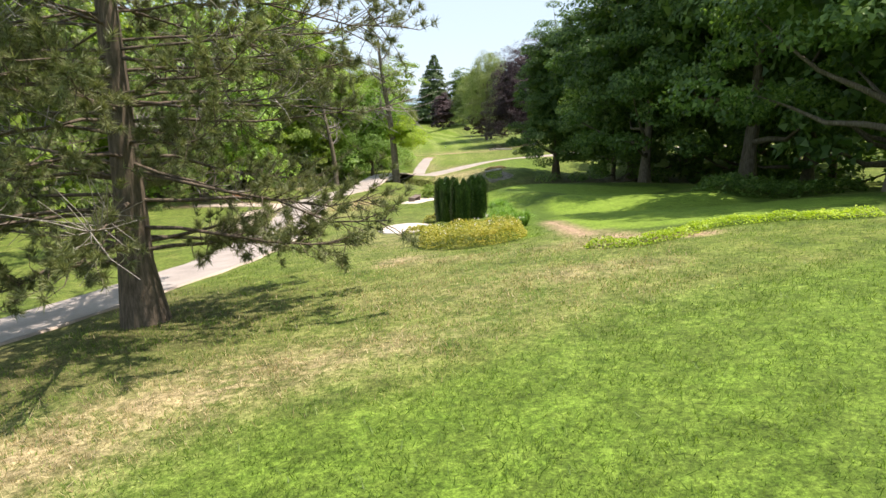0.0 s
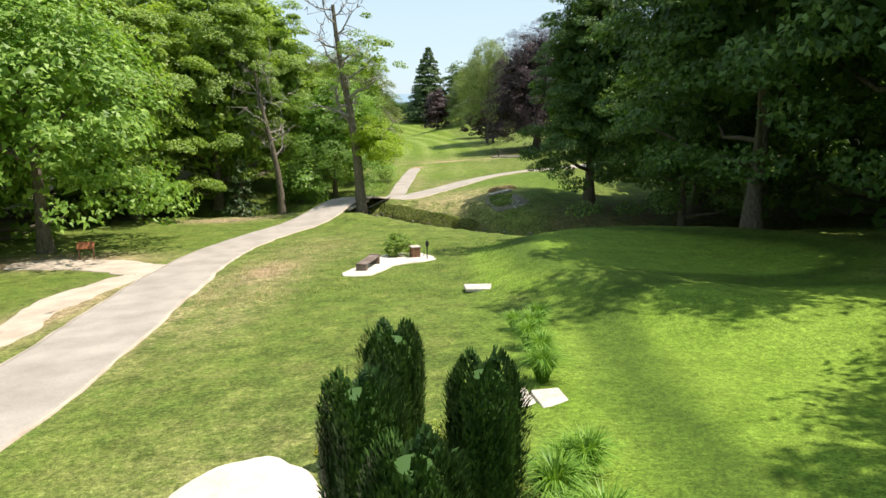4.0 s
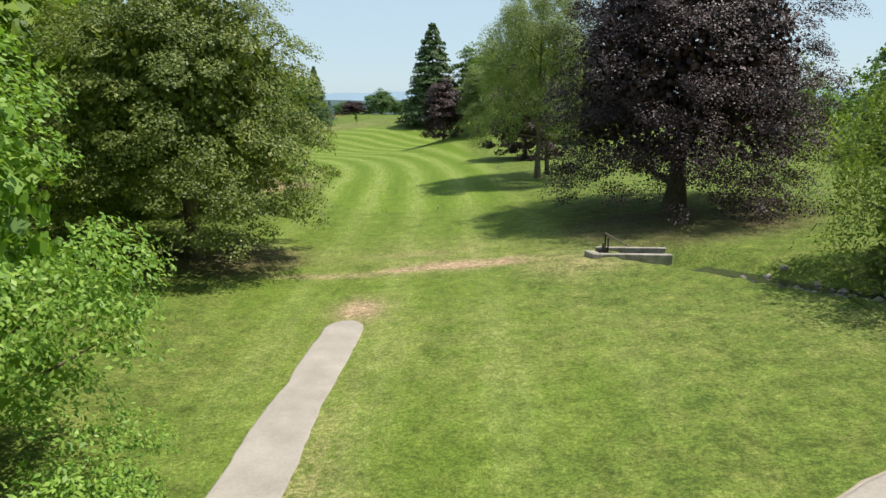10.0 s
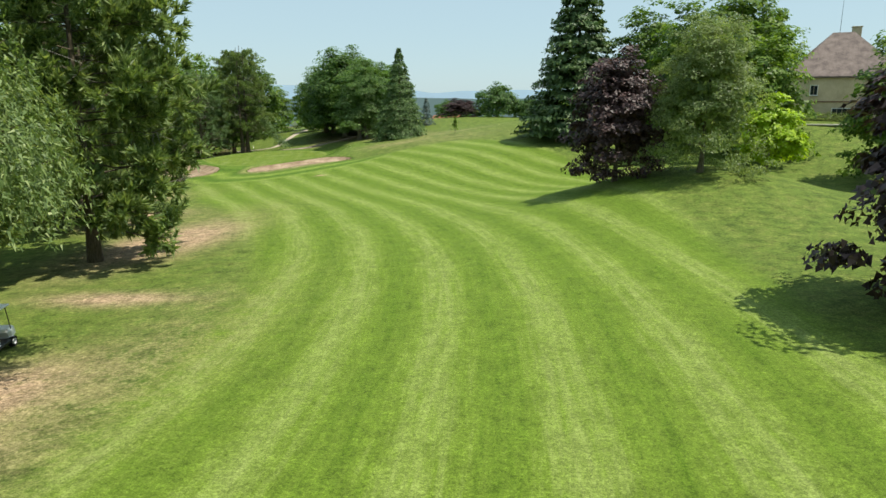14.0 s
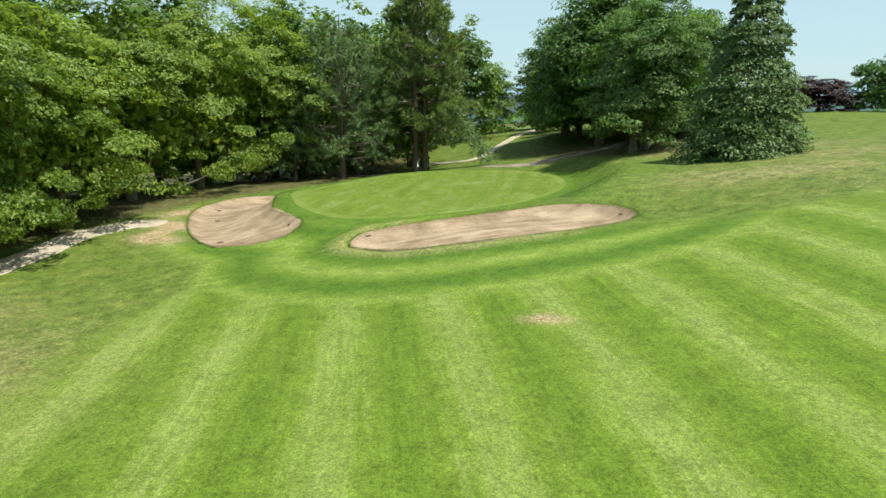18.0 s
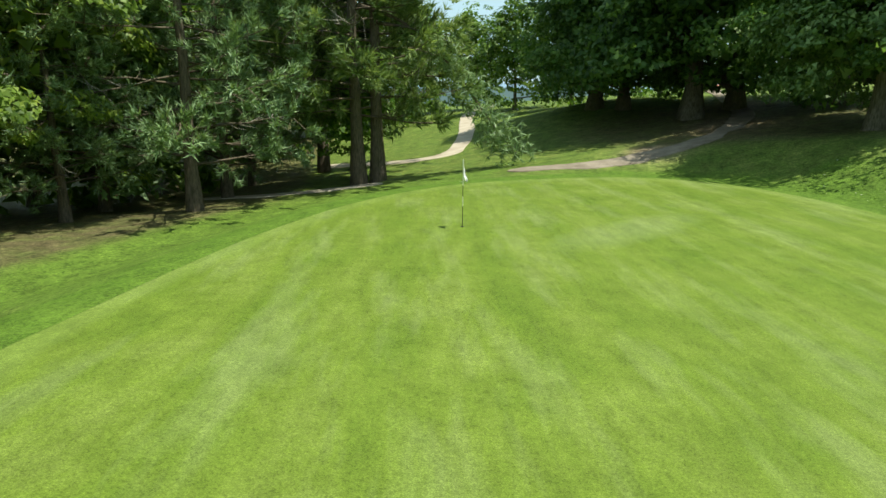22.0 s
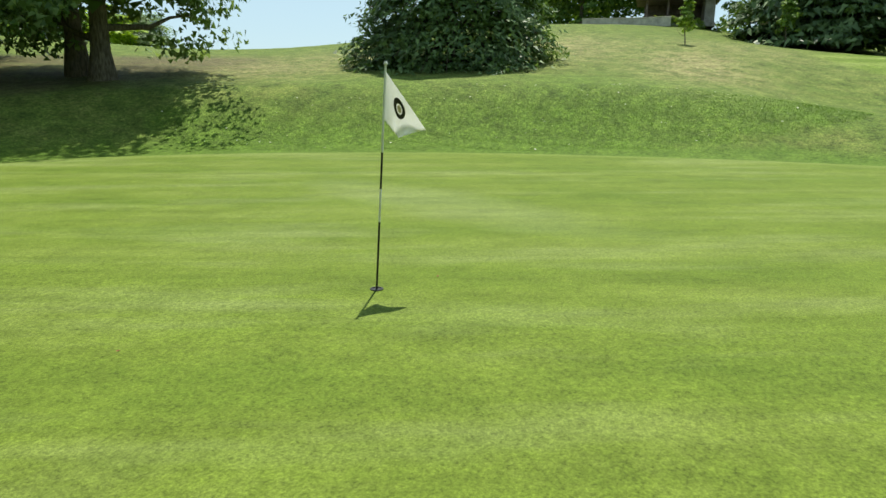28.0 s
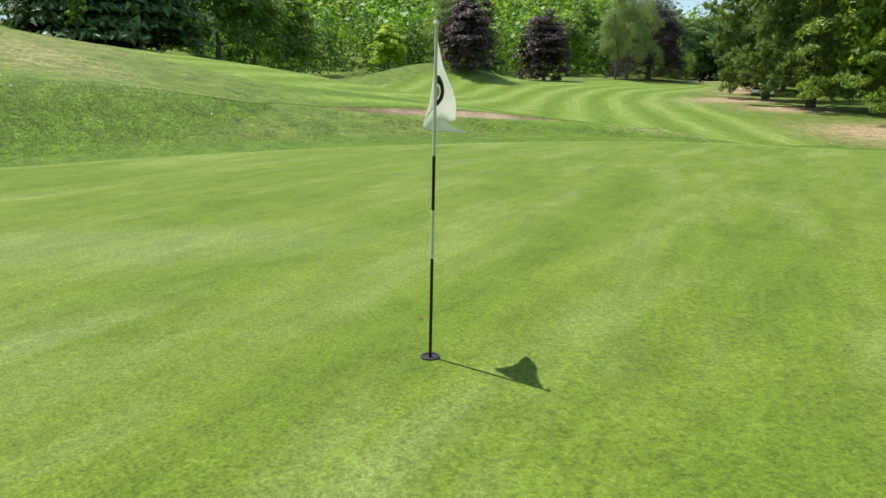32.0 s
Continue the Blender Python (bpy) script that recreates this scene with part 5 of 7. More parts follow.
# middle of the hole, east side
broadleaf("copper_beech", "broad purple-leaved copper beech with a low crown", 17.9, 130.0, 20.0, 18.2, LEAF_COPPER, 71, base=0.4, girth=0.6, clumps=430, hem=170, per=260, size=0.108, clump=0.074, top=0.72, skirt=1.0, core=16000, heart=0.34, quad=True, flat=0.42, droop=0.7, ragged=0.14)
broadleaf("weeping_willow", "yellow-green weeping willow over the brook", 22.8, 109.5, 9.6, 10.6, LEAF_WILLOW, 72, base=0.1, girth=0.3, clumps=420, per=110, size=0.2, clump=0.085, skirt=1.0, narrow=0.28, flat=1.7, droop=0.9, lift=0.2, top=0.75, ragged=0.35)
birch = broadleaf("birch_tree", "tall twin-stemmed birch with hanging foliage", 11.4, 150.4, 19.0, 12.0, LEAF_BIRCH, 73, base=3.4, girth=0.27, clumps=270, per=370, size=0.145, clump=0.088, narrow=0.45, flat=1.1, droop=1.0, lift=0.3, wild=0.6, skirt=0.95, core=900, heart=0.2, ragged=0.3, count=22)
part("trunk", tube("trunk", [[(1.3, 2.2, -0.3, 0.33), (1.25, 2.2, 0.6, 0.25), (1.0, 1.9, 5.0, 0.2), (1.6, 2.4, 10.0, 0.13), (2.0, 2.6, 16.0, 0.03)]], BARK, 9), birch)
purple = broadleaf("purple_beech", "purple-leaved beech with branches to the ground", 13.2, 176.3, 12.0, 9.8, LEAF_COPPER, 74, base=0.0, girth=0.3, clumps=280, per=75, size=0.30, clump=0.115, skirt=0.95)
again(purple, 1.9, 207.8, 140, 0.78, 1.1, "dark purple beech beside a grey-green birch")
broadleaf("birch_tree", "bushy grey-green birch beside a purple beech", 8.2, 205.0, 11.8, 8.2, LEAF_BIRCH, 76, base=0.0, girth=0.2, clumps=300, per=110, size=0.17, clump=0.12, skirt=1.0, narrow=0.5, top=0.7)
bright = broadleaf("maple_tree", "small bright green maple on the lawn", 15.2, 212.5, 6.6, 5.0, LEAF_LIME, 77, base=1.0, girth=0.12, clumps=110, per=60, size=0.32)
cedar = conifer("cedar_tree", "tall dark cedar with level boughs", -1.1, 257.6, 25.0, 17.5, NEEDLE, 78, base=0.6, tiers=32, arms=14, sprays=110, size=0.8, power=0.72, droop=0.10, girth=0.5)
for i, (x, y, turn, k) in enumerate(((10, 259, 0, 0.95), (13.5, 241, 90, 0.95), (22.5, 259, 200, 1.05), (19.5, 233, 260, 0.8), (30, 222, 20, 0.8), (18, 282, 30, 0.9), (23, 292, 130, 1.0), (27, 274, 230, 1.0), (33, 284, 300, 1.1), (15, 299, 70, 0.9))):
    again(wood[5], x, y, turn, k * 0.8, 1.0, group="park trees round the house")
again(cedar, 54, 158, 90, 0.85, 1.0)
again(far_lime, 36.0, 118.0, 77, 0.72)
again(wood[4], 44.0, 128.0, 10, 0.8, group="park trees round the house")
again(wood[5], 52.0, 112.0, 10, 0.9, group="park trees round the house")

# west side of the fairway
light = broadleaf("maple_tree", "light green maple over the cart stand", -16.4, 153.4, 8.9, 5.4, LEAF_ASH, 81, base=0.1, skirt=1.0, girth=0.16, clumps=90, per=340, size=0.105, clump=0.14, flat=0.45)
weeper("grey_cypress", "feathery grey-green cypress by the fairway", -24.2, 169.4, 17.0, 9.0, NEEDLE_PINE, 82, strands=800, per=46, size=0.26, drop=0.6, low=2.0, narrow=0.25, bark=PINE_BARK)
big_pine = pine("pine_tree", "tall dark pine beside the fairway", -33.0, 188.0, 23.0, 14.0, 83, base=2.6, boughs=60, twigs=15, per=9, size=0.6, blades=10, thick=0.17, girth=0.4, leaf=NEEDLE_PINE, dead=6)
again(big_pine, -43.0, 201.0, 120, 1.0, 1.05)
again(big_pine, -25.0, 160.5, 200, 0.82, 1.0)
for kind, x, y, turn, k in ((3, -60, 219, 30, 0.95), (3, -51, 206, 60, 1.05), (3, -77.0, 239.6, 130, 1.04), (3, -81.9, 248.6, 220, 1.07), (3, -86.3, 257.6, 300, 1.14), (3, -88.8, 267.6, 10, 1.17), (3, -90.3, 278, 80, 1.17), (5, -93.5, 289, 170, 0.95), (5, -72, 212, 200, 1.0), (5, -84, 228, 100, 1.0),
                          (5, -92, 240, 40, 1.05), (5, -100, 255, 0, 1.05), (5, -102, 272, 250, 1.1), (5, -100, 290, 320, 1.1), (5, -96, 303, 60, 1.05), (5, -62, 200, 150, 1.0), (5, -42, 176, 70, 0.95), (5, -36, 160, 340, 0.9), (5, -98, 318, 30, 1.0), (5, -92, 332, 80, 0.95), (5, -92, 345, 180, 0.6), (5, -84, 350, 0, 0.6), (5, -68, 329, 40, 0.6), (5, -59, 329, 140, 0.55), (5, -76, 338, 240, 0.6)):
    again(wood[kind], x, y, turn, k, 1.0, group="leafy row behind the green")
spruce = conifer("spruce_tree", "tall spruce in the row behind the green", -88.0, 284.0, 18.5, 8.0, NEEDLE_FIR, 84, base=2.0, tiers=26, arms=9, sprays=34, size=0.5, droop=0.2)
green_pine = pine("pine_tree", "tall bare-trunked pine behind the green", -76.8, 292.5, 25.0, 11.0, 85, base=4.4, boughs=42, twigs=11, per=7, size=0.55, blades=9, girth=0.42, dead=14, thick=0.11)
for x, y, turn, k in ((-75.9, 293.4, 90, 1.0), (-84.0, 302.0, 280, 1.0), (-80.0, 299.5, 150, 1.05)):
    again(green_pine, x, y, turn, k, 1.0, group="pines behind the green")

rng = np.random.default_rng(87)
k = np.linspace(0, 1, 9)
droop = np.stack([0.3 + 9.0 * k, 0.1 + 3.0 * k, np.interp(k, (0, 0.2, 0.4, 0.64, 0.82, 1), (10.4, 9.9, 8.6, 6.3, 3.6, 1.7)), 0.13 * (1 - 0.88 * k)], 1)
part("bough", tube("bough", [droop], PINE_BARK, 6), green_pine, "long bough arching down to the grass")
q = rng.uniform(0.42, 1.0, 420)
at = np.stack([np.interp(q, k, droop[:, j]) for j in range(3)], 1) + rng.normal(0, 1, (420, 3)) * np.array([0.6, 0.6, 0.5]) * (0.45 + 0.6 * q)[:, None]
part("bough_needles", foliage("bough_needles", tufts(rng, at, np.tile([0.4, 0.1, -0.5], (420, 1)), 0.45, 9, 0.10), NEEDLE_GREY), green_pine, "hanging dull green needles")
low_pine = pine("pine_tree", "pine with heavy blue-green boughs hanging to the ground", -83.6, 289.0, 17.0, 10.0, 86, base=2.2, boughs=52, twigs=11, per=8, size=0.36, blades=8, girth=0.3, dead=4, thick=0.11, leaf=NEEDLE_GREY)
again(low_pine, -81.6, 283.4, 30, 1.2, 1.0, group="pines behind the green")
again(low_pine, -87.0, 296.5, 140, 0.95, 1.0, group="pines behind the green")
again(low_pine, -86.0, 279.5, 250, 0.8, 1.0, group="pines behind the green")
broadleaf("maple_tree", "light green young maple crowding the pine trunks", -78.6, 296.0, 11.0, 4.8, LEAF_ASH, 88, base=1.2, girth=0.12, clumps=130, per=70, size=0.24, clump=0.15)

# bank behind the green
chestnut = broadleaf("chestnut_tree", "large dark chestnut on the bank behind the green", -57.0, 308.5, 21.0, 16.0, LEAF_DEEP, 91, base=0.7, girth=0.75, clumps=330, per=85, size=0.42, clump=0.13, skirt=1.0)
for x, y, turn, k in ((-53.7, 311.5, 100, 0.85), (-64.5, 315.0, 40, 0.8), (-62.0, 313.5, 160, 0.7), (-47.0, 311.0, 222, 0.76)):
    again(chestnut, x, y, turn, k, 1.0, group="chestnuts on the bank")
whitebeam = broadleaf("whitebeam_tree", "rounded pale green whitebeam on the bank", -49.0, 294.6, 12.5, 9.6, LEAF_WHITEBEAM, 92, base=0.9, girth=0.42, clumps=280, per=100, size=0.24, clump=0.14)
again(shade, -48.2, 296.6, 222, 0.86, 0.9, "broad dark lime on the bank beside a whitebeam", "chestnuts on the bank")
conifer("redwood_tree", "broad fir with drooping branches down to the ground", -36.5, 283.4, 18.4, 12.8, NEEDLE_FIR, 93, base=-0.6, tiers=42, arms=22, sprays=120, size=0.30, power=0.88, droop=0.3, full=0.5, narrow=0.42)
conifer("blue_spruce", "blue-grey spruce beyond the crest", -38.0, 316.0, 7.0, 4.6, NEEDLE_BLUE, 94, tiers=16, arms=9, sprays=28, size=0.36)
CREST = "trees along the crest"
round_tree = broadleaf("round_tree", "broad dark green tree on the crest", -22.2, 337.0, 8.6, 12.4, LEAF_DEEP, 98, base=0.0, girth=0.3, clumps=160, per=46, size=0.5, clump=0.13, skirt=1.0, core=900)
again(purple, -32.4, 336.0, 40, 1.02, 0.40, "low purple beech on the crest", CREST)
again(round_tree, -12.6, 338.0, 200, 0.72, 0.85, "round dark tree on the crest", CREST)
again(round_tree, -39.0, 350.0, 10, 0.6, 1.0, "light tree beyond the crest", CREST)
again(bright, -5.0, 336.0, 10, 1.4, 0.6, "round bright green shrub on the crest", CREST)
again(whitebeam, 3.0, 338.0, 70, 0.9, 0.55, "green tree on the crest", CREST)
sapling = broadleaf("sapling", "slim young tree on the grass bank", -22.8, 271.1, 3.2, 1.1, LEAF, 95, base=0.5, girth=0.05, clumps=40, per=24, size=0.16, count=8, top=0.5)
again(sapling, -8.2, 262.5, 60, 1.5)

# ---- far woods and hills ----
def far_woods(name, label, centres, leaf, seed, per=200, size=1.7):
    """Distant treetops, joined: too many and too far to tell apart."""
    rng = np.random.default_rng(seed)
    vs = []
    for x, y, tall, wide in centres:
        z = float(height(x, y))
        d = directions(rng, per)
        d[:, 2] = np.abs(d[:, 2]) * 1.0
        bump = 1 + 0.3 * np.sin(d[:, 0] * 5 + x) * np.sin(d[:, 1] * 5 + y) + rng.normal(0, 0.06, per)
        at = d * bump[:, None] * np.array([wide / 2, wide / 2, tall * 0.62]) + np.array([x, y, z + tall * 0.36])
        low = rng.random(per) < 0.3
        at[low, 2] = z + rng.uniform(0.1, 0.5, low.sum()) * tall
        vs.append(leaves(rng, at, d, size, 0.8, 0.4, 0.6))
    v = np.concatenate(vs)
    return tagged(new(name, foliage(name, v, leaf)), label, "woods", kind="stuff")


rng = np.random.default_rng(404)
hill = [(x + rng.normal(0, 3), y + rng.normal(0, 3), rng.uniform(13, 20), rng.uniform(10, 14)) for x in np.arange(70, 300, 12) for y in np.arange(-110, 215, 13) if 62 * math.exp(-(((x - 215) / 95) ** 2 + ((y - 50) / 120) ** 2)) > 3]
rng.shuffle(hill)
far_woods("hill_woods", "dense mixed green woods on the hillside", hill[::2], LEAF, 1)
far_woods("hill_woods", "dense lighter green woods on the hillside", hill[1::2], LEAF_ASH, 2)
edge = [(54 + rng.normal(0, 6) + 0.1 * y, y + rng.normal(0, 4), rng.uniform(10, 17), rng.uniform(9, 13)) for y in np.arange(140, 250, 7)]
far_woods("park_woods", "mixed trees at the edge of the park", edge, LEAF_PARK, 3, 800, 0.7)
west = [(-118 + rng.normal(0, 6), y, rng.uniform(17, 23), rng.uniform(12, 15)) for y in np.arange(190, 370, 9)] + [(-50 + rng.normal(0, 5), y, rng.uniform(17, 22), rng.uniform(11, 14)) for y in np.arange(20, 160, 9)]
far_woods("wood_depths", "dark interior of the wood", west, LEAF_DEEP, 4, 520, 1.1)
east = [(38 + rng.normal(0, 4), y, rng.uniform(17, 24), rng.uniform(11, 15)) for y in np.arange(2, 104, 7)]
far_woods("wood_depths", "dark wood east of the tee", east, LEAF_DEEP, 6, 700, 0.9)
plain_trees = [(rng.uniform(-500, 300), rng.uniform(480, 1100), rng.uniform(8, 14), rng.uniform(14, 50)) for _ in range(170)]
far_woods("plain_woods", "blue-green woods on the distant plain", plain_trees, LEAF_DEEP, 5, 120, 4.0)


def ridge(y, tall, low, seed, name, label, colour):
    """A long ridge on the horizon, its haze put into a pale, faintly glowing colour."""
    x = np.linspace(-3000, 3000, 200)
    z = np.array([low + tall * (0.62 + 0.5 * noise.noise((v * 0.0011, seed, 0)) + 0.12 * noise.noise((v * 0.006, seed, 3))) for v in x])
    v = np.concatenate([np.stack([x, np.full(200, y), np.full(200, -160.0)], 1), np.stack([x, np.full(200, y), z], 1), np.stack([x, np.full(200, y + 500), z - 60], 1)])
    f = [(r * 200 + i, r * 200 + i + 1, (r + 1) * 200 + i + 1, (r + 1) * 200 + i) for r in range(2) for i in range(199)]
    m, nt, b = material(name, 1.0, 0.0)
    # Haze of distance is painted: a bluish base colour plus weak emission.
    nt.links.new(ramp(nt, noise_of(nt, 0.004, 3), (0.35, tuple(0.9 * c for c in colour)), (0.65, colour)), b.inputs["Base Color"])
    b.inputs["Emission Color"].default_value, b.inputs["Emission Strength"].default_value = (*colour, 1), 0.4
    tagged(new(name, mesh_of(name, v, f, m)), label, "hills", kind="structure")


ridge(1900, 46, -16, 2.0, "backdrop_near", "wooded ridge beyond the plain, hazed by its blue-green colour", (0.17, 0.235, 0.235))
ridge(3000, 95, 0, 5.0, "backdrop_far", "mountain range with haze painted in glowing pale blue", (0.47, 0.61, 0.74))

# ---- things ----
def yew(x, y, tall, wide, seed):
    """A clipped column of yew with upright sprays."""
    rng = np.random.default_rng(seed)
    ob = thing("columnar_yew", "dark green upright yew column in the flower bed", "yew", x, y, group="yew columns in the bed")
    n = 8000
    k, a = rng.random(n) ** 0.85, rng.uniform(0, 2 * math.pi, n)
    flute = 1 + 0.10 * np.sin(a * 7 + seed) + 0.06 * np.sin(a * 13 + k * 5)
    r = wide / 2 * np.minimum(1.0, 0.72 + k * 0.9) * np.sqrt(np.clip(1 - np.maximum(0, (k - 0.80) / 0.23) ** 2.2, 0.02, 1)) * flute * rng.uniform(0.86, 1.05, n)
    at = np.stack([r * np.cos(a), r * np.sin(a), 0.04 + k * tall * (0.95 + 0.06 * np.sin(a * 5 + seed))], 1)
    out = np.stack([np.cos(a), np.sin(a), np.full(n, 0.2)], 1)
    up = out * 0.35 + np.array([0, 0, 1.0]) + rng.normal(0, 0.22, (n, 3))
    up /= np.linalg.norm(up, axis=1)[:, None]
    b = np.cross(up, out)
    b = b / np.linalg.norm(b, axis=1)[:, None] * 0.020
    s = rng.uniform(0.06, 0.13, n)[:, None]
    v = np.stack([at - b, at + b, at + up * s + b * 0.2, at + up * s - b * 0.2], 1).reshape(-1, 3)
    part("needles", foliage("needles", v, YEW, 4), ob)
    ring = [(wide * 0.30, 0.02), (wide * 0.40, tall * 0.3), (wide * 0.42, tall * 0.75), (wide * 0.2, tall * 0.93)]
    part("inner_growth", lathe("inner_growth", ring, YEW, 12), ob)
    part("trunk", tube("trunk", [[(0, 0, -0.15, 0.07), (0, 0, tall * 0.5, 0.05)]], BARK), ob)


for x, y, tall, wide, seed in ((0.15, 28.9, 2.2, 0.98, 1), (0.82, 27.1, 2.1, 0.92, 2), (1.65, 29.2, 2.2, 0.96, 3), (0.35, 31.3, 2.2, 0.95, 4)):
    yew(x, y, tall, wide, seed)


def mound(name, label, ring, tall, leaf, seed, count, size, category="shrubs", dome=0.5, bushes=1):
    """A low planted bed: leaves over a cushion that follows the ground."""
    rng = np.random.default_rng(seed)
    c = np.array(ring).mean(0)
    ob = thing(name, label, category, c[0], c[1])
    base = float(height(c[0], c[1]))
    lo, hi = np.min(ring, 0), np.max(ring, 0)
    p = rng.uniform(lo, hi, (count * 4, 2))
    d = -inside(p[:, 0], p[:, 1], ring)
    p, d = p[d > 0][:count], d[d > 0][:count]
    n = len(p)
    top = tall * smooth(d / dome + 0.25) * (0.82 + 0.25 * np.sin(p[:, 0] * 4.1 + np.sin(p[:, 1] * 3.3)) * np.sin(p[:, 1] * 3.7))
    z = height(p[:, 0], p[:, 1]) - base + top * rng.uniform(0.55, 1.05, n)
    at = np.stack([p[:, 0] - c[0], p[:, 1] - c[1], z], 1)
    v = leaves(rng, at, np.tile([0, 0, 0.6], (n, 1)), size, 0.62, 0.8, 0.55)
    if bushes == 1:
        part("leaves", foliage("leaves", v, leaf), ob, kind="stuff")
        return ob
    heart = p[rng.choice(n, bushes, replace=False)]
    own = np.argmin(((p[:, None] - heart[None]) ** 2).sum(-1), 1)
    v = v.reshape(-1, 3, 3)
    for i in range(bushes):
        part("bush", foliage("bush", v[own == i].reshape(-1, 3), leaf), ob)
    return ob


BED = curve(((-1.0, 21.6), (-0.9, 23.4), (0.2, 24.6), (1.6, 24.9), (2.8, 24.2), (3.1, 22.4), (2.7, 20.4), (1.6, 19.6), (0.3, 19.7), (-0.7, 20.5), (-1.0, 21.6)), 4)
mound("golden_shrubs", "rounded bed of clipped golden-leaved shrubs", BED, 0.62, GOLD_LEAF, 5, 17000, 0.06, bushes=16)
mound("green_shrubs", "low green and gold ground cover round the yews", curve(((-1.2, 25.6), (-1.0, 27.4), (-0.3, 29.2), (0.2, 32.2), (1.8, 32.4), (2.4, 30), (2.4, 26), (1.4, 25), (0.2, 24.9), (-1.2, 25.6)), 4), 0.28, FRESH_LEAF, 6, 9000, 0.06, bushes=14)
mound("golden_shrub", "small yellow-leaved shrub beside the white gravel", curve(((-1.7, 26.0), (-1.6, 26.9), (-0.9, 27.1), (-0.6, 26.3), (-1.0, 25.7), (-1.7, 26.0)), 4), 0.42, GOLD_LEAF, 7, 1100, 0.07, "shrub", 0.3)
mound("golden_shrub", "small yellow-leaved shrub behind the white gravel", curve(((-1.0, 31.6), (-0.9, 32.6), (-0.2, 32.8), (0.1, 32), (-0.4, 31.4), (-1.0, 31.6)), 4), 0.45, GOLD_LEAF, 8, 1100, 0.07, "shrub", 0.3)
mound("low_hedge", "low green and gold hedge along the tee bank", curve(((4.0, 16.5), (4.2, 17.2), (5.6, 17.0), (7.0, 17.9), (8.2, 18.9), (10.2, 18.8), (12.6, 17.6), (12.4, 16.7), (10, 17.9), (8.4, 18.0), (7.2, 17.0), (5.6, 16.2), (4.0, 16.5)), 4), 0.3, LEAF_LIME, 9, 5200, 0.07, "hedge", 0.4, bushes=9)
mound("low_shrubs", "dark green shrubs under the trees by the tee", curve(((16.5, 38), (17, 42), (20, 44), (25, 41), (25, 36), (20, 35), (16.5, 38)), 4), 0.9, LEAF_DEEP, 10, 6000, 0.2, "shrubs", 0.8)


def grass_clump(x, y, tall, seed, blades=420):
    rng = np.random.default_rng(seed)
    ob = thing("ornamental_grass", "clump of tall arching green grass in the bed", "grass clump", x, y, group="tall grasses beside the tee")
    a = rng.uniform(0, 2 * math.pi, blades)
    d = np.stack([np.cos(a), np.sin(a), np.zeros(blades)], 1)
    s = tall * rng.uniform(0.6, 1.1, blades)[:, None]
    root = d * rng.uniform(0, 0.12, blades)[:, None]
    b = np.stack([-np.sin(a), np.cos(a), np.zeros(blades)], 1) * 0.009
    reach = rng.uniform(0.15, 0.8, blades)[:, None]
    p1 = root + d * s * reach * 0.35 + np.array([0, 0, 1]) * s * 0.62
    p2 = root + d * s * reach * 0.95 + np.array([0, 0, 1]) * s * (0.95 - 0.55 * reach)
    v = np.concatenate([np.stack([root - b, root + b, p1 + b, p1 - b], 1), np.stack([p1 - b, p1 + b, p2 + b * 0.2, p2 - b * 0.2], 1)]).reshape(-1, 3)
    part("blades", foliage("blades", v, REED, 4), ob, kind="stuff")


for i, (x, y, tall) in enumerate(((2.6, 25.6, 0.95), (3.0, 26.6, 0.9), (2.5, 27.4, 0.95), (3.0, 28.4, 0.9), (2.6, 29.4, 0.9), (3.2, 30.2, 0.85), (3.4, 25.2, 0.8), (3.3, 34.6, 0.95), (3.5, 36, 0.95), (3.4, 37.4, 0.9), (3.7, 38.6, 0.9), (4.1, 40.0, 0.8), (2.2, 26.2, 0.8))):
    grass_clump(x, y, tall, 40 + i)


def slab(name, label, category, x, y, size, turn, mat, lift=0.03):
    ob = thing(name, label, category, x, y, turn=turn)
    part("slab", solid("slab", [((0, 0, lift - 0.04), size)], mat, 0.012), ob)


slab("stone_slab", "pale flat stone slab set in the lawn", "stone slab", 2.9, 45.2, (1.5, 0.7, 0.12), 4, CONCRETE)
slab("stone_slab", "pale flat stone slab beside the tall grass", "stone slab", 2.6, 33.6, (0.7, 0.8, 0.12), 10, CONCRETE)
slab("stone_slab", "pale flat stone slab beside the tall grass", "stone slab", 3.3, 33.5, (0.6, 0.8, 0.12), 10, CONCRETE)

# bench corner
bench = thing("bench", "weathered dark timber bench on two block feet", "bench", -2.03, 50.9, turn=-13)
for k in (-0.19, -0.065, 0.065, 0.19):
    part("slat", solid("slat", [((k, 0, 0.44), (0.11, 2.0, 0.07))], TIMBER, 0.01), bench)
for s in (-0.9, 0.9):
    part("foot", solid("foot", [((0, s, 0.20), (0.5, 0.17, 0.44))], TIMBER, 0.015), bench)
    part("cap", solid("cap", [((0, s * 1.08, 0.46), (0.52, 0.08, 0.09))], TIMBER, 0.01), bench)
bin_ = thing("litter_bin", "brown slatted timber litter bin with a pale lid", "bin", 0.05, 53.5, turn=20)
part("lining", solid("lining", [((0, 0, 0.30), (0.38, 0.38, 0.56))], BLACK, 0.01), bin_)
for i in range(4):
    for k in (-0.14, 0, 0.14):
        m = pose(0, 0, 0, 0, 0, 90 * i)
        c = m @ Vector((k, 0.205, 0.31))
        part("slat", solid("slat", [(tuple(c), (0.12, 0.03, 0.6) if i % 2 == 0 else (0.03, 0.12, 0.6))], BROWN_WOOD, 0.006), bin_)
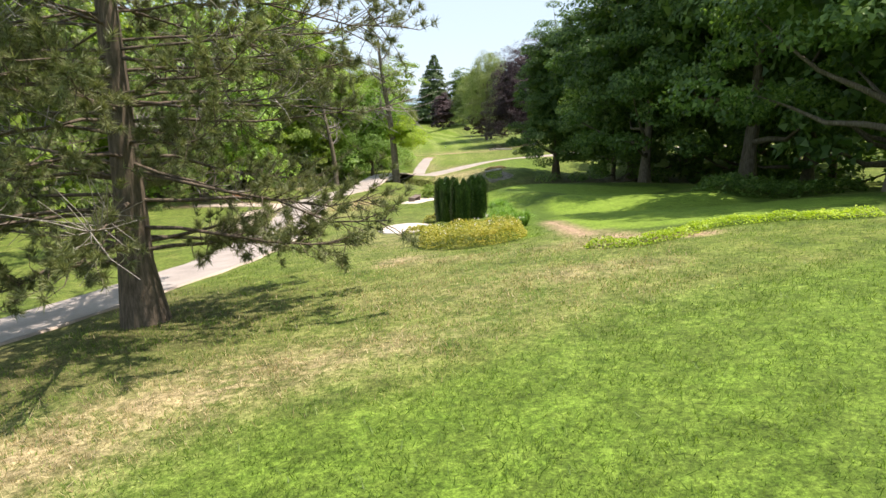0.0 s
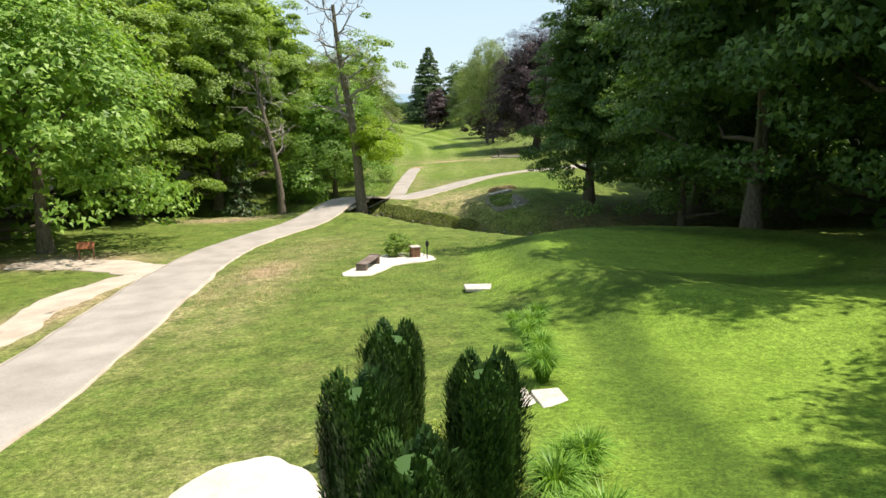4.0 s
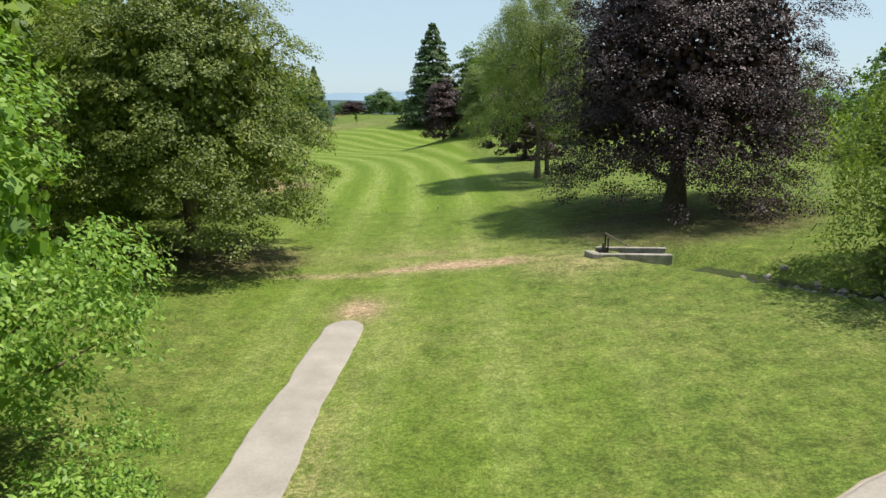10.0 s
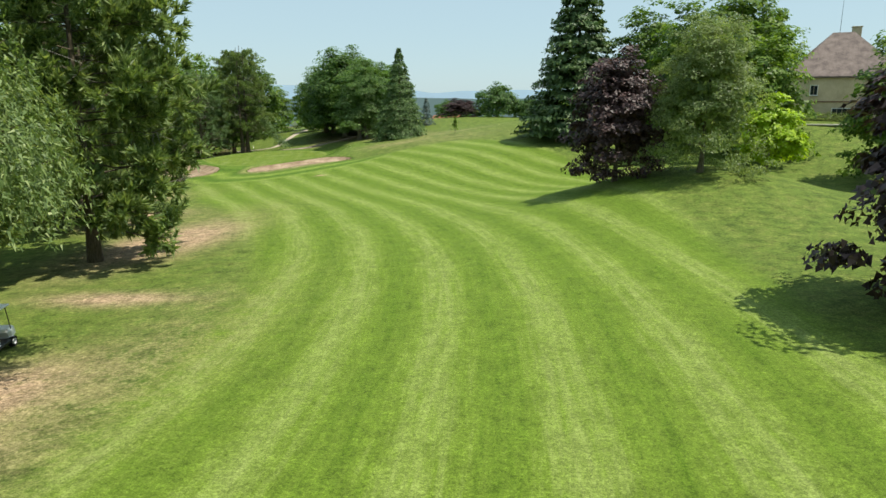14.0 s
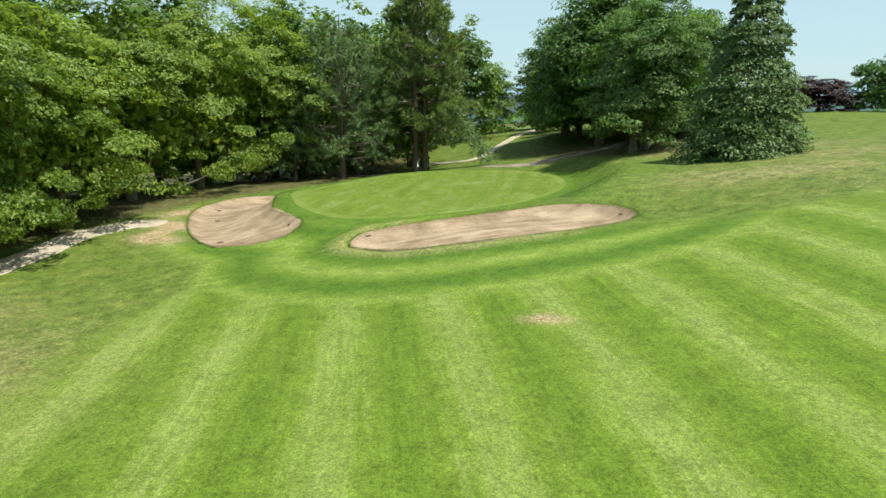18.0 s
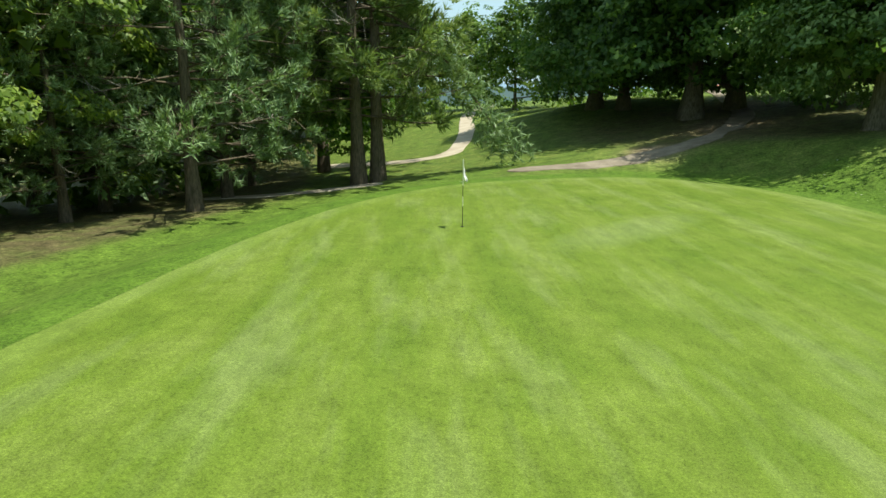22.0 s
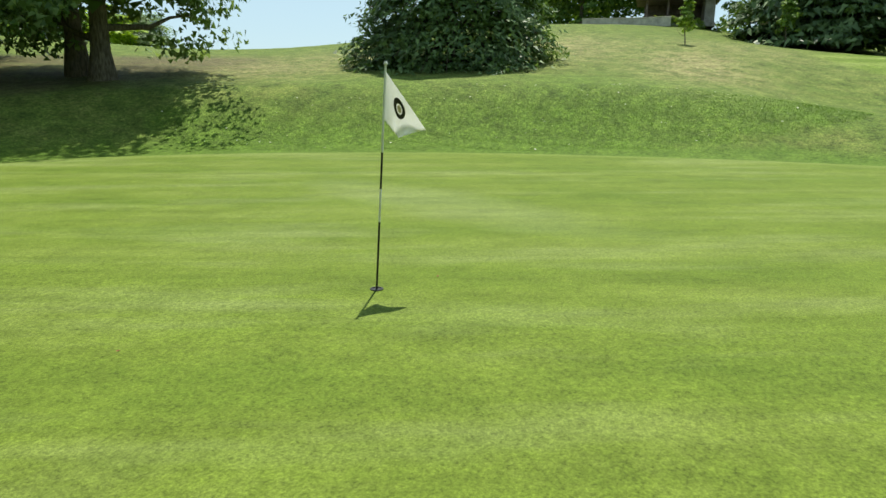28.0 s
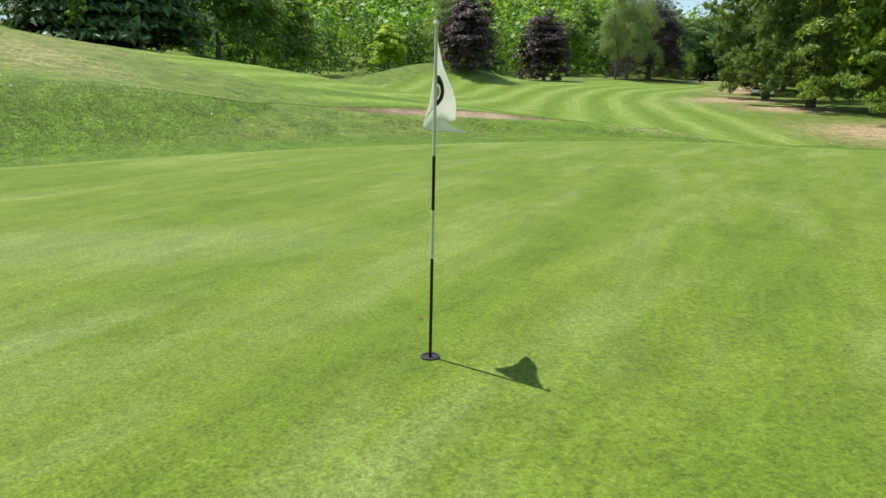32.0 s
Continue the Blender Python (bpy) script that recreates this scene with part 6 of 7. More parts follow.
part("lid", solid("lid", [((0, 0, 0.635), (0.47, 0.47, 0.05))], CONCRETE, 0.012), bin_, "pale grey lid")
washer = thing("ball_washer", "black iron ball washer on a slim post", "ball washer", 0.66, 52.9)
part("post", tube("post", [[(0, 0, -0.1, 0.03), (0, 0, 0.75, 0.03)]], IRON), washer)
part("head", lathe("head", [(0.05, 0.70), (0.085, 0.74), (0.085, 0.92), (0.06, 0.96), (0.02, 1.02)], IRON), washer)
part("towel_arm", tube("towel_arm", [[(0, 0, 0.7, 0.012), (-0.14, -0.05, 0.62, 0.012), (-0.16, -0.06, 0.2, 0.02)]], IRON), washer)
broadleaf("laurel_bush", "round glossy green laurel bush on the gravel", -0.75, 54.2, 1.35, 1.5, LEAF, 96, base=0.0, girth=0.03, clumps=120, per=42, size=0.07, count=8, category="bush", clump=0.12, core=120, ragged=0.15, skirt=0.9)

# notice board by the turnout
board = thing("notice_board", "small orange-brown wooden notice board on legs", "notice board", -18.3, 57.2, turn=8)
part("panel", solid("panel", [((0, 0, 0.85), (0.9, 0.05, 0.42), (-25, 0, 0))], plain("orange_wood", (0.20, 0.07, 0.03), (0.38, 0.15, 0.07), 6), 0.008), board)
for s in (-0.38, 0.38):
    part("leg", solid("leg", [((s, 0, 0.4), (0.07, 0.07, 0.9))], BROWN_WOOD, 0.008), board)

# bridge and stream
deck = height(-6.2, 75.4, False)
bridge = thing("footbridge", "concrete slab bridge carrying the road over the stream", "bridge", -6.4, 75.3, float(deck), turn=-22)
rise = float(height(-5.65, 77.15, False) - height(-7.15, 73.45, False)) / 4.0
bridge.matrix_basis = pose(-6.4, 75.3, float(height(-6.4, 75.3, False)) - 0.02, math.degrees(math.atan(rise)), 0, -22)
part("deck", solid("deck", [((0, 0, -0.32), (2.7, 3.6, 0.22))], CONCRETE, 0.03), bridge)
part("rail", tube("rail", [[(2.1, -1.9, -0.62, 0.035), (2.3, 0.2, -0.45, 0.035), (2.9, 2.6, -0.15, 0.035)]], IRON), bridge, "rusty iron pipe rail")
part("rail_stay", tube("rail_stay", [[(2.8, 1.6, -0.9, 0.025), (2.85, 1.7, -0.2, 0.025)]], IRON), bridge)


def water_strip(name, label, line, wide, drop):
    p = np.array(line)
    d = np.gradient(p, axis=0)
    d /= np.linalg.norm(d, axis=1)[:, None]
    s = np.stack([d[:, 1], -d[:, 0]], 1) * wide / 2
    z = height(p[:, 0], p[:, 1]) + drop
    z = np.minimum.accumulate(z) if z[0] > z[-1] else np.minimum.accumulate(z[::-1])[::-1]
    v = np.concatenate([np.c_[p - s, z], np.c_[p + s, z]])
    n = len(p)
    m, nt, b = material("stream_water", 0.06, 0.5)
    b.inputs["Base Color"].default_value = (0.025, 0.03, 0.022, 1)
    relief(nt, b, noise_of(nt, 5, 3), 0.25, 0.02)
    tagged(new(name, mesh_of(name, v, [(i, n + i, n + i + 1, i + 1) for i in range(n - 1)], m, True)), label, "water", kind="structure")


water_strip("water", "shallow dark stream water among stones", STREAM[8:60], 1.5, 0.08)
water_strip("water", "still brook water under the willow", BROOK[6:44], 1.5, 0.22)


def stones(name, label, line, spread_by, count, lo, hi, seed, mat=STONE):
    """Loose stones along a line, joined: too many to pick apart."""
    rng = np.random.default_rng(seed)
    bm = bmesh.new()
    bmesh.ops.create_icosphere(bm, subdivisions=1, radius=0.6)
    ball = np.array([w.co[:] for w in bm.verts])
    tri = np.array([[w.index for w in f.verts] for f in bm.faces])
    bm.free()
    line = np.array(line)
    i = rng.integers(len(line) - 1, size=count)
    p = line[i] + (line[i + 1] - line[i]) * rng.random(count)[:, None] + rng.normal(0, spread_by, (count, 2))
    s = rng.uniform(lo, hi, count)
    z = height(p[:, 0], p[:, 1]) + s * 0.15
    v = []
    for n in range(count):
        shape = ball * np.array([1, rng.uniform(0.6, 1), rng.uniform(0.4, 0.7)]) + rng.normal(0, 0.06, ball.shape)
        v.append(s[n] * shape @ np.array(Euler(rng.uniform(0, 6, 3)).to_matrix()).T + np.array([p[n, 0], p[n, 1], z[n]]))
    f = (tri[None] + np.arange(count)[:, None, None] * len(ball)).reshape(-1, 3)
    me = mesh_of(name, np.concatenate(v), f, mat)
    tagged(new(name, me), label, "stones", kind="stuff")


WET_STONE = plain("wet_stone", (0.035, 0.034, 0.032), (0.17, 0.165, 0.155), 1.8, 0.45, 0.8, 0.04)
stones("stream_stones", "dark wet stones crowding the stream bed", STREAM[12:56], 0.62, 1500, 0.10, 0.36, 1, WET_STONE)
stones("bank_stones", "grey stones along the stream bank", STREAM[14:52], 1.1, 160, 0.08, 0.26, 4)
stones("brook_stones", "grey stones along the brook", BROOK[12:34], 0.8, 90, 0.15, 0.5, 2)

mound("ivy_bank", "dark ivy and weeds over the stream bank by the bridge", curve(((-3.6, 78.2), (-1.4, 77.4), (0.9, 76.1), (3.0, 74.6), (4.6, 73.4), (4.2, 72.8), (2.4, 73.6), (0.2, 75.0), (-1.8, 76.0), (-3.6, 76.8), (-3.6, 78.2)), 4), 0.3, LEAF_OLIVE, 17, 5200, 0.10, "planting", 0.3, bushes=8)

# stone steps and rockery beside the stream
steps = thing("stone_steps", "short flight of pale stone steps in the bank", "steps", 6.75, 77.9, turn=38)
for i in range(5):
    part("tread", solid("tread", [((-1.05 + i * 0.5, 0, -0.02 + i * 0.05), (0.42, 0.55, 0.14))], CONCRETE, 0.02), steps)
drape("rockery", curve(((5.6, 77.0), (6.6, 77.2), (7.9, 77.5), (8.8, 75.6), (8.3, 74.1), (7.2, 73.4), (6.2, 73.4), (5.6, 74.2), (5.4, 75.6), (5.6, 77.0)), 4), GREY_GRIT, 0.03, "grey gritty rockery bed beside the stone steps", "planting bed", rows=8, ragged=0.05)
mound("low_plants", "low leafy green plants over the grey bed", curve(((5.7, 76.7), (6.5, 77.1), (7.7, 77.2), (7.5, 76.0), (7.6, 74.9), (7.1, 74.1), (6.2, 73.9), (5.75, 74.6), (5.6, 75.6), (5.7, 76.7)), 4), 0.2, LEAF, 12, 2600, 0.09, "plants", 0.3, bushes=9)
mound("dry_planting", "patch of dry reddish ground cover above the steps", curve(((5.7, 78.7), (6.1, 80.2), (7.6, 81), (8.5, 80.2), (8.1, 79.1), (6.8, 78.2), (5.7, 78.7)), 4), 0.2, leaf_material("dry_leaf", (0.12, 0.09, 0.03), (0.27, 0.20, 0.09), (0.42, 0.31, 0.17), 0.2), 13, 2600, 0.08, "planting")
stones("rockery_stones", "small grey stones over the rockery", [(6.0, 75.8), (7.2, 75.6), (8.2, 75.2), (7.2, 74.4)], 0.5, 160, 0.08, 0.22, 3)

# sluice
z0 = float(height(11.6, 118.4, False))
sluice = thing("sluice", "old concrete sluice channel with an iron gate", "sluice", 11.6, 118.4, z0, turn=-4)
part("channel_wall", solid("channel_wall", [((0.3, 0.62, -0.2), (3.6, 0.22, 0.6))], STONE, 0.03), sluice)
part("channel_wall", solid("channel_wall", [((0.3, -0.62, -0.24), (3.6, 0.3, 0.55))], STONE, 0.03), sluice)
part("channel_bed", solid("channel_bed", [((0.3, 0, -0.5), (3.6, 1.1, 0.1))], BLACK, 0.01), sluice)
part("apron_stone", solid("apron_stone", [((-1.75, -0.45, -0.1), (0.6, 0.9, 0.3), (0, 8, 20))], STONE, 0.04), sluice)
part("gate_plate", solid("gate_plate", [((-1.15, 0, -0.05), (0.06, 1.1, 0.75))], IRON, 0.005), sluice)
for s in (-0.42, 0.42):
    part("gate_post", solid("gate_post", [((-1.05, s, 0.35), (0.07, 0.07, 0.9))], IRON, 0.005), sluice)
part("lever", solid("lever", [((-0.55, 0.12, 0.62), (1.35, 0.05, 0.05), (0, 28, -12)), ((-0.55, -0.12, 0.62), (1.35, 0.05, 0.05), (0, 28, -12)), ((0.03, 0, 0.32), (0.05, 0.3, 0.05), (0, 28, -12))], TIMBER, 0.004), sluice)
broadleaf("shrub", "small green shrub growing beside the brook", 19.8, 111.4, 1.5, 0.9, LEAF_OLIVE, 97, base=0.0, girth=0.03, clumps=40, per=36, size=0.09, count=6, category="bush", core=60)


def marker(x, y, tall=0.36):
    ob = thing("distance_marker", "black and white banded distance post on the grass", "marker post", x, y, group="distance posts")
    for i in range(5):
        part("band", lathe("band", [(0.045, tall * i / 5), (0.045, tall * (i + 1) / 5)], BLACK if i % 2 else WHITE, 10), ob)


for x, y in ((-11.9, 152.0), (1.7, 137.4), (8.4, 161.5)):
    marker(x, y)


def golf_cart(x, y, turn, label):
    ob = thing("golf_cart", label, "golf cart", x, y, turn=turn, group="parked golf carts")
    part("chassis", solid("chassis", [((0, 0, 0.32), (1.15, 2.3, 0.14))], BLACK, 0.03), ob)
    part("front_cowl", solid("front_cowl", [((0, 0.95, 0.62), (1.1, 0.5, 0.5), (18, 0, 0))], WHITE, 0.09), ob)
    part("rear_body", solid("rear_body", [((0, -0.6, 0.55), (1.15, 0.85, 0.42))], WHITE, 0.08), ob)
    part("seat", solid("seat", [((0, -0.35, 0.82), (1.05, 0.5, 0.14))], BLACK, 0.05), ob)
    part("backrest", solid("backrest", [((0, -0.68, 1.08), (1.05, 0.12, 0.42), (-10, 0, 0))], BLACK, 0.04), ob)
    part("roof", solid("roof", [((0, -0.05, 1.86), (1.2, 1.9, 0.07))], WHITE, 0.03), ob)
    for sx in (-0.52, 0.52):
        part("roof_post", tube("roof_post", [[(sx, 0.85, 0.8, 0.02), (sx, 0.62, 1.85, 0.02)]], BLACK, 6), ob)
        part("roof_post", tube("roof_post", [[(sx, -0.9, 0.7, 0.02), (sx, -0.8, 1.85, 0.02)]], BLACK, 6), ob)
        for sy in (0.85, -0.75):
            w = part("wheel", tube("wheel", [[(sx - 0.09, sy, 0.23, 0.23), (sx + 0.09, sy, 0.23, 0.23)]], BLACK, 14), ob)
            part("rim", tube("rim", [[(sx - 0.1, sy, 0.23, 0.12), (sx + 0.1, sy, 0.23, 0.12)]], WHITE, 12), w)
    part("steering_wheel", tube("steering_wheel", [[(-0.25 + 0.17 * math.cos(a), 0.45 + 0.05 * math.sin(a), 1.02 + 0.16 * math.sin(a), 0.015) for a in np.linspace(0, 2 * math.pi, 13)]], BLACK, 5), ob)
    part("golf_bag", tube("golf_bag", [[(0.25, -1.05, 0.5, 0.13), (0.27, -1.15, 1.25, 0.14)]], BLACK, 10), ob)


golf_cart(-25.2, 171.8, 20, "white golf cart with a roof parked under the trees")
golf_cart(-27.8, 173.8, 35, "second white golf cart parked close behind another")


def rake(x, y, turn):
    ob = thing("bunker_rake", "dark bunker rake lying on the sand edge", "rake", x, y, float(height(x, y)) + 0.10, turn, group="bunker rakes")
    part("handle", tube("handle", [[(0, 0, 0.03, 0.011), (0, 0.9, 0.05, 0.011)]], BLACK, 6), ob)
    part("head", solid("head", [((0, 0, 0.03), (0.42, 0.04, 0.04))], BLACK, 0.008), ob)
    for i in range(9):
        part("tine", solid("tine", [((-0.18 + i * 0.045, -0.01, -0.03), (0.012, 0.012, 0.09))], BLACK), ob)


for x, y, turn in ((-54.2, 252.4, 70), (-45.6, 253.6, -75), (-41.2, 263.2, 10), (-72.4, 255.9, 60), (-65.9, 250.6, 40), (-76.0, 259.2, 80), (-62.2, 253.6, -60)):
    rake(x, y, turn)

# flagstick, cup and flag
LEAN = Vector((0.057, -0.112, 2.12))
flag = thing("flagstick", "banded golf flagstick with a drooping white flag in the cup", "flagstick", -65.55, 275.69, 0.0)
shaft = 0.0
for i, (a, b, mat) in enumerate(((0.0, 0.675, BLACK), (0.675, 0.99, WHITE), (0.99, 1.335, BLACK), (1.335, 2.12, WHITE))):
    r = 0.0105
    part("shaft_band", tube("shaft_band", [[(*(LEAN * a / 2.12), r), (*(LEAN * b / 2.12), r)]], mat, 10), flag, "black band" if mat is BLACK else "white band")
part("cap", lathe("cap", [(0.014, 0), (0.02, 0.015), (0.012, 0.035)], WHITE, 10), flag).location = LEAN
cup = thing("golf_cup", "dark round hole cup in the green", "hole", -65.55, 275.69, 0.0)
part("rim", lathe("rim", [(0.054, -0.02), (0.066, 0.0), (0.066, 0.012), (0.05, 0.012), (0.05, -0.02)], BLACK, 24), cup)
# Black disc at turf level paints the shade inside the hole.
part("hole_floor", lathe("hole_floor", [(0.054, 0.004), (0.054, 0.006)], BLACK, 24), cup)


def cloth(u, v):
    """A place on the limp flag: u down the shaft, v out along the cloth, which droops from its upper corner."""
    hoist = LEAN * ((2.07 - 0.43 * u) / 2.12)
    top = LEAN * (2.07 / 2.12)
    fly = top + Vector((0.15 - 0.23 * u, -0.335 + 0.19 * u, -0.53 - 0.06 * u))
    p = hoist.lerp(fly, v)
    bulge = math.sin(math.pi * min(v, 1.0)) * u
    fold = 0.03 * math.sin(7 * v + 4 * u) * v + 0.05 * math.sin(math.pi * u) * v
    return p + Vector((0.19, 0.03, -0.06)) * bulge + Vector((0.9, 0.4, 0)) * fold


n = 26
verts = [cloth(i / n, j / n) for i in range(n + 1) for j in range(n + 1)]
faces = [(i * (n + 1) + j, i * (n + 1) + j + 1, (i + 1) * (n + 1) + j + 1, (i + 1) * (n + 1) + j) for i in range(n) for j in range(n)]
fabric, nt, b = material("flag_cloth", 0.75, 0.2)
weave = noise_of(nt, 60, 3)
nt.links.new(ramp(nt, weave, (0.3, (0.82, 0.82, 0.81)), (0.7, (0.93, 0.93, 0.92))), b.inputs["Base Color"])
glow = nt.nodes.new("ShaderNodeBsdfTranslucent")
glow.inputs[0].default_value = (0.96, 0.96, 0.94, 1)
blend = nt.nodes.new("ShaderNodeMixShader")
blend.inputs[0].default_value = 0.5
nt.links.new(b.outputs[0], blend.inputs[1]), nt.links.new(glow.outputs[0], blend.inputs[2])
nt.links.new(blend.outputs[0], nt.nodes["Material Output"].inputs[0])
sheet = mesh_of("cloth", [tuple(v) for v in verts], faces, fabric, True)
ob = part("cloth", sheet, flag, "white cloth with a round black emblem")
thick = ob.modifiers.new("thickness", "SOLIDIFY")
thick.thickness, thick.offset = 0.002, 0.0


def emblem(name, r0, r1, mat, off):
    """A ring or disc that follows the cloth."""
    vs, fs, m = [], [], 28
    for r in (r0, (r0 + r1) / 2, r1):
        for k in range(m):
            a = 2 * math.pi * k / m
            u, v = 0.36 + r * math.sin(a) / 0.40, 0.42 + r * math.cos(a) / 0.5
            p = cloth(u, v)
            nor = (cloth(u, v + 0.01) - p).cross(cloth(u + 0.01, v) - p).normalized()
            vs.append(tuple(p + nor * off))
    for q in range(2):
        fs += [(q * m + k, q * m + (k + 1) % m, (q + 1) * m + (k + 1) % m, (q + 1) * m + k) for k in range(m)]
    part(name, mesh_of(name, vs, fs, mat, True), flag)


PALE_GOLD = plain("pale_gold", (0.45, 0.38, 0.22), (0.62, 0.54, 0.34), 20)
for off in (0.004, -0.004):
    emblem("emblem_ring", 0.045, 0.085, BLACK, off)
    emblem("emblem_disc", 0.002, 0.03, PALE_GOLD, off)

# fallen leaves on the green
for x, y in ((-64.95, 275.25), (-67.6, 276.9)):
    ob = thing("fallen_leaf", "small curled reddish-brown leaf on the green", "leaf", x, y, 0.01)
    part("blade", mesh_of("blade", [(-0.02, 0, 0), (0, 0.012, 0.012), (0.03, 0, 0.006), (0, -0.012, 0.012)], [(0, 3, 2, 1)], plain("dead_leaf", (0.16, 0.05, 0.03), (0.3, 0.1, 0.06), 30)), ob)


# ---- houses ----
PLASTER = plain("ochre_plaster", (0.42, 0.34, 0.23), (0.58, 0.48, 0.34), 0.8, 0.9, 0.2, 0.01)
SLATE = plain("brown_roof_tiles", (0.10, 0.075, 0.07), (0.22, 0.17, 0.155), 1.2, 0.8, 0.6, 0.03, fine=9)
RED_TILE = plain("red_roof_tiles", (0.30, 0.10, 0.06), (0.46, 0.19, 0.12), 1.0, 0.85, 0.5, 0.03)
GLASS, nt, b = material("dark_glass", 0.05, 0.6)
b.inputs["Base Color"].default_value = (0.03, 0.035, 0.04, 1)


def hip_roof(wide, deep, low, high, over, ridge_len, mat):
    w, d, r = wide / 2 + over, deep / 2 + over, ridge_len / 2
    v = [(-w, -d, low), (w, -d, low), (w, d, low), (-w, d, low), (-r, 0, high), (r, 0, high), (-w, -d, low - 0.2), (w, -d, low - 0.2), (w, d, low - 0.2), (-w, d, low - 0.2)]
    f = [(0, 1, 5, 4), (1, 2, 5), (2, 3, 4, 5), (3, 0, 4), (0, 6, 7, 1), (1, 7, 8, 2), (2, 8, 9, 3), (3, 9, 6, 0), (9, 8, 7, 6)]
    return mesh_of("roof", v, f, mat)


def villa(x, y, z, turn, wide, deep, eaves, ridge_z):
    ob = thing("villa", "ochre plaster villa with a steep brown hipped roof", "house", x, y, z, turn)
    t = 0.35
    for c, s in (((0, -deep / 2, eaves / 2), (wide, t, eaves)), ((0, deep / 2, eaves / 2), (wide, t, eaves)), ((-wide / 2, 0, eaves / 2), (t, deep - t - 0.01, eaves)), ((wide / 2, 0, eaves / 2), (t, deep - t - 0.01, eaves))):
        part("wall", solid("wall", [(c, s)], PLASTER), ob)
    roof = part("roof", hip_roof(wide, deep, eaves, ridge_z, 0.5, wide * 0.2, SLATE), ob)
    chim = part("chimney", solid("chimney", [((1.6, 0.6, ridge_z - 0.2), (1.1, 0.7, 1.8)), ((1.6, 0.6, ridge_z + 0.72), (1.3, 0.9, 0.12))], PLASTER, 0.02), roof)
    part("mast", tube("mast", [[(-0.5, 0, ridge_z - 0.4, 0.03), (-0.5, 0, ridge_z + 7, 0.015)]], IRON), roof, "thin antenna mast")
    part("string_course", solid("string_course", [((0, -deep / 2 - 0.2, 2.9), (wide, 0.16, 0.14))], BROWN_WOOD, 0.01), ob)
    part("downpipe", tube("downpipe", [[(wide * 0.2, -deep / 2 - 0.24, 0.1, 0.05), (wide * 0.2, -deep / 2 - 0.24, eaves - 0.2, 0.05)]], IRON), ob)

    def window(cx, cz, w, h, panes):
        fy = -deep / 2 - 0.19
        win = part("window", solid("window", [((cx, fy, cz + h / 2), (w + 0.16, 0.06, 0.08)), ((cx, fy, cz - h / 2), (w + 0.16, 0.06, 0.08)), ((cx - w / 2, fy, cz), (0.08, 0.06, h)), ((cx + w / 2, fy, cz), (0.08, 0.06, h))], WHITE), ob)
        for i in range(panes):
            part("pane", solid("pane", [((cx - w / 2 + (i + 0.5) * w / panes, fy + 0.005, cz), (w / panes - 0.06, 0.03, h - 0.08))], GLASS), win)
        part("sill", solid("sill", [((cx, fy - 0.05, cz - h / 2 - 0.08), (w + 0.4, 0.2, 0.07))], CONCRETE, 0.01), win)

    window(-wide * 0.28, 4.4, 0.9, 1.3, 2)
    window(wide * 0.02, 1.3, 3.0, 1.5, 5)
    window(wide * 0.32, 4.4, 0.9, 1.3, 2)
    window(-wide * 0.33, 1.3, 0.9, 1.6, 2)
    return ob


villa(34.5, 253.0, 8.0, -10, 13.0, 11.0, 6.2, 12.2)
slab("terrace", "pale stone terrace in front of the villa", "terrace", 32.5, 243.5, (16, 2.2, 0.16), -10, CONCRETE, 0.12)
mound("border", "silvery green flower border along the villa", curve(((28, 245.5), (29, 246.8), (36, 246), (43, 244.5), (43, 243.4), (36, 244.6), (28, 245.5)), 4), 1.1, LEAF_BIRCH, 15, 5000, 0.16, "shrubs", 0.7)

veranda_z = float(height(7.5, 270.8))
veranda = thing("garden_pavilion", "low dark-roofed stone pavilion on the hill", "pavilion", 9.0, 270.8, veranda_z - 0.2, 90)
part("roof", hip_roof(7.5, 6.0, 3.0, 4.6, 0.6, 2.5, SLATE), veranda)
part("wall", solid("wall", [((-3.2, 0, 1.5), (1.0, 5.6, 3.0))], STONE, 0.03), veranda, "field stone end wall")
part("back_wall", solid("back_wall", [((0, -2.7, 1.5), (7.0, 0.3, 3.0))], TIMBER, 0.02), veranda)
for s in (-1.2, 1.0, 3.2):
    part("post", solid("post", [((s, 2.6, 1.5), (0.2, 0.2, 3.0))], TIMBER, 0.01), veranda)
part("plinth", solid("plinth", [((0, 0, 0.1), (7.6, 6.2, 0.4))], STONE, 0.03), veranda)
wall = thing("garden_wall", "low grey boundary wall below the pavilion", "wall", 3.5, 276.0, float(height(3.5, 276.0)) - 0.2, 90)
part("wall_body", solid("wall_body", [((0, 0, 0.35), (9.0, 0.3, 0.9))], CONCRETE, 0.02), wall)
part("coping", solid("coping", [((0, 0, 0.83), (9.1, 0.4, 0.08))], CONCRETE, 0.02), wall)
mound("clipped_hedge", "low clipped green hedge in front of the pavilion", curve(((4.0, 268.5), (3.8, 272), (4.4, 273.5), (5.2, 272), (5.2, 268.5), (4.6, 268), (4.0, 268.5)), 4), 1.0, LEAF, 16, 4200, 0.11, "hedge", 0.35)

far_house = thing("farmhouse", "distant house with a red tiled roof", "house", -46.5, 392.0, -1.6, 20)
for c, s in (((0, -4, 2), (14, 0.3, 5)), ((0, 4, 2), (14, 0.3, 5)), ((-7, 0, 2), (0.3, 7.6, 5)), ((7, 0, 2), (0.3, 7.6, 5))):
    part("wall", solid("wall", [(c, s)], PLASTER), far_house)
part("roof", hip_roof(14, 8, 4.5, 7.2, 0.4, 10, RED_TILE), far_house)

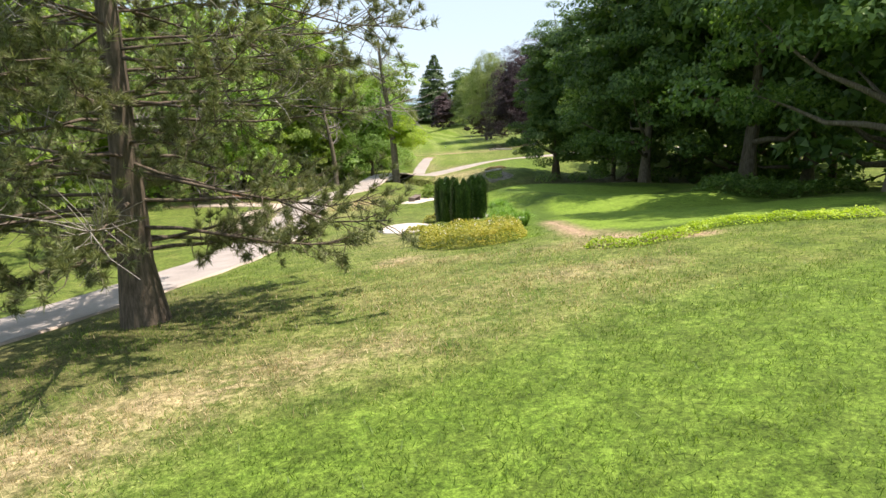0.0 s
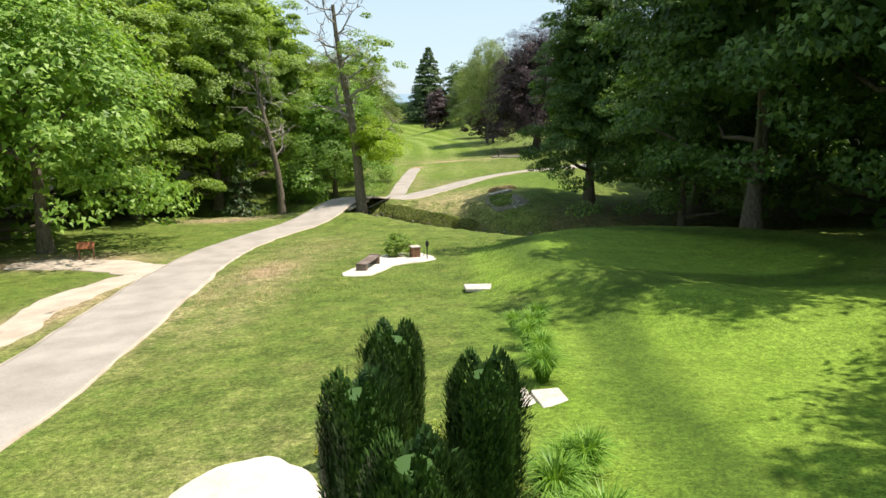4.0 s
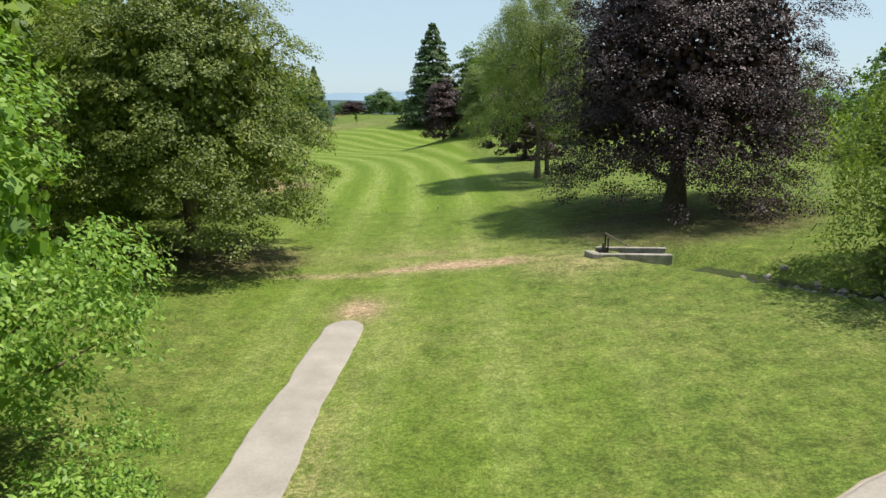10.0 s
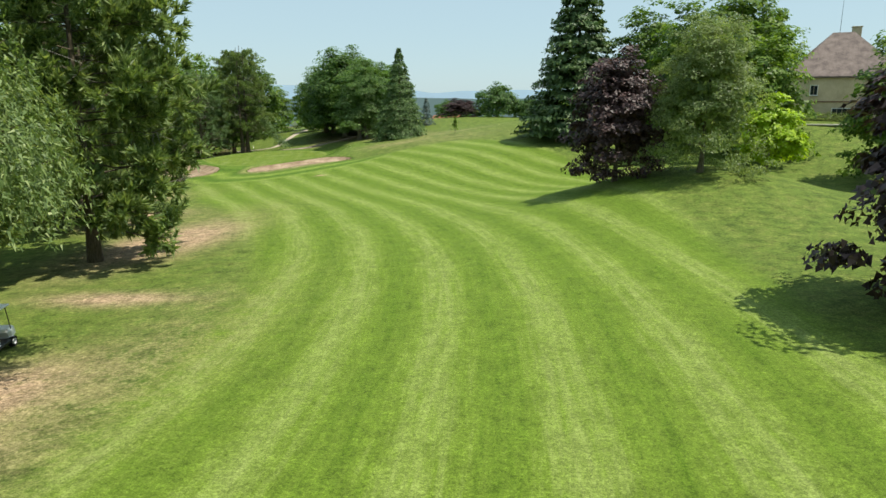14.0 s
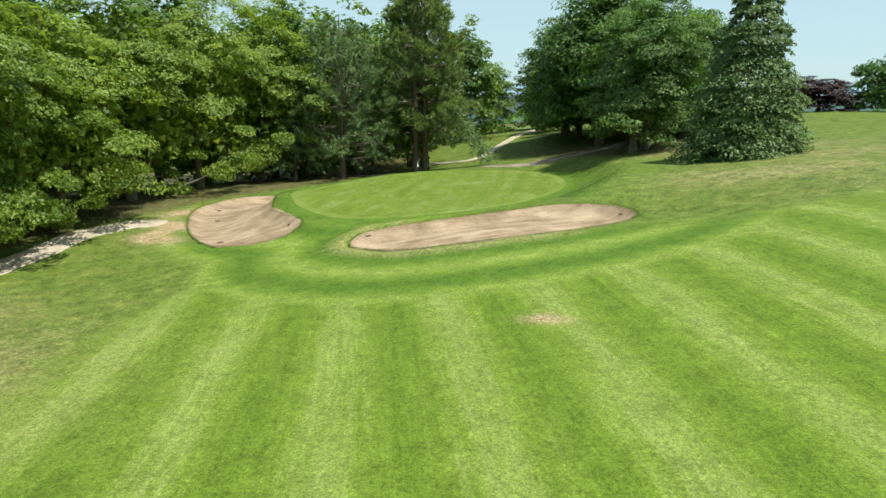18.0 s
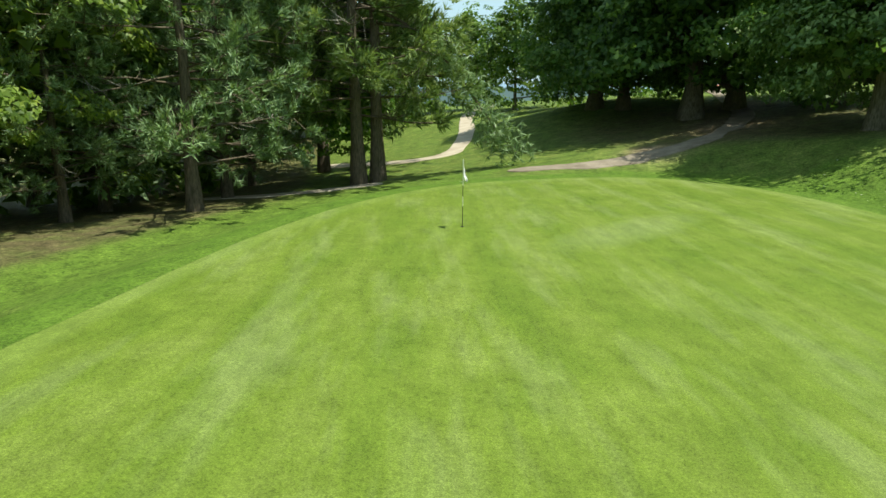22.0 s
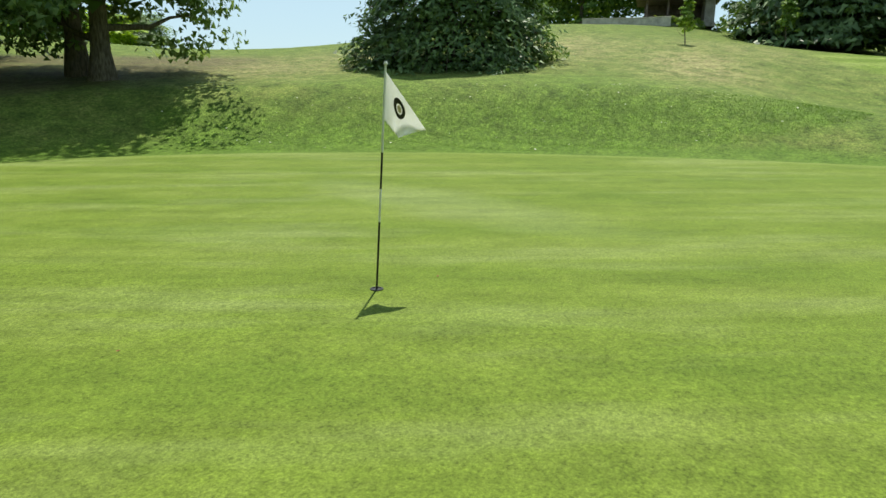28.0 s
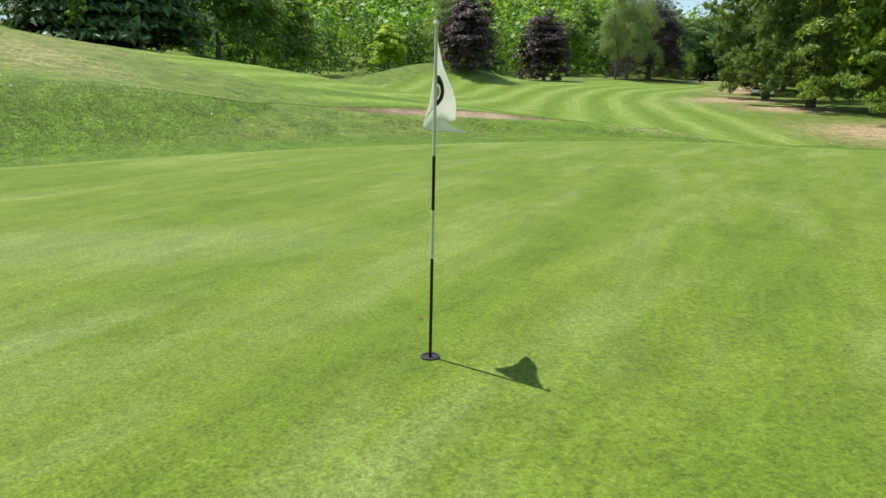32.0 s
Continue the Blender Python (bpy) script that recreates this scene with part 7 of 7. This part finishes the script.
broadleaf("dark_shrub", "dark reddish shrub at the edge of the trees", -20.4, 163.6, 2.4, 2.2, LEAF_COPPER, 121, base=0.1, girth=0.05, clumps=60, per=50, size=0.10, count=8, category="bush", core=120)


def grass(name, label, boxes, leaf, seed, count, tall, keep):
    """Single blades of long grass where keep() lets them grow."""
    rng = np.random.default_rng(seed)
    p = np.concatenate([np.stack([rng.uniform(a, c, int(count * k)), rng.uniform(b, d, int(count * k))], 1) for a, b, c, d, k in boxes])
    p = p[keep(p[:, 0], p[:, 1]) > rng.random(len(p))]
    n = len(p)
    at = np.concatenate([p, height(p[:, 0], p[:, 1])[:, None]], 1)
    a = rng.uniform(0, 2 * math.pi, n)
    b = np.stack([np.cos(a), np.sin(a), np.zeros(n)], 1) * rng.uniform(0.005, 0.010, n)[:, None]
    up = np.stack([rng.normal(0, 0.55, n), rng.normal(0, 0.55, n), np.ones(n)], 1) * (tall * rng.uniform(0.5, 1.5, n))[:, None]
    v = np.stack([at - b, at + b, at + up], 1).reshape(-1, 3)
    tagged(new(name, foliage(name, v, leaf)), label, "grass", kind="stuff")


def flowers(name, label, ring, lift, leaf, seed, count):
    """Small blossoms scattered over a bed."""
    rng = np.random.default_rng(seed)
    p = rng.uniform(np.min(ring, 0), np.max(ring, 0), (count * 3, 2))
    p = p[inside(p[:, 0], p[:, 1], ring) < -0.15][:count]
    at = np.concatenate([p, (height(p[:, 0], p[:, 1]) + lift * rng.uniform(0.85, 1.12, len(p)))[:, None]], 1)
    v = leaves(rng, at, np.tile([0.0, 0.0, 1.0], (len(p), 1)), 0.05, 1.0, 1.0, 0.3)
    tagged(new(name, foliage(name, v, leaf)), label, "flowers", kind="stuff")


PETAL = leaf_material("white_petal", (0.6, 0.6, 0.55), (0.75, 0.75, 0.7), (0.85, 0.85, 0.82), 0.2)
flowers("white_blossom", "small white blossoms over the golden shrubs", BED, 0.6, PETAL, 141, 90)


def open_turf(x, y):
    """1 where grass grows free of road, beds and the tee."""
    free = (to_line(x, y, curve(ROAD, 4))[0] > 2.0) & (np.minimum(inside(x, y, TEE), inside(x, y, NEAR_TEE)) > 0.4)
    for ring in (BENCH_BED, ROUND_BED):
        free &= inside(x, y, ring) > 0.1
    return free * (0.35 + 0.65 * (noise_field(x, y) > 0))


def noise_field(x, y):
    return np.sin(x * 2.3 + 1.7 * np.sin(y * 1.9)) * np.sin(y * 2.7 + 1.3 * np.sin(x * 2.1))


STRAW_BLADE = leaf_material("straw_blade", (0.20, 0.16, 0.07), (0.40, 0.32, 0.16), (0.60, 0.50, 0.30), 0.25)
GREEN_BLADE = leaf_material("grass_blade", (0.05, 0.10, 0.010), (0.11, 0.19, 0.022), (0.22, 0.32, 0.055), 0.3)
for x, y, tall, seed in ((2.3, 27.2, 0.75, 151), (2.5, 25.4, 0.8, 152), (2.8, 24.1, 0.85, 153), (2.9, 30.1, 0.75, 154), (2.6, 28.6, 0.7, 155), (2.15, 24.7, 0.75, 156), (3.3, 39.3, 0.7, 157)):
    grass_clump(x, y, tall, seed)
def lip_grass(ring, seed, count, label):
    """Uncut tufts that overhang a bunker's rim."""
    rng = np.random.default_rng(seed)
    r = np.array(ring)
    seg = np.linalg.norm(np.diff(r, axis=0), axis=1)
    s = rng.uniform(0, seg.sum(), count)
    run = np.concatenate([[0], np.cumsum(seg)])
    p = np.stack([np.interp(s, run, r[:, k]) for k in (0, 1)], 1) + rng.normal(0, 0.09, (count, 2))
    at = np.concatenate([p, (height(p[:, 0], p[:, 1]) + 0.02)[:, None]], 1)
    a = rng.uniform(0, 2 * math.pi, count)
    b = np.stack([np.cos(a), np.sin(a), np.zeros(count)], 1) * rng.uniform(0.006, 0.012, count)[:, None]
    up = np.stack([rng.normal(0, 0.5, count), rng.normal(0, 0.5, count), np.ones(count)], 1) * rng.uniform(0.05, 0.15, count)[:, None]
    tagged(new("lip_grass", foliage("lip_grass", np.stack([at - b, at + b, at + up], 1).reshape(-1, 3), GREEN_BLADE)), label, "grass", kind="stuff")


lip_grass(BUNKER_EAST, 161, 9000, "ragged grass overhanging the long bunker's rim")
lip_grass(BUNKER_WEST, 162, 8000, "ragged grass on the pale bunker's curved rim")
grass("rough_grass", "uncut green blades in the rough", ((-9, 3, 12, 13, 1.0), (-9, 13, 12, 24, 0.6), (-12, 44, 6, 62, 0.55)), GREEN_BLADE, 131, 56000, 0.075, lambda x, y: open_turf(x, y) * (1 - 0.85 * spots(x, y, DRY_SPOTS)))
grass("dry_grass", "bleached straw blades in the dry rough", ((-9, 3, 6, 18, 1.0), (-12, 44, -3, 62, 0.5)), STRAW_BLADE, 132, 60000, 0.085, lambda x, y: open_turf(x, y) * np.clip(spots(x, y, DRY_SPOTS) * 1.2, 0.06, 1) * (inside(x, y, LUSH) > -0.2))

CLOVER_BLADE = leaf_material("clover_blade", (0.055, 0.115, 0.009), (0.085, 0.165, 0.014), (0.135, 0.225, 0.03), 0.3)
grass("clover", "lush clover-rich grass on the bank beside the green", ((-54, 265, -42, 290, 1.0),), CLOVER_BLADE, 133, 150000, 0.035, lambda x, y: (inside(x, y, CLOVER) < 0) * 0.95 * smooth((along(CLOVER_TOP, y) - x) / 3.5))
flowers("clover_blossom", "tiny white clover blossoms on the bank", CLOVER, 0.05, PETAL, 142, 150)
